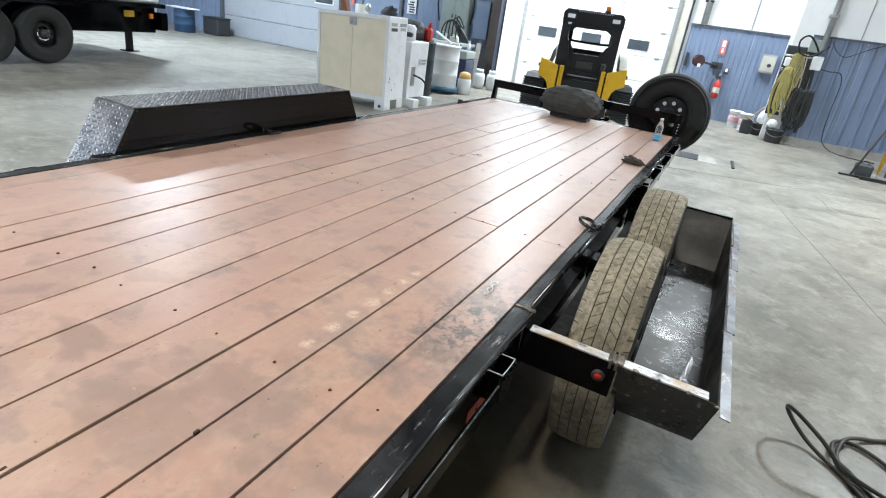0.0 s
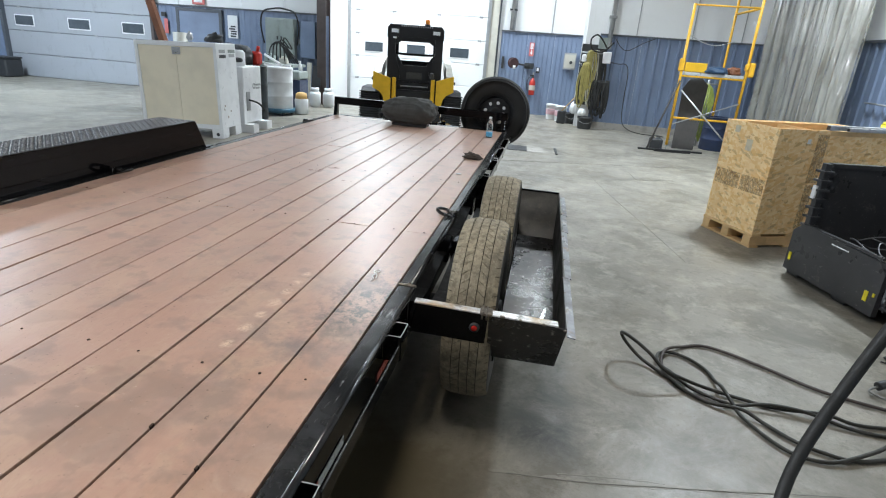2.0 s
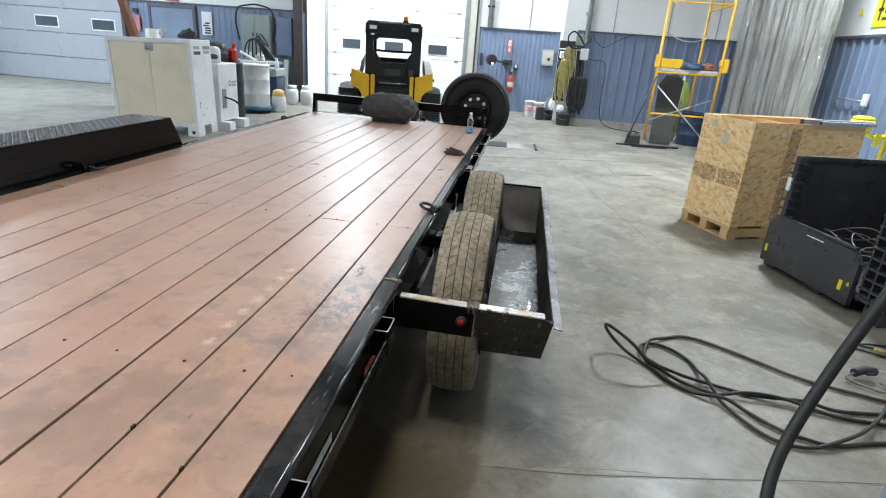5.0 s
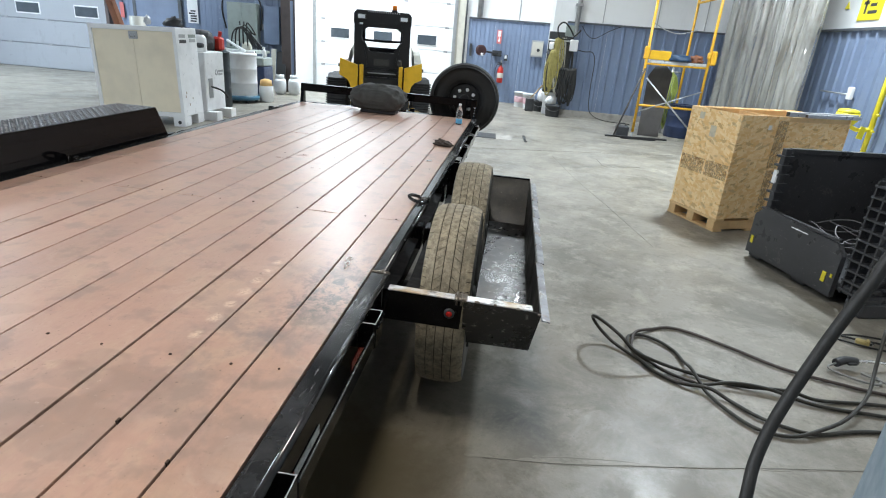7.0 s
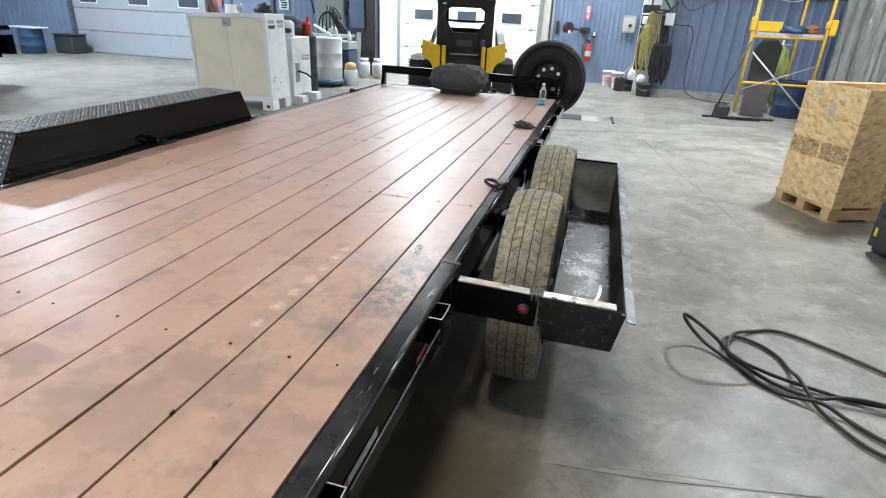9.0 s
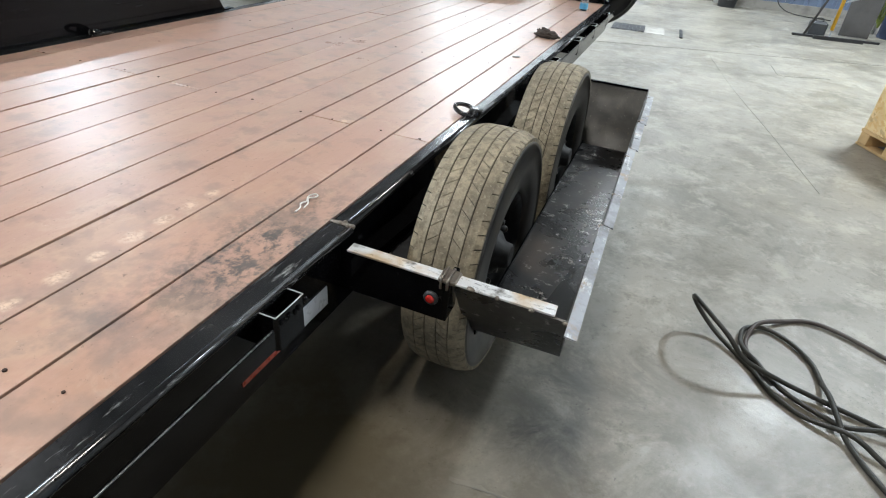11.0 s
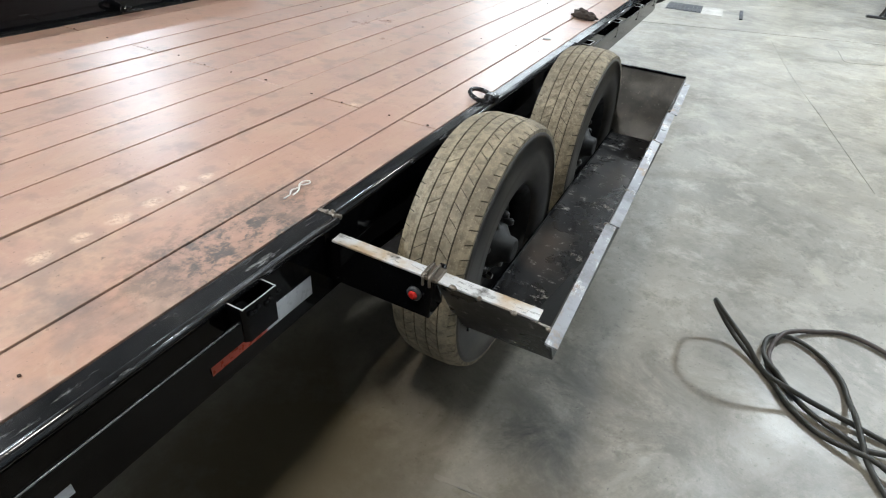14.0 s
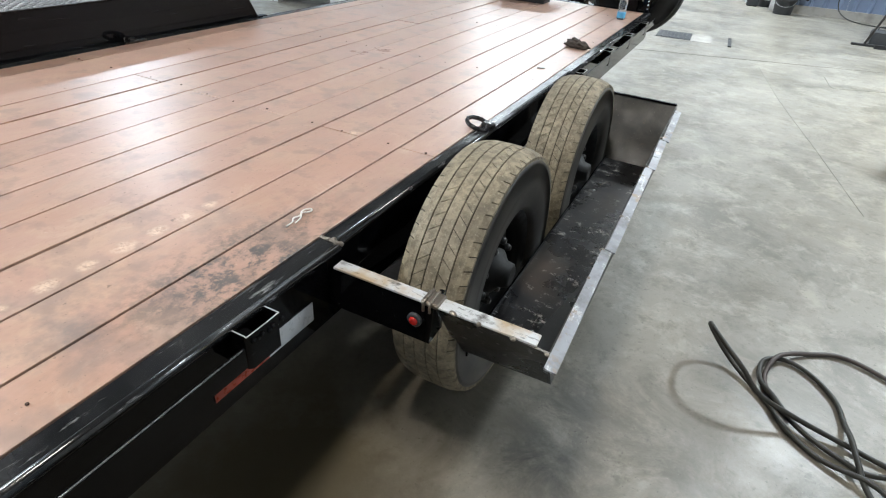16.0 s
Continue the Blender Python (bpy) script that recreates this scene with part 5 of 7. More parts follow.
for z in (0.45, 0.8, 1.15):
    part("screw", C(((-0.3, 0.298, z), (-0.3, 0.308, z), 0.012)), CHROME_M, wm)
part("control_panel", B((-0.2, 0.2, -0.31, -0.3, 0.6, 0.86), bevel=0.003), DARKPLASTIC_M, wm)
part("cart", B((-0.3, 0.3, -0.36, 0.36, 0.22, 0.298), bevel=0.01), DARKPLASTIC_M, wm)
for sx_ in (-0.24, 0.24):
    for sy_ in (-0.28, 0.28):
        part("castor", C(((sx_ - 0.025, sy_, 0.1), (sx_ + 0.025, sy_, 0.1), 0.1)), RUBBER_M, wm)
        part("castor_fork", B((sx_ - 0.035, sx_ + 0.035, sy_ - 0.02, sy_ + 0.02, 0.17, 0.222)), STEELGREY_M, wm)

# ---------------------------------------------------------------- strand-board crate on its pallet
CR = thing("osb_crate", "open strand-board crate on a wooden pallet", "crate", (2.335, 3.36, 0), 24.5)
Lc, Wc, Z0, Z1 = 1.24, 0.63, 0.125, 1.06
T = 0.012
part("side_panel", B((0, 0.52, 0, T, Z0, Z1)), OSB_M, CR)
part("side_panel", B((0.523, Lc, 0.006, T + 0.006, Z0, Z1 - 0.045)), OSB_M, CR)
part("side_panel", B((0, Lc, Wc - T, Wc, Z0, Z1)), OSB_M, CR)
part("end_panel", B((0 - T, 0, 0, Wc, Z0, Z1)), OSB_M, CR)
part("end_panel", B((Lc, Lc + T, 0, Wc, Z0, Z1)), OSB_M, CR)
part("crate_floor", B((0, Lc, T, Wc - T, Z0 + 0.001, Z0 + 0.02)), OSB_M, CR)
for y in (T, Wc - T - 0.04):
    part("top_batten", B((0, Lc, y, y + 0.04, Z1 - 0.1, Z1 - 0.006)), PINE_M, CR)
for x in (0.0, Lc - 0.04):
    part("end_batten", B((x, x + 0.04, T + 0.04, Wc - T - 0.04, Z1 - 0.1, Z1 - 0.006)), PINE_M, CR)
part("divider", B((0.5, 0.52, T + 0.04, Wc - 0.06, Z0 + 0.02, Z1 - 0.02)), PINE_M, CR)
for y in (0.0, Wc / 2 - 0.04, Wc - 0.09):
    part("pallet_runner", B((-0.02, Lc + 0.02, y, y + 0.09, 0.018, 0.1), bevel=0.003), PINE_M, CR)
for x in (-0.02, 0.36, 0.76, Lc - 0.08):
    part("pallet_slat", B((x, x + 0.1, -0.01, Wc + 0.01, 0.101, 0.124), bevel=0.002), PINE_M, CR)
    part("pallet_foot", B((x, x + 0.1, -0.01, Wc + 0.01, 0.0, 0.017), bevel=0.002), PINE_M, CR)
LABEL_M = plain("sun_bleached_label", (0.62, 0.55, 0.42), 0.6, 0, 0.4, 25)
part("label_sheet", B((-T - 0.003, -T - 0.001, 0.44, 0.5, 0.96, 1.02)), LABEL_M, CR)
part("label_sheet", B((-T - 0.003, -T - 0.001, 0.26, 0.33, 0.82, 0.92)), LABEL_M, CR)
part("label_sheet", B((0.3, 0.335, -0.003, -0.001, 0.94, 0.98)), PAPER_M, CR)
STAMP_M = plain("brown_stamp_ink", (0.21, 0.13, 0.065), 0.8, 0, 0.2, 30, 0)
# blurred print: small dark marks with the board showing between them
k = Mat("blurred_print", (0.24, 0.16, 0.10), 0.8)
cells = k.math("MULTIPLY", k.ramp(k.noise(75, 3, 0.6, (1, 1, 0.55)), 0.40, 0.55), k.ramp(k.noise(14, 2, 0.5), 0.25, 0.4))
k.link(k.math("ADD", k.math("MULTIPLY", cells, 0.20), 0.04), k.b.inputs["Alpha"])
PRINT_M = k.m
for y0, y1 in ((0.015, 0.29), (0.31, 0.615)):
    part("printed_band", B((-T - 0.0025, -T - 0.001, y0, y1, 0.47, 0.61)), PRINT_M, CR, "blurred dark print")
part("printed_band", B((0.40, 0.515, -0.0025, -0.001, 0.60, 1.02)), PRINT_M, CR, "blurred dark print")
part("printed_band", B((0.41, 0.50, -0.0025, -0.001, 0.18, 0.58)), PRINT_M, CR, "blurred dark print")
TUBE_M = plain("mill_finish_tube", (0.46, 0.47, 0.49), 0.34, 0.6, 0.4, 14, 0.15)


def steel_tube(y, x0, x1, r, label):
    """A square tube lying across the crate, dark plates painting in its hollow ends' shade."""
    tb = thing("steel_tube", label, "steel tube", (2.335, 3.36, Z1 + 0.001), 24.5, "steel tubes on the crate")
    part("tube", B((x0, x1, y - r, y + r, 0.0, 2 * r), bevel=0.003), TUBE_M, tb)
    for x in (x0 - 0.0015, x1 + 0.0005):
        part("end_shade", B((x, x + 0.001, y - r + 0.004, y + r - 0.004, 0.004, 2 * r - 0.004)), DARKPLASTIC_M, tb)


steel_tube(0.02, 0.5, 1.32, 0.021, "bright square steel tube lying across the crate")
steel_tube(-0.032, 0.66, 1.3, 0.016, "thin bright square steel tube on the crate")

# ---------------------------------------------------------------- black collapsible bulk container
k = Mat("black_polymer", (0.045, 0.046, 0.05), 0.34)
k.mix(k.ramp(k.noise(4, 6, 0.65), 0.4, 0.7, 0, 0.65), (0.03, 0.031, 0.033))
k.mix(k.ramp(k.noise(25, 5, 0.7), 0.6, 0.75, 0, 0.5), (0.12, 0.12, 0.12))
k.mix(k.ramp(k.noise(7, 8, 0.8, (1, 1, 1), 0.6), 0.58, 0.66, 0, 0.55), (0.16, 0.155, 0.15))
k.mix(k.ramp(k.noise(60, 2, 0.5, (1, 0.12, 1)), 0.68, 0.73, 0, 0.5), (0.24, 0.24, 0.24))
k.rough(k.noise(6, 5), 0.22, 0.5)
BK_M = k.m
BC = thing("bulk_container", "black plastic collapsible bulk container with its gate dropped", "container", (2.435, 2.80, 0), -75.0)
LB, WB, HB = 1.12, 1.05, 0.89      # x along the open front, y into the container
part("base", B((0, LB, 0, WB, 0.1, 0.16), bevel=0.01), BK_M, BC)
for x in (0.0, LB / 2 - 0.07, LB - 0.14):
    part("runner", B((x, x + 0.14, 0, WB, 0.0, 0.1), bevel=0.01), BK_M, BC)
part("back_wall", B((0.03, LB - 0.03, WB - 0.035, WB - 0.01, 0.16, HB - 0.03), bevel=0.005), BK_M, BC)
for x0, x1 in ((0.0, 0.03), (LB - 0.03, LB)):
    part("side_wall", B((x0 + (0.012 if x0 < 0.5 else 0), x1 - (0 if x0 < 0.5 else 0.012), 0.06, WB - 0.05, 0.16, HB - 0.03), bevel=0.004), BK_M, BC)
for x0 in (0.0, LB - 0.09):
    for y0 in (0.0, WB - 0.09):
        part("corner_post", B((x0 + 0.02, x0 + 0.07, y0 + 0.02, y0 + 0.07, 0.16, HB), bevel=0.004), BK_M, BC)
        for i in range(10):
            part("rib", B((x0, x0 + 0.09, y0, y0 + 0.09, 0.19 + i * 0.07, 0.206 + i * 0.07)), BK_M, BC)
for i in range(9):
    y = 0.12 + i * 0.1
    for x0 in (-0.028, LB - 0.012):
        part("side_rib", B((x0, x0 + 0.04, y, y + 0.014, 0.17, HB - 0.04)), BK_M, BC)
for i in range(8):
    for x0 in (-0.026, LB - 0.012):
        part("side_rib", B((x0, x0 + 0.038, 0.09, WB - 0.1, 0.2 + i * 0.085, 0.212 + i * 0.085)), BK_M, BC)
part("top_rim", B((0, 0.05, 0.09, WB - 0.09, HB - 0.03, HB)), BK_M, BC)
part("top_rim", B((LB - 0.05, LB, 0.09, WB - 0.09, HB - 0.03, HB)), BK_M, BC)
part("top_rim", B((0.09, LB - 0.09, WB - 0.05, WB, HB - 0.03, HB), bevel=0.004), BK_M, BC)
for i in range(11):
    part("front_rib", B((0.92, LB + 0.02, -0.02, 0.07, 0.12 + i * 0.07, 0.134 + i * 0.07), bevel=0.002), BK_M, BC)
for x in (0.925, 1.0, 1.075):
    part("front_web", B((x, x + 0.012, -0.012, 0.06, 0.1, HB - 0.03)), BK_M, BC)
gt = part("drop_gate", P([(0.02, 0.05), (0.90, 0.05), (0.90, 0.34), (0.84, 0.41), (0.10, 0.43), (0.02, 0.36)], -0.05, -0.012, "y"), BK_M, BC, "dropped front gate panel")
part("gate_edge", B((0.1, 0.84, -0.045, -0.016, 0.42, 0.436)), BK_M, gt)
for i in range(12):
    part("gate_rib", B((0.13 + i * 0.06, 0.142 + i * 0.06, -0.012, 0.02, 0.08, 0.42)), BK_M, gt)
part("latch", B((0.05, 0.075, -0.056, -0.05, 0.13, 0.19)), LEMON_M, gt, "yellow latch")
part("latch", B((0.80, 0.83, -0.056, -0.05, 0.13, 0.20)), LEMON_M, gt, "yellow latch")
part("latch", B((0.865, 0.88, -0.056, -0.05, 0.18, 0.205)), LEMON_M, gt, "yellow latch")
part("sticker", B((0.42, 0.58, -0.052, -0.05, 0.378, 0.386)), PAPER_M, gt)
part("sticker", B((0.022, 0.06, -0.002, 0.0115, 0.62, 0.72)), PAPER_M, BC)
part("sticker", B((LB - 0.06, LB - 0.02, -0.002, 0.0115, 0.62, 0.72)), PAPER_M, BC)
for i, (a, h) in enumerate(((0.25, 0.30), (0.4, 0.36), (0.5, 0.33), (0.62, 0.38), (0.7, 0.30))):
    hose("loose_wire", "grey electrical wire coiled in the black container",
         [tuple(pose(2.435, 2.80, 0, 0, 0, -75.0) @ V3(a + 0.3 * math.cos(t) * (1 - 0.08 * i), 0.45 + 0.25 * math.sin(t), h + 0.03 * math.sin(3 * t + i))) for t in [0.55 * q for q in range(11)]],
         0.0048, plain("grey_wire", (0.16, 0.16, 0.165), 0.5), 6, 5, "wire")

# ---------------------------------------------------------------- yellow scaffold
SC = thing("rolling_scaffold", "yellow steel scaffold tower with an aluminium plank", "scaffold", (2.585, 9.0, 0))
W_, D_ = 1.06, 1.45
for x in (0.0, W_):
    for y in (0.0, D_) if x else (0.0,):
        part("post", C(((x, y, 0.12), (x, y, 2.50 if x == 0 else 3.3), 0.024)), SCAFF_M, SC)
        part("foot", C(((x, y, 0.0), (x, y, 0.14), 0.014)), STEELGREY_M, SC)
        part("foot_plate", B((x - 0.06, x + 0.06, y - 0.06, y + 0.06, 0.0, 0.01)), STEELGREY_M, SC)
part("side_rail", C(((W_, 0, 2.48), (W_, D_, 2.48), 0.02)), SCAFF_M, SC)
for y in (0.0,):
    part("rung", C(((0, y, 0.61), (W_, y, 0.61), 0.019)), SCAFF_M, SC)
    part("rung", C(((0, y, 1.33), (W_, y, 1.33), 0.019)), SCAFF_M, SC)
    part("guard_bar", C(((0, y, 2.48), (W_, y, 2.48), 0.014)), SCAFF_M, SC)
part("brace", C(((0.06, -0.03, 1.09), (0.99, -0.03, 0.24), 0.013)), ALU_M, SC, "bright steel brace")
part("brace", C(((0.02, -0.05, 0.50), (1.04, -0.05, 0.93), 0.011)), STEELGREY_M, SC)
part("platform", B((0.06, 1.03, -0.02, 0.46, 1.345, 1.40), bevel=0.006), ALU_M, SC, "aluminium platform plank")
part("toe_board", B((0.04, 0.4, -0.03, 0.03, 1.405, 1.56), bevel=0.008), YELLOW_M, SC, "yellow toe board")
part("locking_collar", B((W_ + 0.02, W_ + 0.11, -0.06, 0.06, 1.38, 1.62), bevel=0.02), SCAFF_M, SC)
part("locking_collar", B((W_ - 0.04, W_ + 0.02, -0.05, 0.05, 1.48, 1.6), bevel=0.02), SCAFF_M, SC)
part("locking_collar", B((-0.06, 0.03, -0.04, 0.04, 1.40, 1.62), bevel=0.02), SCAFF_M, SC)
part("safety_chain", S([(0.02, 0.02, 2.0), (0.25, 0.05, 1.9), (0.5, 0.08, 1.86), (0.78, 0.1, 1.94)], 0.008, 6, 6), STEELGREY_M, SC)
lumpy("blue_tarp", "folded dark blue tarp on the scaffold plank", "tarp", (3.15, 9.05, 1.40), (0.22, 0.13, 0.075), BLUEPLASTIC_M, 5, 0.18, 0.6, 0, 4, 3)
lumpy("tool_bag", "brown and black tool bag on the scaffold plank", "bag", (3.45, 9.08, 1.40), (0.12, 0.1, 0.08), RUST_M, 6, 0.35, 0.6, 0, 4, 4)
lb = thing("leaning_board", "dark plywood board leaning behind the scaffold", "board", (2.96, 9.45, 0), -6)
bm = bmesh.new()
prism(bm, [(-0.18, 0.0), (0.2, 0.0), (0.24, 1.18), (0.12, 1.3), (-0.08, 1.28), (-0.18, 1.1)], 0, 0.025, "y")
part("board_sheet", bm, BROWNBOARD_M, lb, m=pose(0, 0, 0.01, -6, 0, 0))
fb = thing("floor_bar", "black steel flat bars lying on the floor", "steel bar", (2.1, 8.98, 0), 6)
part("bar", B((0, 1.15, -0.03, 0.03, 0.0, 0.03), bevel=0.004), MACHBLACK_M, fb)
part("bar", B((0.25, 0.9, -0.16, -0.12, 0.0, 0.05), bevel=0.004), MACHBLACK_M, fb)
prp = thing("leaning_pole", "thin brown wooden pole leaning on the scaffold", "pole", (2.25, 9.0, 0))
part("pole", C(((0, 0, 0.0), (0.33, -0.08, 1.25), 0.016)), BROWNBOARD_M, prp)
bmat = thing("black_case", "small black case on the floor under the scaffold", "case", (2.42, 9.16, 0))
part("case_body", B((-0.11, 0.11, -0.12, 0.12, 0.0, 0.2), bevel=0.02), DARKPLASTIC_M, bmat)
part("case_handle", S([(-0.05, 0, 0.2), (-0.04, 0, 0.24), (0.04, 0, 0.24), (0.05, 0, 0.2)], 0.008, 6, 5), DARKPLASTIC_M, bmat)


# drums
def drum(name, label, at, r, h, mat, band=True, lid=None, z0=0.0):
    d = thing(name, label, "drum", (at[0], at[1], z0))
    part("shell", L([(r * 0.97, 0.0), (r, 0.015), (r, h * 0.32), (r * 1.02, h * 0.335), (r, h * 0.35), (r, h * 0.65), (r * 1.02, h * 0.665), (r, h * 0.68), (r, h - 0.02), (r * 1.015, h - 0.012), (r * 1.015, h), (r * 0.96, h), (r * 0.95, h - 0.02)], seg=36), mat, d)
    if lid:
        part("lid", L([(r * 1.03, h - 0.03), (r * 1.04, h - 0.025), (r * 1.04, h + 0.012), (r * 0.95, h + 0.02)], seg=36), lid, d)
    return d


drum("blue_drum", "dark blue open plastic drum behind the scaffold", (3.62, 9.85), 0.26, 0.62, NAVY_M, lid=None)
for i in range(5):
    hose("garden_hose", "lime green hose hanging in coils behind the scaffold",
         [(3.30 + 0.025 * i, 10.1, 1.22 - 0.02 * i), (3.24 + 0.03 * i, 10.08 - 0.03 * i, 0.8), (3.26 + 0.03 * i, 10.05, 0.35 - 0.03 * i), (3.36, 10.02, 0.16 - 0.02 * i + 0.05), (3.44 - 0.01 * i, 10.05, 0.4),
          (3.42 + 0.02 * i, 10.1, 0.85), (3.36 + 0.02 * i, 10.1, 1.2 - 0.02 * i)], 0.014, GREEN_M)
hk = thing("hose_stand", "grey steel stand holding the green hose", "stand", (3.36, 10.14, 0))
part("upright", C(((0, 0, 0), (0, 0, 1.28), 0.02)), STEELGREY_M, hk)
part("arm", C(((-0.12, -0.02, 1.2), (0.16, -0.02, 1.2), 0.015)), STEELGREY_M, hk)

# ---------------------------------------------------------------- vinyl welding curtain
vc = thing("vinyl_curtain", "clear grey vinyl strip curtain hanging in folds", "curtain", (0, 0, 0))
bm = bmesh.new()
na, nz = 150, 14
grid_ = []
for i in range(na + 1):
    s = i / na
    col_ = []
    for j in range(nz + 1):
        z = 0.35 + (5.2 - 0.35) * j / nz
        y = 6.85 + 3.6 * s
        amp = 0.075 + 0.025 * math.sin(7 * s + 1)
        f = amp * math.sin(2 * math.pi * (9.5 * s + 0.35 * math.sin(5 * s) + 0.015 * z)) + 0.02 * noise.noise(V3(s * 18, z * 1.2, 3))
        col_.append(bm.verts.new(V3(4.28 + f + 0.06 * math.sin(2.2 * s), y + 0.05 * math.sin(2 * math.pi * 19 * s), z)))
    grid_.append(col_)
for i in range(na):
    for j in range(nz):
        bm.faces.new((grid_[i][j], grid_[i + 1][j], grid_[i + 1][j + 1], grid_[i][j + 1])).smooth = True
part("vinyl_sheet", bm, VINYL_M, vc)
part("curtain_track", C(((4.28, 6.7, 5.22), (4.28, 10.6, 5.22), 0.03)), STEELGREY_M, vc)
for i in range(5):
    part("track_hanger", C(((4.28, 6.9 + i * 0.88, 5.22), (4.28, 6.9 + i * 0.88, CEIL), 0.012), seg=8), STEELGREY_M, vc)

# ---------------------------------------------------------------- eyewash station on the wall
ew = thing("eyewash_station", "yellow safety eyewash on a riser at the blue wall", "eyewash", (XR - 0.05, 5.85, 0))
part("riser", C(((-0.06, 0, 0.0), (-0.06, 0, 2.5), 0.03)), LEMON_M, ew)
for z in (0.8, 1.0):
    part("pipe_clamp", C(((-0.06, -0.07, z), (-0.06, 0.05, z), 0.014)), LEMON_M, ew)
part("bowl", L([(0.03, 0.0), (0.09, 0.015), (0.122, 0.06), (0.13, 0.15), (0.122, 0.15), (0.11, 0.065), (0.03, 0.03)], pose(-0.33, 0.08, 0.84), 28, True), LEMON_M, ew)
part("dust_cover", L([(0.128, 0.0), (0.11, 0.035), (0.05, 0.05), (0.0, 0.052)], pose(-0.33, 0.08, 0.991), 28), LEMON_M, ew)
part("bowl_arm", S([(-0.06, 0, 0.82), (-0.2, 0.03, 0.80), (-0.33, 0.08, 0.86)], 0.026, 10, 6), LEMON_M, ew)
part("paddle", P([(-0.21, 0.70), (-0.14, 0.69), (-0.13, 0.84), (-0.19, 0.85)], -0.03, -0.015, "y"), LEMON_M, ew)
sg = thing("eyewash_sign", "yellow safety sign on the wall above the wainscot", "sign", (XR - 0.012, 6.9, 2.13))
part("sign_board", B((0, 0.008, -0.26, 0.26, 0, 0.42), bevel=0.002), LEMON_M, sg)
part("pictogram", B((-0.002, 0.0, 0.1, 0.14, 0.08, 0.34), (-0.002, 0.0, 0.06, 0.18, 0.2, 0.24)), INK_M, sg)
for i, (a, b) in enumerate(((-0.15, 0.04), (-0.12, 0.02), (-0.16, 0.05))):
    part("text_bar", B((-0.002, 0.0, a, b, 0.26 - i * 0.09, 0.30 - i * 0.09)), INK_M, sg)
ws_ = thing("warning_sign", "small yellow triangular warning sign on the white wall", "sign", (XR - 0.012, 7.5, 2.3))
part("sign_plate", P([(-0.06, 0.0), (0.06, 0.0), (0.0, 0.10)], 0.0, 0.006, "x"), LEMON_M, ws_)
ob_ = thing("outlet_box", "white electrical outlet box on the blue wall", "outlet", (XR - 0.045, 6.62, 1.12))
part("box_body", B((-0.05, 0.0, -0.05, 0.05, 0, 0.16), bevel=0.008), CABWHITE_M, ob_)
part("conduit", C(((-0.02, 0.05, 0.06), (-0.02, 0.8, 0.06), 0.012)), STEELGREY_M, ob_)

# ---------------------------------------------------------------- hose corner on the step wall
hc = thing("hose_rack", "wall rack crowded with yellow hoses and black cables", "hose rack", (1.12, YS - 0.12, 0))
part("back_plate", B((-0.18, 0.36, 0.04, 0.1, 0.5, 1.8), bevel=0.01), DARKPLASTIC_M, hc)
part("hook_bar", C(((-0.2, -0.12, 1.62), (0.36, -0.12, 1.62), 0.018), ((-0.1, -0.12, 1.62), (-0.1, 0.06, 1.62), 0.015), ((0.3, -0.12, 1.62), (0.3, 0.06, 1.62), 0.015)), STEELGREY_M, hc)
rh = random.Random(21)


def bundle(n, x0, spread, top, lo, mat, r, y):
    for i in range(n):
        x = x0 + rh.uniform(-spread, spread)
        d = rh.uniform(0.02, 0.10)
        b_ = lo + rh.uniform(-0.1, 0.15)
        part("hose_loop", S([(x, y, top), (x - d, y - 0.03, (top + b_) / 2), (x - d * 0.4, y - 0.06, b_), (x + d * 0.6, y - 0.04, b_ + 0.02), (x + d, y - 0.02, (top + b_) / 2), (x + 0.03, y, top + 0.02)], r, 6, 6), mat, hc)


bundle(9, 0.02, 0.07, 1.66, 0.9, YHOSE_M, 0.014, -0.16)
bundle(6, -0.05, 0.07, 1.4, 0.55, YHOSE_M, 0.013, -0.2)
bundle(5, 0.12, 0.06, 1.66, 0.55, CREAM_M, 0.012, -0.13)
bundle(16, 0.30, 0.16, 1.05, 0.38, CABLE_M, 0.015, -0.2)
bundle(6, 0.22, 0.1, 1.62, 0.6, HOSE_M, 0.013, -0.12)
part("hose_arc", S([(0.36, -0.05, 1.72), (0.2, -0.18, 1.92), (0.08, -0.22, 1.99), (-0.02, -0.22, 1.9), (0.0, -0.2, 1.74), (0.1, -0.18, 1.66), (0.26, -0.2, 1.66), (0.4, -0.15, 1.78), (0.47, -0.1, 1.86)], 0.017, 8, 8), CABLE_M, hc)
part("valve_box", B((0.28, 0.46, -0.16, 0.0, 1.42, 1.66), bevel=0.012), CABWHITE_M, hc)
part("regulator", B((-0.16, -0.06, -0.2, -0.06, 1.42, 1.58), bevel=0.02), CABWHITE_M, hc)
part("gauge", L([(0.03, 0), (0.035, 0.01), (0.03, 0.025)], pose(-0.17, -0.18, 1.36, 90, 0, 0), 16), CHROME_M, hc)
part("reel_frame", B((0.16, 0.42, -0.02, 0.06, 1.72, 1.95), bevel=0.01), GREYPANEL_M, hc)
wh = thing("wall_air_hose", "black air hose looping down the blue wall", "hose", (0, 0, 0))
part("drop", S([(1.6, 11.5, 1.45), (1.75, 11.52, 1.43), (1.93, 11.52, 1.42), (2.0, 11.53, 1.2), (2.0, 11.54, 0.7), (2.03, 11.5, 0.25), (2.15, 11.4, 0.08), (2.4, 11.2, 0.02), (2.9, 11.0, 0.02)], 0.009, 8, 8), HOSE_M, wh)
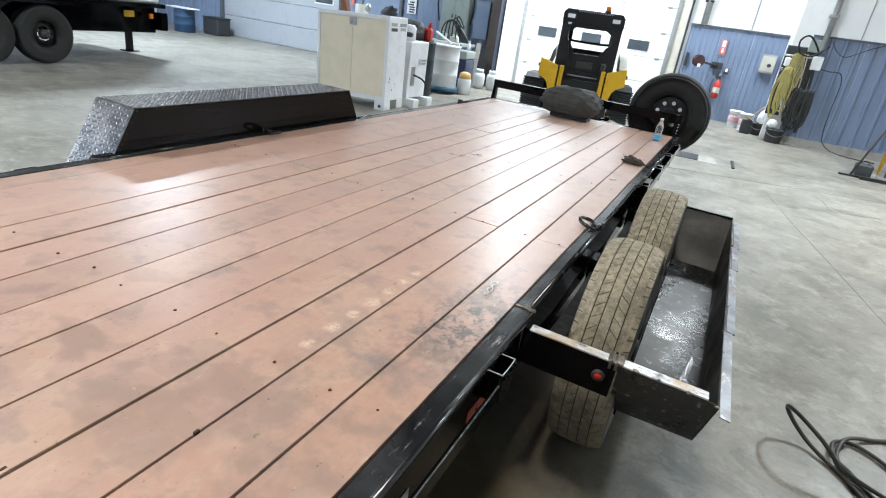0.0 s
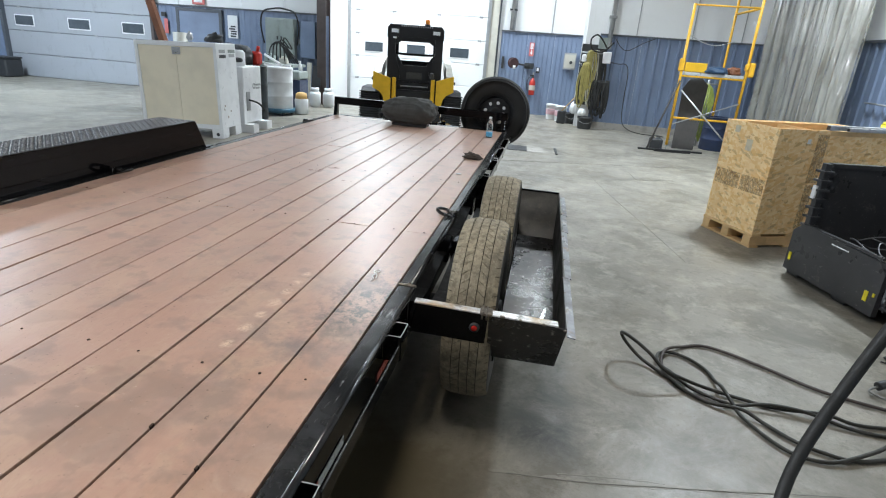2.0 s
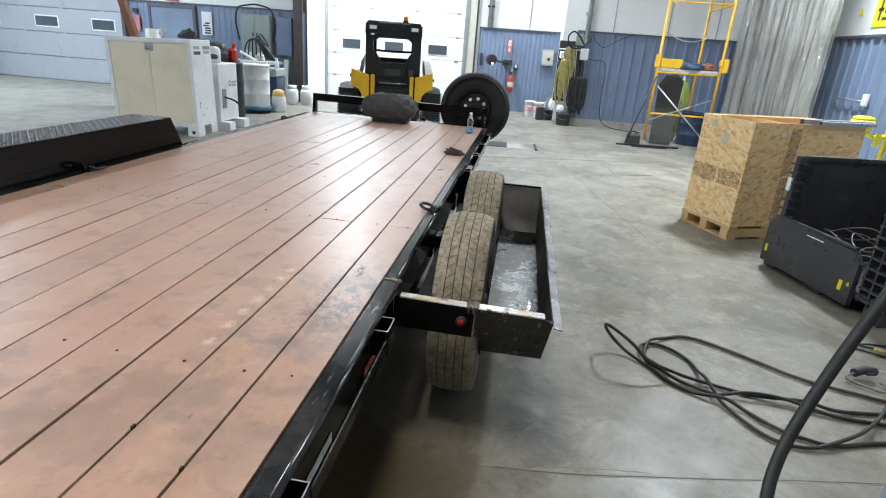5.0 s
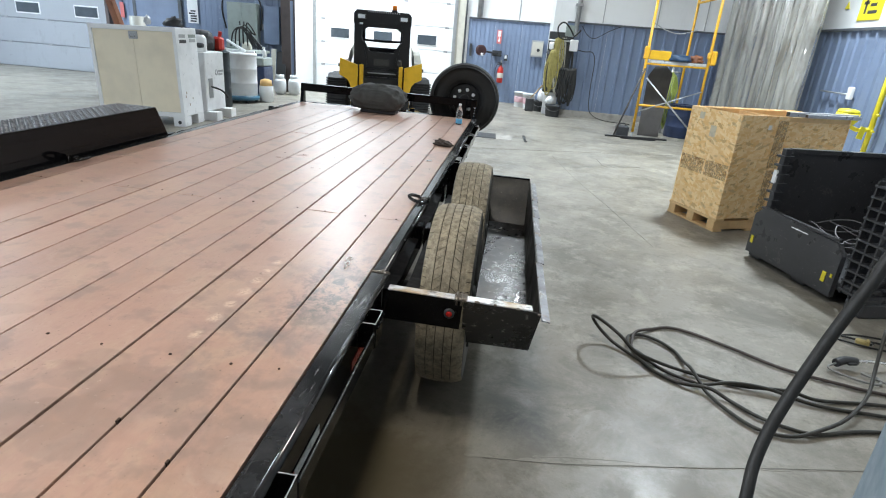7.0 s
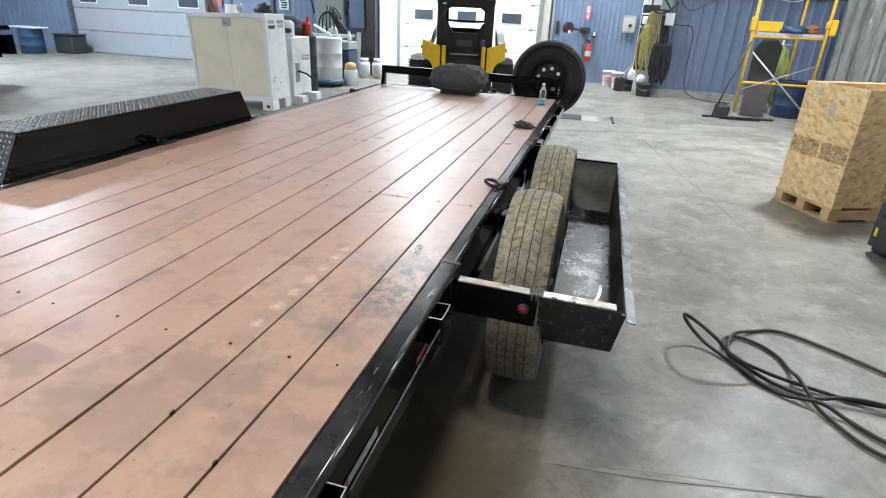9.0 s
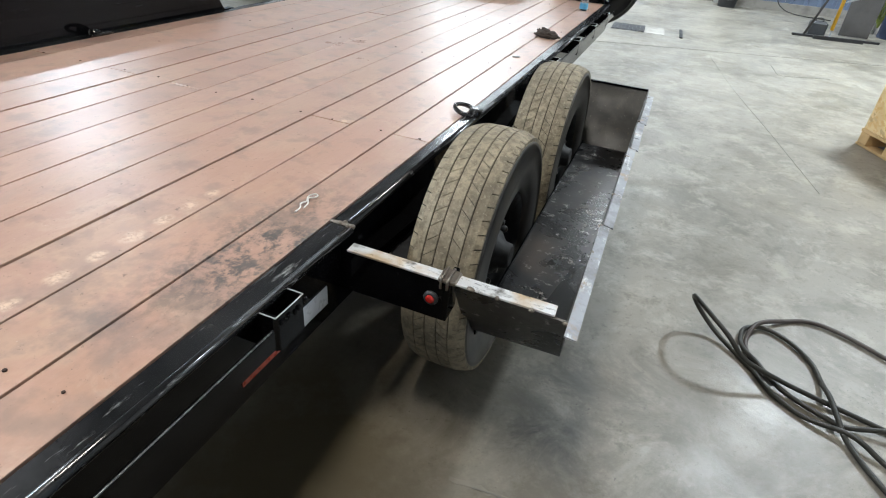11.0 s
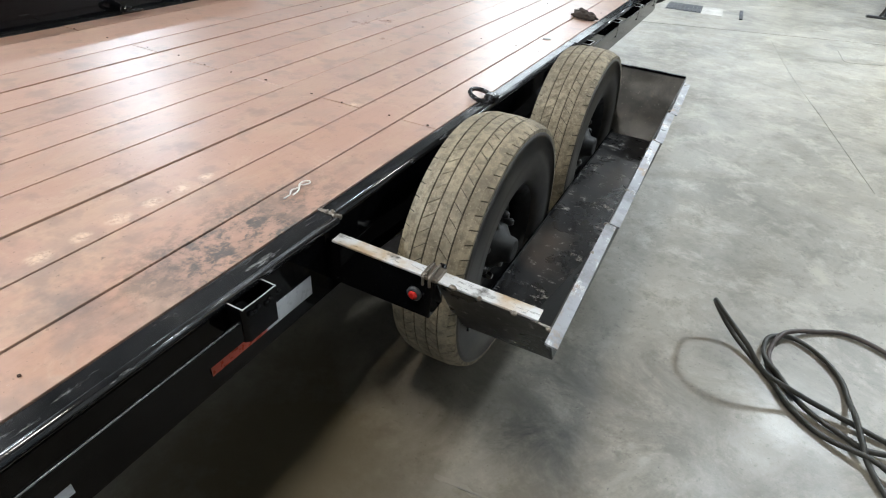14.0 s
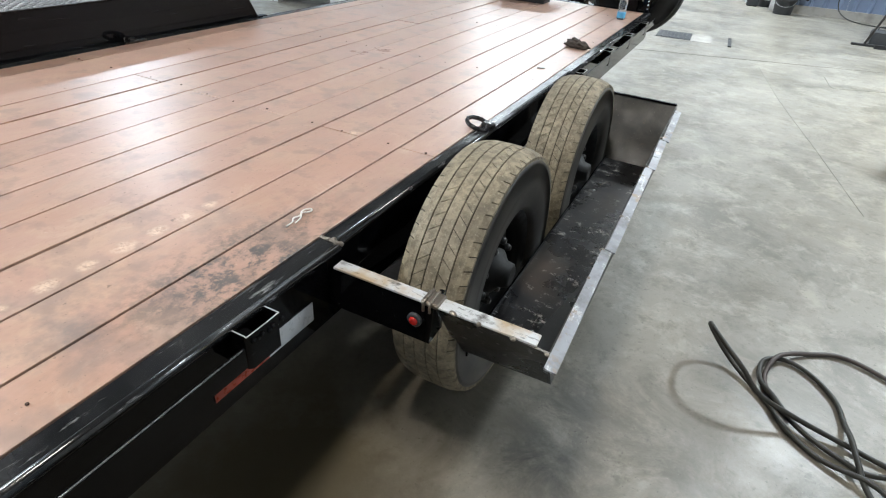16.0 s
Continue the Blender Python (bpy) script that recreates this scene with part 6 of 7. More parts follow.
part("droop", S([(1.62, 11.55, 1.95), (1.75, 11.54, 1.78), (1.92, 11.54, 1.72), (2.2, 11.56, 1.88), (2.45, 11.58, 2.0)], 0.007, 8, 8), HOSE_M, wh)


def bucket(x, y, r, h, mat, label, lid=None, z=0.0):
    b = thing("bucket", label, "bucket", (x, y, z), group="buckets by the hose rack")
    part("shell", L([(r * 0.86, 0), (r * 0.88, 0.01), (r, h), (r * 1.05, h), (r * 1.05, h - 0.03), (r * 0.99, h - 0.035), (r * 0.96, h - 0.005), (r * 0.84, 0.02)], seg=28), mat, b)
    part("bail", S([(r, 0, h - 0.04), (r * 0.7, -r * 0.75, h - 0.1), (0, -r * 1.06, h - 0.13), (-r * 0.7, -r * 0.75, h - 0.1), (-r, 0, h - 0.04)], 0.004, 6, 5), STEELGREY_M, b)
    if lid:
        part("lid", L([(r * 1.08, h - 0.015), (r * 1.08, h + 0.012), (r * 0.9, h + 0.018)], seg=28), lid, b)
    return b


for x, y in ((0.46, 12.75), (0.68, 12.45)):
    b_ = bucket(x, y, 0.14, 0.35, WHITEPLASTIC_M, "white plastic pail with a faded pink label", WHITEPLASTIC_M)
    part("label_band", L([(0.137, 0.12), (0.1385, 0.122), (0.141, 0.25), (0.1395, 0.252)], seg=28), plain("pink_label", (0.66, 0.42, 0.46), 0.5), b_, "faded pink label")
bucket(0.93, 12.15, 0.15, 0.25, DARKPLASTIC_M, "black rubber bucket on the floor")
bucket(1.22, 11.35, 0.17, 0.26, DARKPLASTIC_M, "black rubber bucket below the hoses")
lumpy("white_jug", "white plastic jug among the buckets", "jug", (1.12, 11.3, 0.27), (0.09, 0.08, 0.09), WHITEPLASTIC_M, 2, 0.06, 0.9)
lumpy("white_rag", "white cloth hung over a black bucket", "rag", (0.95, 12.0, 0.25), (0.08, 0.06, 0.14), PAPER_M, 4, 0.3, 0.8)
mop = thing("broom", "broom leaning beside the hose rack", "broom", (0.8, 12.0, 0))
part("broom_stick", C(((-0.1, -0.05, 0.3), (0.28, -0.42, 0.82), 0.012)), PINE_M, mop)
part("broom_head", B((-0.2, 0.0, -0.09, -0.01, 0.0, 0.3), bevel=0.02), DARKPLASTIC_M, mop)

# ---------------------------------------------------------------- wall right of the big door
fe = thing("fire_extinguisher", "red fire extinguisher hanging on the blue wall", "fire extinguisher", (-0.12, YD - 0.13, 0.5))
part("cylinder", L([(0.06, 0.0), (0.075, 0.015), (0.078, 0.3), (0.06, 0.37), (0.03, 0.4), (0.025, 0.43)], seg=24), RED_M, fe)
part("valve", B((-0.03, 0.03, -0.03, 0.03, 0.43, 0.47), (-0.09, 0.02, -0.012, 0.012, 0.47, 0.5)), DARKPLASTIC_M, fe)
part("hose", S([(-0.03, 0, 0.45), (-0.1, -0.02, 0.43), (-0.14, -0.02, 0.3), (-0.12, -0.03, 0.12)], 0.01, 6, 6), DARKPLASTIC_M, fe)
part("label_plate", L([(0.0785, 0.12), (0.0795, 0.125), (0.0795, 0.24), (0.0785, 0.245)], seg=24), CREAM_M, fe)
part("wall_hook", B((-0.02, 0.02, 0.03, 0.09, 0.42, 0.56)), STEELGREY_M, fe)
es = thing("extinguisher_sign", "red fire extinguisher sign with an arrow", "sign", (-0.24, YD - 0.045, 1.45))
part("sign_board", B((-0.06, 0.06, 0, 0.006, 0, 0.33), bevel=0.001), PINKSIGN_M, es)
part("arrow", P([(0.0, 0.03), (0.035, 0.09), (0.012, 0.09), (0.012, 0.15), (-0.012, 0.15), (-0.012, 0.09), (-0.035, 0.09)], -0.0025, -0.0005, "y"), PAPER_M, es)
for i in range(3):
    part("text_bar", B((-0.012 + 0.025 * (i - 1), 0.008 + 0.025 * (i - 1), -0.0025, -0.0005, 0.17, 0.31)), PAPER_M, es)
tg = thing("wall_bracket_tag", "white tag on a black wall bracket", "tag", (-0.02, YD - 0.06, 1.05))
part("tag_plate", B((-0.045, 0.045, 0, 0.01, 0, 0.14)), DARKPLASTIC_M, tg)
part("tag_card", B((-0.035, 0.02, -0.003, -0.001, 0.05, 0.13)), PAPER_M, tg)
rl = thing("cord_reel", "dark red cord reel on a swinging wall arm", "cord reel", (-0.66, YD - 0.3, 1.26))
part("reel_drum", L([(0.11, -0.06), (0.13, -0.05), (0.09, -0.03), (0.09, 0.03), (0.13, 0.05), (0.11, 0.06)], pose(0, 0, 0, 90, 0, 25), 26), plain("dark_red_reel", (0.05, 0.018, 0.02), 0.5, 0, 0.4, 12), rl)
part("arm", S([(0, 0, 0), (0.2, 0.1, -0.03), (0.42, 0.22, -0.05)], 0.022, 8, 6), DARKPLASTIC_M, rl)
part("bracket", B((0.28, 0.52, 0.2, 0.27, -0.12, 0.02), bevel=0.008), DARKPLASTIC_M, rl)
part("plug", C(((0.04, -0.05, -0.14), (0.04, -0.05, -0.06), 0.035)), WHITEPLASTIC_M, rl)
cb = thing("control_box", "grey door control box on the blue wall", "control box", (0.75, YD - 0.16, 1.2))
part("box_body", B((-0.15, 0.15, 0.0, 0.12, 0, 0.4), bevel=0.01), STEELGREY_M, cb)
part("cover_plate", B((-0.13, 0.13, -0.006, 0.0, 0.04, 0.36)), CREAM_M, cb)
part("switch", C(((0.03, -0.05, 0.17), (0.03, 0.0, 0.17), 0.04)), DARKPLASTIC_M, cb)
wd = thing("wall_switch", "small dark switch on the blue wall", "switch", (-0.95, YD - 0.06, 1.1))
part("switch_box", B((-0.03, 0.03, 0, 0.03, 0, 0.3), bevel=0.004), DARKPLASTIC_M, wd)

# ---------------------------------------------------------------- compact track loader in front of the big door
SK = thing("track_loader", "yellow and black compact track loader with an open cab", "loader", (-2.235, 9.05, 0), 13)
SK.scale = (1.08, 1.0, 1.02)


def trk(s):
    x0, x1 = (0.57, 0.90) if s > 0 else (-0.96, -0.60)
    bm = bmesh.new()
    prism(bm, [(0.12, 0.03), (1.55, 0.03), (1.75, 0.22), (1.75, 0.42), (1.55, 0.62), (0.30, 0.66), (0.06, 0.58), (-0.04, 0.25)], x0 + 0.02, x1 - 0.02, "x")
    t_ = part("track", bm, TRACK_M, SK, "dusty rubber track")
    for i in range(13):
        f = i / 12
        y = -0.045 + 0.09 * max(0.0, f - 0.45) ** 0.8
        part("track_lug", B((x0, x1, y - 0.012, y + 0.05, 0.06 + 0.52 * f, 0.082 + 0.52 * f)), TRACK_M, t_)
    for i in range(14):
        part("track_lug", B((x0, x1, 0.1 + i * 0.1, 0.14 + i * 0.1, 0.0, 0.035)), TRACK_M, t_)


trk(-1)
trk(1)
part("chassis", B((-0.6, 0.6, 0.15, 1.9, 0.25, 0.78), bevel=0.04), MACHBLACK_M, SK)
part("front_plate", B((-0.5, 0.5, 0.02, 0.16, 0.3, 0.66), bevel=0.03), MACHBLACK_M, SK)
for s in (-1, 1):
    bm = bmesh.new()
    prism(bm, [(s * 0.71, 0.97), (s * 0.44, 0.875), (s * 0.405, 0.865), (s * 0.405, 0.16), (s * 0.515, 0.16), (s * 0.515, 0.44), (s * 0.54, 0.54), (s * 0.59, 0.61), (s * 0.72, 0.68)], -0.13, -0.02, "y")
    part("lift_arm_front", bm, YELLOW_M, SK, "yellow lift arm")
    part("arm_side_plate", B((s * 0.345 - 0.035, s * 0.345 + 0.035, -0.1, 0.02, 0.40, 0.88), bevel=0.012), YELLOW_M, SK, "yellow arm plate")
    part("arm_shadow_gap", B((s * 0.48 - 0.03, s * 0.48 + 0.03, -0.02, 0.1, 0.2, 0.88), bevel=0.01), MACHBLACK_M, SK)
    bm = bmesh.new()
    prism(bm, [(0.0, 0.80), (0.25, 0.72), (1.9, 1.0), (1.9, 1.22), (0.5, 1.08), (0.05, 0.95)], s * 0.58, s * 0.70, "x")
    part("lift_arm", bm, CREAM_M, SK, "cream lift arm")
    part("arm_pin", C(((s * 0.36, -0.06, 0.84), (s * 0.74, -0.06, 0.84), 0.03)), MACHBLACK_M, SK)
    part("cylinder", C(((s * 0.34, 0.0, 0.35), (s * 0.34, 0.3, 0.85), 0.04)), MACHBLACK_M, SK)
    part("coupler_plate", B((s * 0.44 - 0.07, s * 0.44 + 0.07, -0.2, -0.13, 0.1, 0.42), bevel=0.01), MACHBLACK_M, SK)
    part("cab_post", P([(s * 0.49, 0.72), (s * 0.26, 0.72), (s * 0.26, 0.98), (s * 0.31, 1.16), (s * 0.36, 1.36), (s * 0.35, 1.62), (s * 0.49, 1.62)], 0.16, 0.30, "y"), MACHBLACK_M, SK)
    part("cab_side", B((s * 0.47 - 0.012, s * 0.47 + 0.012, 0.3, 1.35, 0.75, 1.7)), MACHBLACK_M, SK)
    hl = part("work_light", B((s * 0.365 - 0.075, s * 0.365 + 0.075, 0.10, 0.16, 1.66, 1.745), bevel=0.012), MACHBLACK_M, SK)
    part("lamp_glass", B((s * 0.365 - 0.06, s * 0.365 + 0.06, 0.092, 0.10, 1.672, 1.733)), LAMPGLASS_M, hl)
    part("control_pod", B((s * 0.31 - 0.06, s * 0.31 + 0.06, 0.35, 0.75, 0.75, 1.02), bevel=0.02), DARKPLASTIC_M, SK)
    part("lever", C(((s * 0.22, 0.35, 0.95), (s * 0.2, 0.3, 1.08), 0.016)), STEELGREY_M, SK)
part("marker_lamp", B((-0.40, -0.34, 0.145, 0.16, 1.57, 1.60)), LAMPGLASS_M, SK)
bm = bmesh.new()
prism(bm, [(-0.50, 1.58), (-0.50, 1.76), (-0.45, 1.82), (0.45, 1.82), (0.50, 1.76), (0.50, 1.58), (0.35, 1.58), (0.29, 1.61), (-0.29, 1.61), (-0.35, 1.58)], 0.16, 1.4, "y")
part("cab_roof", bm, MACHBLACK_M, SK)
for i in range(15):
    part("roof_slot", B((-0.26 + i * 0.038, -0.24 + i * 0.038, 0.145, 0.165, 1.785, 1.81)), STEELGREY_M, SK)
part("rear_frame", B((-0.46, -0.34, 1.34, 1.4, 0.75, 1.6), (0.34, 0.46, 1.34, 1.4, 0.75, 1.6), (-0.34, 0.34, 1.34, 1.4, 0.75, 1.16)), MACHBLACK_M, SK)
part("lap_bar", S([(-0.40, 0.75, 1.34), (-0.3, 0.72, 1.30), (0.3, 0.72, 1.30), (0.40, 0.75, 1.34)], 0.02, 8, 6), MACHBLACK_M, SK)
part("seat_back", B((-0.25, 0.25, 0.95, 1.06, 0.75, 1.09), bevel=0.05), DARKPLASTIC_M, SK)
part("seat_base", B((-0.25, 0.25, 0.5, 0.98, 0.72, 0.9), bevel=0.04), DARKPLASTIC_M, SK)
part("console", P([(-0.36, 0.7), (0.36, 0.7), (0.36, 1.3), (0.30, 1.26), (0.21, 1.10), (-0.21, 1.10), (-0.30, 1.26), (-0.36, 1.3)], 0.2, 0.28, "y"), MACHBLACK_M, SK)
part("header_panel", P([(-0.36, 1.66), (0.36, 1.66), (0.36, 1.45), (0.29, 1.5), (0.25, 1.53), (-0.25, 1.53), (-0.29, 1.5), (-0.36, 1.45)], 0.2, 0.28, "y"), MACHBLACK_M, SK)
part("console_vent", B((-0.14, 0.14, 0.19, 0.2, 0.86, 0.98), bevel=0.004), GREASE_M, SK)
part("front_grille", B((-0.33, 0.33, 0.12, 0.2, 0.62, 0.8), bevel=0.015), MACHBLACK_M, SK)
part("step_bar", C(((-0.24, 0.08, 0.73), (0.26, 0.08, 0.73), 0.012)), STEELGREY_M, SK)
part("hydraulic_block", B((0.28, 0.36, -0.08, 0.04, 0.88, 1.0), bevel=0.02), GREASE_M, SK)
part("rear_hood", B((-0.5, 0.5, 1.4, 2.0, 0.6, 1.1), bevel=0.06), MACHBLACK_M, SK)
bc = part("beacon_base", C(((0.20, 0.4, 1.82), (0.20, 0.4, 1.86), 0.05)), MACHBLACK_M, SK)
part("beacon_lens", L([(0.04, 0.0), (0.042, 0.06), (0.03, 0.08)], pose(0.20, 0.4, 1.86), 20), ORANGE_M, bc, "amber beacon lens")

# ---------------------------------------------------------------- white cabinet and the clutter beyond it
CB = thing("storage_cabinet", "white steel cabinet with two beige doors", "cabinet", (-4.25, 5.70, 0), 6)
WC, DC, HC = 1.2, 0.6, 1.33
CB.matrix_basis = pose(-4.25, 5.70, 0, 0, -1.6, 6)        # leans a little on the uneven floor
part("body", B((-WC, 0.0, 0.03, 0.62, 0.14, HC), bevel=0.008), CABWHITE_M, CB)
for x0, x1 in ((-WC + 0.05, -WC / 2 - 0.002), (-WC / 2 + 0.002, -0.05)):
    part("door", B((x0, x1, 0.012, 0.03, 0.2, HC - 0.06), bevel=0.003), BEIGE_M, CB, "faded beige cabinet door")
part("door_rim", B((-WC, -WC + 0.047, 0.0, 0.03, 0.14, HC), (-0.047, 0.0, 0.0, 0.03, 0.14, HC), (-WC + 0.047, -0.047, 0.0, 0.03, HC - 0.056, HC), (-WC + 0.047, -0.047, 0.0, 0.03, 0.14, 0.197)), CABWHITE_M, CB)
lk = part("latch", B((-WC / 2 - 0.05, -WC / 2 + 0.07, -0.006, 0.012, HC - 0.17, HC - 0.07), bevel=0.004), STEELGREY_M, CB)
part("latch_ring", S([(-WC / 2 - 0.02, -0.012, HC - 0.1), (-WC / 2 - 0.02, -0.014, HC - 0.14), (-WC / 2 + 0.04, -0.014, HC - 0.14), (-WC / 2 + 0.04, -0.012, HC - 0.1)], 0.006, 6, 4), CHROME_M, lk)
for x in (-0.17, -WC):
    for y in (0.0, 0.42):
        ft = part("foot", B((x, x + 0.17, y, y + 0.2, 0.0, 0.139), bevel=0.006), CABWHITE_M, CB)
        if y == 0:
            part("foot_bolt", C(((x + 0.09, -0.004, 0.06), (x + 0.09, 0.004, 0.06), 0.025)), DARKPLASTIC_M, ft)
for z, y0, y1, mt in ((1.2, 0.08, 0.26, STEELGREY_M), (1.13, 0.08, 0.28, DARKPLASTIC_M), (1.2, 0.36, 0.58, GREYPANEL_M), (1.14, 0.38, 0.56, STEELGREY_M)):
    part("label_plate", B((0.0005, 0.003, y0, y1, z, z + 0.045)), mt, CB)
for y, z in ((0.12, 0.45), (0.1, 0.4), (0.3, 0.36), (0.2, 0.28)):
    part("rust_chip", B((0.0005, 0.002, y, y + 0.02, z, z + 0.03)), STAMP_M, CB)

CX = thing("chiller_unit", "white machine cabinet with a filter unit on top", "machine", (-4.37, 6.42, 0), 3)
part("body", B((-0.6, 0.06, 0.0, 0.62, 0.13, 1.0), bevel=0.012), CABWHITE_M, CX)
part("skid", B((-0.58, 0.2, 0.0, 0.18, 0.0, 0.129), (-0.58, 0.2, 0.5, 0.68, 0.0, 0.129)), CABWHITE_M, CX)
part("vent_panel", B((0.061, 0.068, 0.08, 0.2, 0.33, 0.62)), STEELGREY_M, CX)
part("filter", L([(0.1, 0), (0.12, 0.02), (0.12, 0.2), (0.08, 0.24)], pose(-0.1, 0.16, 1.0), 24), WHITEPLASTIC_M, CX)
part("filter_clamp", B((-0.22, 0.02, 0.03, 0.12, 1.06, 1.13), bevel=0.02), DARKPLASTIC_M, CX)
part("logo_ring", L([(0.03, 0.0), (0.045, 0.0), (0.045, 0.003), (0.03, 0.003)], pose(0.063, 0.35, 0.70, 90, 0, 90), 20, True), STEELGREY_M, CX)
part("label_bar", B((0.061, 0.064, 0.42, 0.58, 0.70, 0.73), (0.061, 0.064, 0.42, 0.55, 0.65, 0.68)), STEELGREY_M, CX)
part("cable", S([(0.07, 0.14, 0.5), (0.2, 0.2, 0.45), (0.25, 0.3, 0.35), (0.15, 0.45, 0.3)], 0.014, 8, 6), CABLE_M, CX)

# drums and bottles in front of the bench
dl = thing("drum_dolly", "round blue drum dolly on castors", "dolly", (-4.95, 8.85, 0))
part("dolly_ring", L([(0.26, 0.06), (0.32, 0.06), (0.32, 0.14), (0.26, 0.12)], seg=30, close=True), TEALDOLLY_M, dl)
part("dolly_plate", L([(0.05, 0.085), (0.262, 0.085), (0.262, 0.1), (0.05, 0.1)], seg=30, close=True), TEALDOLLY_M, dl)
for i in range(4):
    t = math.pi / 4 + i * math.pi / 2
    part("castor", C(((0.27 * math.cos(t) - 0.02, 0.27 * math.sin(t), 0.035), (0.27 * math.cos(t) + 0.02, 0.27 * math.sin(t), 0.035), 0.035)), DARKPLASTIC_M, dl)
drum("white_drum", "white plastic drum standing on a blue dolly", (-4.95, 8.85), 0.285, 0.80, WHITEPLASTIC_M, band=False, lid=WHITEPLASTIC_M, z0=0.101)
drum("dark_drum", "dark blue-grey steel drum beside the white drum", (-5.02, 7.95), 0.28, 0.95, DARKDRUM_M)
rc = thing("fuel_can", "red plastic fuel can on the drum", "can", (-4.93, 8.0, 0.955))
part("can_body", B((-0.09, 0.09, -0.08, 0.08, 0.0, 0.24), bevel=0.04), RED_M, rc)
part("can_cap", C(((0.03, 0, 0.24), (0.05, 0, 0.33), 0.03)), RED_M, rc)
bg = thing("black_bag", "black plastic bag lying on the drums", "bag", (-5.14, 7.82, 0.955))
bm = bmesh.new()
bmesh.ops.create_icosphere(bm, subdivisions=3, radius=1.0)
for v in bm.verts:
    v.co *= 1 + 0.2 * noise.fractal(v.co * 1.5, 1, 2, 3)
    v.co = V3(v.co.x * 0.26, v.co.y * 0.20, max(v.co.z, -0.7) * 0.2 + 0.14)
part("bag_body", bm, DARKPLASTIC_M, bg)
pr = thing("angled_rails", "white steel rails lying across the drum", "steel bar", (-4.95, 8.85, 0.925), 0)
part("rail", B((-0.28, 0.28, -0.02, 0.02, 0.0, 0.04)), CABWHITE_M, pr)
part("rail", C(((-0.28, 0.03, 0.2), (0.12, -0.05, 0.03), 0.022)), CABWHITE_M, pr)
jg = thing("yellow_jug", "white jug with a yellow lid on the floor", "jug", (-4.62, 9.2, 0))
part("jug_body", L([(0.12, 0), (0.135, 0.02), (0.14, 0.28), (0.11, 0.34), (0.07, 0.36)], seg=22), WHITEPLASTIC_M, jg)
part("jug_cap", L([(0.12, 0.30), (0.125, 0.31), (0.11, 0.41), (0.05, 0.44)], seg=22), plain("amber_lid", (0.58, 0.36, 0.13), 0.4), jg)


def propane(x, y):
    p = thing("propane_cylinder", "white propane cylinder with a valve collar", "gas cylinder", (x, y, 0), group="propane cylinders")
    part("tank", L([(0.1, 0.0), (0.1, 0.03), (0.12, 0.05), (0.13, 0.1), (0.13, 0.28), (0.115, 0.33), (0.06, 0.36)], seg=26), WHITEPLASTIC_M, p)
    part("collar", L([(0.085, 0.34), (0.09, 0.34), (0.09, 0.43), (0.085, 0.43)], seg=26, close=True), WHITEPLASTIC_M, p)
    part("valve", C(((0, 0, 0.37), (0, 0, 0.43), 0.02), ((-0.05, 0, 0.42), (0.03, 0, 0.42), 0.015)), CHROME_M, p)


propane(-4.93, 10.62)
propane(-4.66, 10.75)
wb = thing("work_bench", "steel workbench under the electrical panel", "workbench", (-6.6, 10.6, 0))
part("bench_top", B((-1.3, 1.3, -0.35, 0.35, 0.84, 0.9), bevel=0.006), GREYPANEL_M, wb)
for x in (-1.25, 1.2):
    for y in (-0.3, 0.26):
        part("leg", B((x, x + 0.05, y, y + 0.05, 0, 0.839)), STEELGREY_M, wb)
part("shelf", B((-1.2, 1.2, -0.28, 0.28, 0.2, 0.23)), STEELGREY_M, wb)
rz = random.Random(31)
for i, (x, y, s, mt, nm) in enumerate(((-0.9, -0.1, 0.14, DARKPLASTIC_M, "black tool case on the workbench"), (-0.5, 0.05, 0.12, BLUEPLASTIC_M, "blue tool box on the workbench"), (0.55, 0.1, 0.12, GREYPANEL_M, "grey machine part on the workbench"),
                                       (0.95, -0.05, 0.1, CREAM_M, "cream canister on the workbench"), (0.1, -0.12, 0.13, MACHBLACK_M, "black motor on the workbench"))):
    c = thing("bench_item", nm, "workshop item", (-6.6 + x, 10.6 + y, 0.901), rz.uniform(-20, 20))
    part("item_body", B((-s, s, -s * 0.7, s * 0.7, 0, s * 1.3), bevel=0.02), mt, c)
    part("item_top", B((-s * 0.6, s * 0.6, -s * 0.4, s * 0.4, s * 1.3, s * 1.6), bevel=0.015), mt, c)
for i in range(5):
    hose("bench_cable", "black cable draped over the workbench clutter",
         [(-6.0 + 0.1 * i, 10.5, 0.95), (-5.9 + 0.08 * i, 10.45, 1.25 + 0.05 * i), (-5.7 + 0.08 * i, 10.42, 1.35 - 0.03 * i), (-5.5, 10.4, 1.1 + 0.04 * i), (-5.4 + 0.06 * i, 10.35, 0.93)], 0.016, CABLE_M, 6, 6, "cable")
cbx = thing("dark_cart", "dark blue steel cart with a plastic tray", "cart", (-5.05, 10.0, 0))
part("cart_body", B((-0.3, 0.12, -0.2, 0.25, 0.05, 0.62), bevel=0.015), NAVY_M, cbx)
part("tray", B((-0.3, 0.12, -0.22, 0.25, 0.63, 0.8), bevel=0.02), GREYPANEL_M, cbx)
part("castor_plate", B((-0.25, 0.08, -0.15, 0.2, 0.0, 0.049)), DARKPLASTIC_M, cbx)
spb = thing("spray_bottle", "white spray bottle standing on the cart", "bottle", (-4.98, 9.95, 0.801))
part("bottle_body", L([(0.035, 0), (0.04, 0.01), (0.04, 0.12), (0.015, 0.17)], seg=16), WHITEPLASTIC_M, spb)
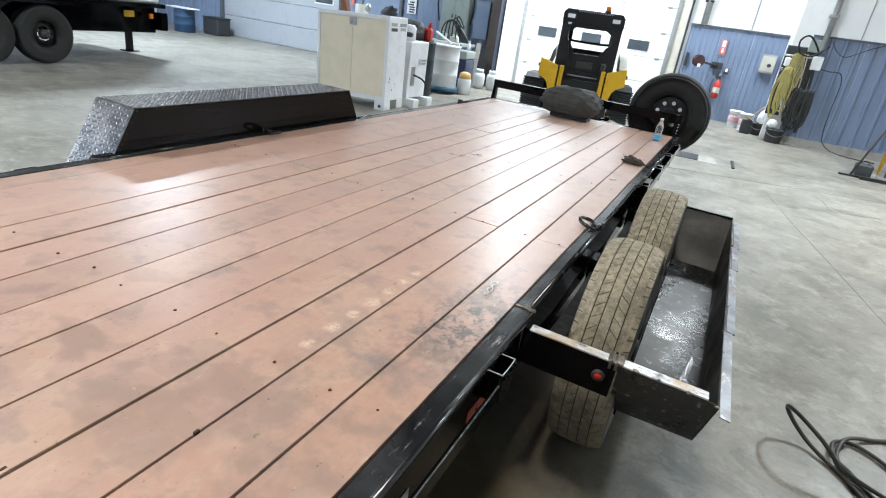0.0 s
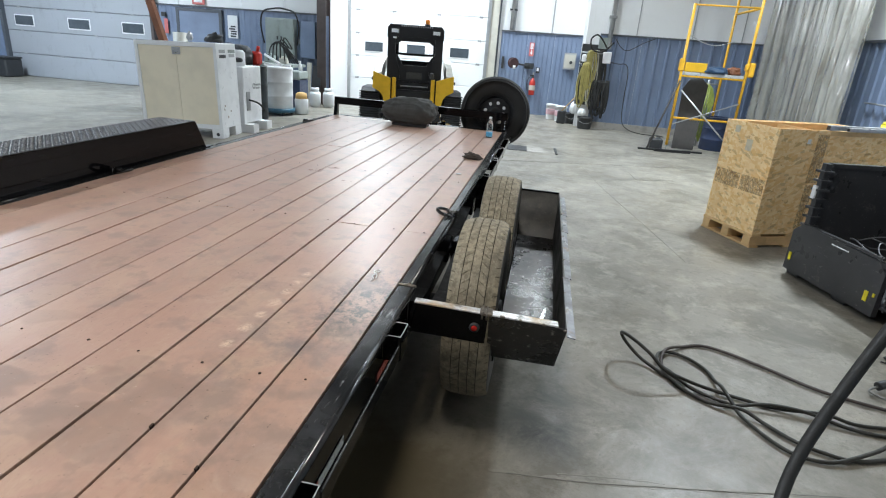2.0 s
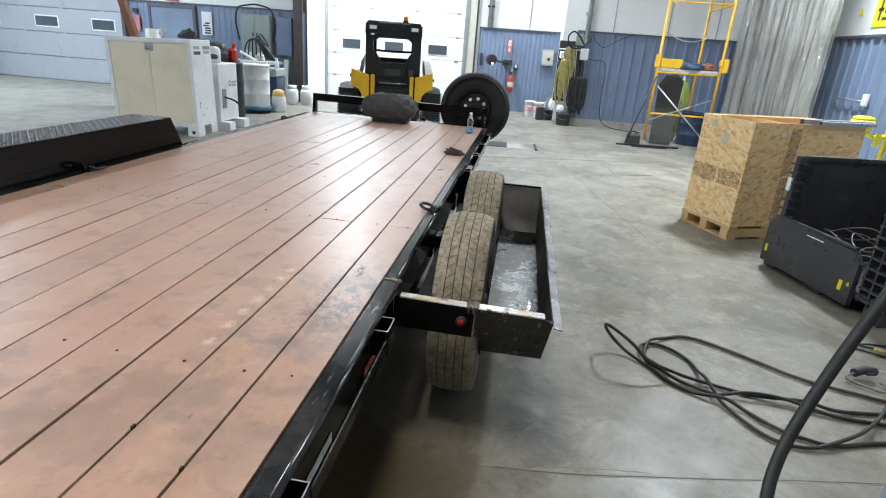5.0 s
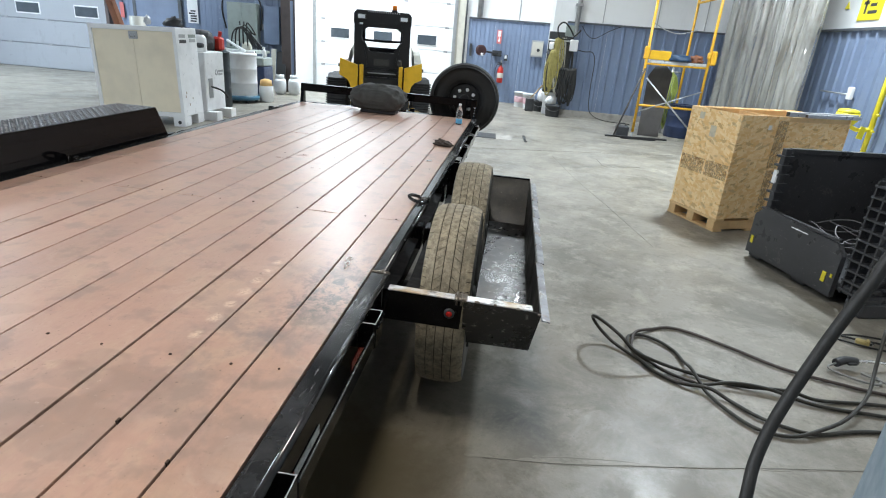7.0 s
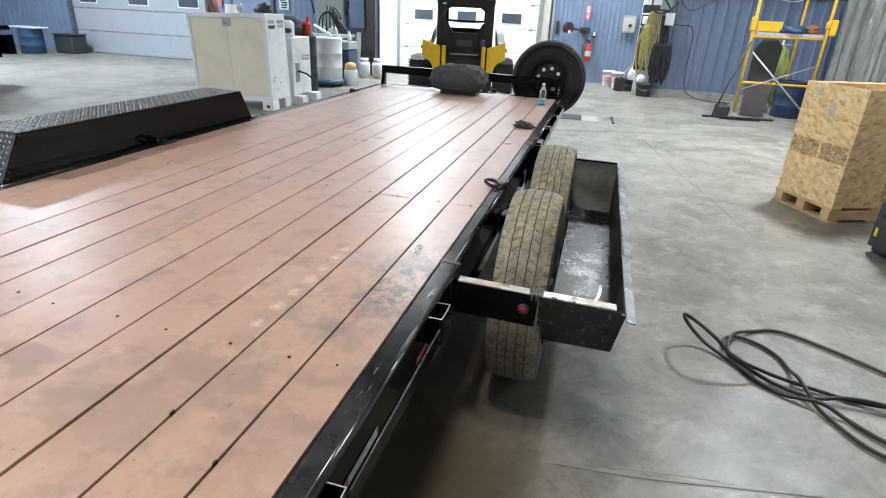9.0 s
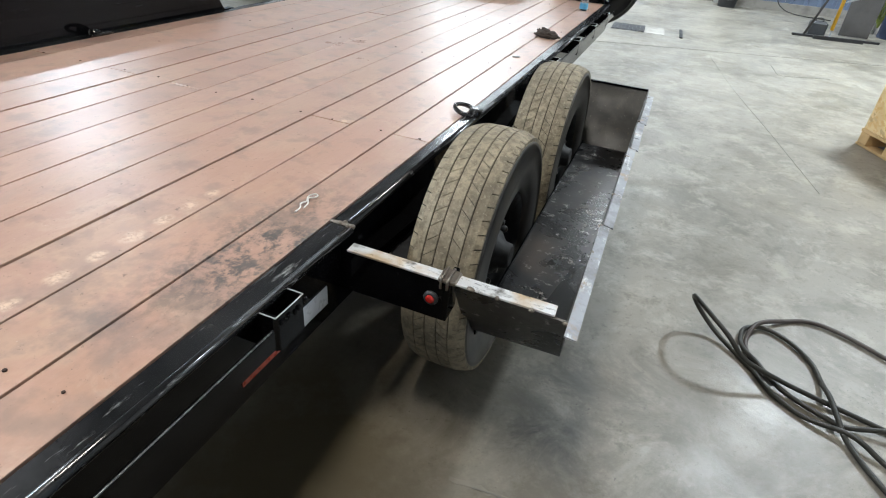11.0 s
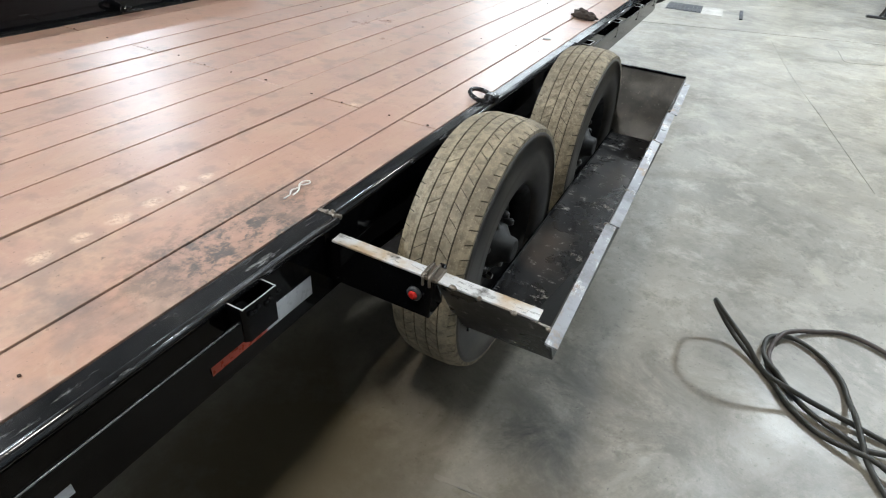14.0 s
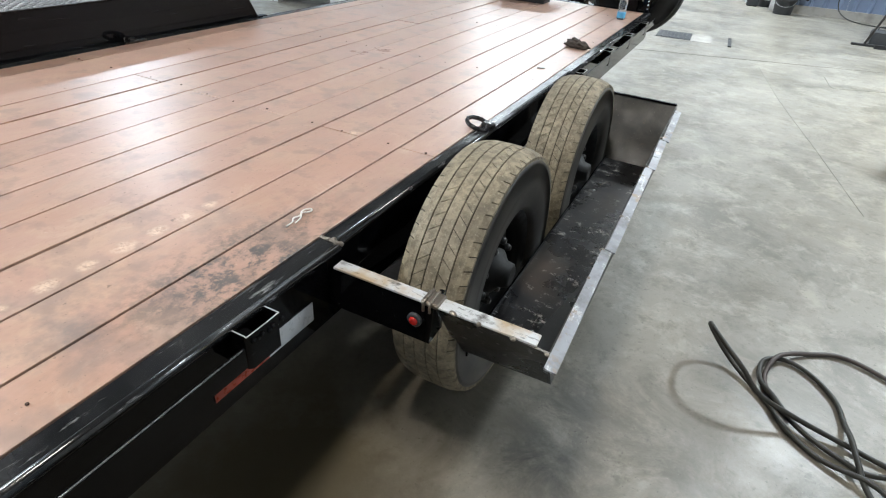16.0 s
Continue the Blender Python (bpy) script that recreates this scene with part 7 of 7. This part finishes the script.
part("spray_head", B((-0.04, 0.02, -0.012, 0.012, 0.17, 0.21), bevel=0.004), WHITEPLASTIC_M, spb)
bw = thing("leaning_planks", "grey planks leaning against the wall by the column", "plank", (-5.35, 11.1, 0))
part("plank", B((-0.05, 0.06, 0, 0.03, 0.0, 0.95)), CREAM_M, bw, m=pose(0, 0, 0.004, -10, 0, 0))
part("plank", B((0.08, 0.3, 0, 0.03, 0.0, 0.9)), DARKPLASTIC_M, bw, m=pose(0, 0, 0.004, -12, 0, 0))

# electrical panels, conduits and notices on the back wall
ep = thing("electrical_panel", "grey-green electrical panel with two doors", "electrical panel", (-6.11, YB - 0.2, 1.0))
part("cabinet_box", B((-0.36, 0.36, 0.0, 0.18, 0, 0.88), bevel=0.008), GREYPANEL_M, ep)
for x0, x1 in ((-0.34, -0.005), (0.005, 0.34)):
    dr = part("panel_door", B((x0, x1, -0.012, 0.0, 0.03, 0.85), bevel=0.003), GREYPANEL_M, ep)
    part("panel_latch", B((x1 - 0.06 if x0 < 0 else x0 + 0.03, x1 - 0.03 if x0 < 0 else x0 + 0.06, -0.022, -0.012, 0.4, 0.48)), DARKPLASTIC_M, dr)
for s in (-1, 1):
    part("conduit_loop", S([(s * 0.42, 0.05, 0.3), (s * 0.48, 0.02, 0.7), (s * 0.4, 0.0, 1.0), (s * 0.15, 0.02, 1.08), (0, 0.06, 1.1)], 0.018, 8, 6), CABLE_M, ep)
e2 = thing("breaker_box", "blue painted breaker box on the wall", "electrical panel", (-5.42, YB - 0.16, 1.03))
part("cabinet_box", B((-0.19, 0.19, 0.0, 0.14, 0, 0.82), bevel=0.006), BLUE_M, e2)
part("switch", B((-0.24, -0.19, 0.02, 0.1, 0.3, 0.42), bevel=0.006), STEELGREY_M, e2)
po = thing("notice_poster", "white notice with dark print on the blue wall", "poster", (-7.4, YB - 0.05, 1.35))
part("sheet_paper", B((-0.13, 0.13, 0, 0.004, 0, 0.52)), PAPER_M, po)
rp = random.Random(5)
for i in range(5):
    part("print_block", B((-0.10 + rp.uniform(0, 0.05), 0.02 + rp.uniform(0, 0.08), -0.002, -0.0005, 0.03 + i * 0.055, 0.065 + i * 0.055)), INK_M, po)
xs = thing("exit_sign", "red and white exit sign above the man door", "sign", (-8.28, YB - 0.06, 2.06))
part("sign_board", B((-0.16, 0.16, 0, 0.03, 0, 0.16), bevel=0.004), PINKSIGN_M, xs)
part("letter_bar", B((-0.11, 0.11, -0.002, -0.0005, 0.05, 0.11)), PAPER_M, xs)
e3 = thing("extinguisher_sign", "faded red fire sign beside the man door", "sign", (-9.2, YB - 0.05, 1.35))
part("sign_board", B((-0.05, 0.05, 0, 0.006, 0, 0.34)), PINKSIGN_M, e3)
e4 = thing("hanging_extinguisher_tag", "small dark alarm box on the blue wall", "alarm", (-9.25, YB - 0.07, 1.74))
part("alarm_box", B((-0.06, 0.06, 0, 0.04, 0, 0.1), bevel=0.006), DARKPLASTIC_M, e4)
rb_ = thing("rusty_boom", "rusty red steel boom leaning over the cabinet", "steel beam", (-6.55, 8.2, 0))
part("beam", B((-0.06, 0.06, -0.06, 0.06, 0.0, 3.2), bevel=0.008), RUST_M, rb_, m=pose(0, 0, 0.0, 0, -17, 0))
part("beam_foot", C(((-0.02, 0, 0.0), (-0.02, 0, 1.42), 0.13)), CREAM_M, rb_)
lumpy("dark_tool", "dark metal tool lying on top of the cabinet", "tool", (-4.62, 6.2, 1.33), (0.12, 0.09, 0.09), DARKPLASTIC_M, 11, 0.5, 0.4, 0, 3, 5)
lumpy("grease_gun", "small grey tool head on the cabinet top", "tool", (-4.95, 6.1, 1.33), (0.045, 0.04, 0.07), STEELGREY_M, 12, 0.3, 0.8, 0, 3, 5)
lumpy("black_tarp", "dark blue tarp over the bench behind the cabinet", "tarp", (-6.0, 8.9, 0.0), (0.5, 0.4, 0.68), NAVY_M, 13, 0.12, 0.9, 0, 4, 2)

# ---------------------------------------------------------------- the other trailer at the far side
OT = thing("cargo_trailer", "white-bodied cargo trailer on a black steel chassis", "trailer", (-8.5, 0, 0), 6)
TW = tyre_meshes(0.24, 0.41, SPARE_M, SPARE_M, base=SPARE_M)
for y in (2.68, 3.53):
    wheel(OT, pose(0.0, y, 0.41, 0, 90, 0), TW, label="black trailer wheel with dark rim")
    wheel(OT, pose(-2.0, y, 0.41, 0, -90, 0), TW, label="black trailer wheel with dark rim")
part("chassis_rail", B((-0.22, -0.14, -2.0, 5.7, 0.45, 0.88), bevel=0.006), BLACK_M, OT)
part("chassis_rail", B((-1.9, -1.82, -2.0, 5.7, 0.45, 0.88), bevel=0.006), BLACK_M, OT)
part("deck_edge", B((-2.15, 0.12, -2.0, 5.7, 0.882, 0.95), bevel=0.006), BLACK_M, OT)
part("mudguard", B((-0.12, 0.14, 2.2, 4.1, 0.83, 0.88), bevel=0.01), BLACK_M, OT)
part("body", B((-2.12, 0.1, -2.0, 5.6, 0.952, 2.9), bevel=0.03), CABWHITE_M, OT)
part("side_window", B((0.1, 0.112, 3.4, 4.8, 1.36, 1.75), bevel=0.004), PANE_M, OT)
part("side_vent", B((0.1, 0.114, 5.2, 5.36, 1.2, 1.36), bevel=0.004), DARKPLASTIC_M, OT)
part("front_crossbar", B((-2.0, 0.0, 5.71, 5.85, 0.5, 0.8), bevel=0.006), BLACK_M, OT)
part("amber_light", B((-0.02, 0.02, 5.45, 5.52, 0.70, 0.78), bevel=0.006), ORANGE_M, OT)
part("hazard_plate", B((-0.13, -0.125, 5.05, 5.25, 0.70, 0.8)), YELLOW_M, OT)
part("landing_leg", B((-1.12, -1.02, 5.86, 5.96, 0.02, 0.9), bevel=0.006), BLACK_M, OT)
part("landing_foot", B((-1.19, -0.95, 5.79, 6.03, 0.0, 0.02), bevel=0.003), BLACK_M, OT)

# items along the far-left wall
drum("blue_barrel", "bright blue plastic barrel by the far wall", (-14.1, 10.2), 0.28, 0.62, BLUEPLASTIC_M)
fs = thing("folding_stool", "pale folding stool beside the blue barrel", "stool", (-15.4, 9.6, 0))
part("stool_top", B((-0.2, 0.2, -0.15, 0.15, 0.46, 0.49)), CABWHITE_M, fs)
for x in (-0.18, 0.15):
    for y in (-0.13, 0.1):
        part("leg", B((x, x + 0.03, y, y + 0.03, 0, 0.459)), CABWHITE_M, fs)
wt = thing("white_shelf", "white board resting on the barrel", "board", (-14.1, 10.2, 0.622))
part("shelf_board", B((-0.5, 0.4, -0.2, 0.2, 0, 0.03)), CABWHITE_M, wt)
gb = thing("grey_bin", "dark grey bin against the far wall", "bin", (-13.6, 10.9, 0))
part("bin_body", B((-0.3, 0.3, -0.25, 0.25, 0, 0.45), bevel=0.03), DARKPLASTIC_M, gb)
part("bin_lid", B((-0.31, 0.31, -0.26, 0.26, 0.451, 0.49), bevel=0.01), DARKPLASTIC_M, gb)
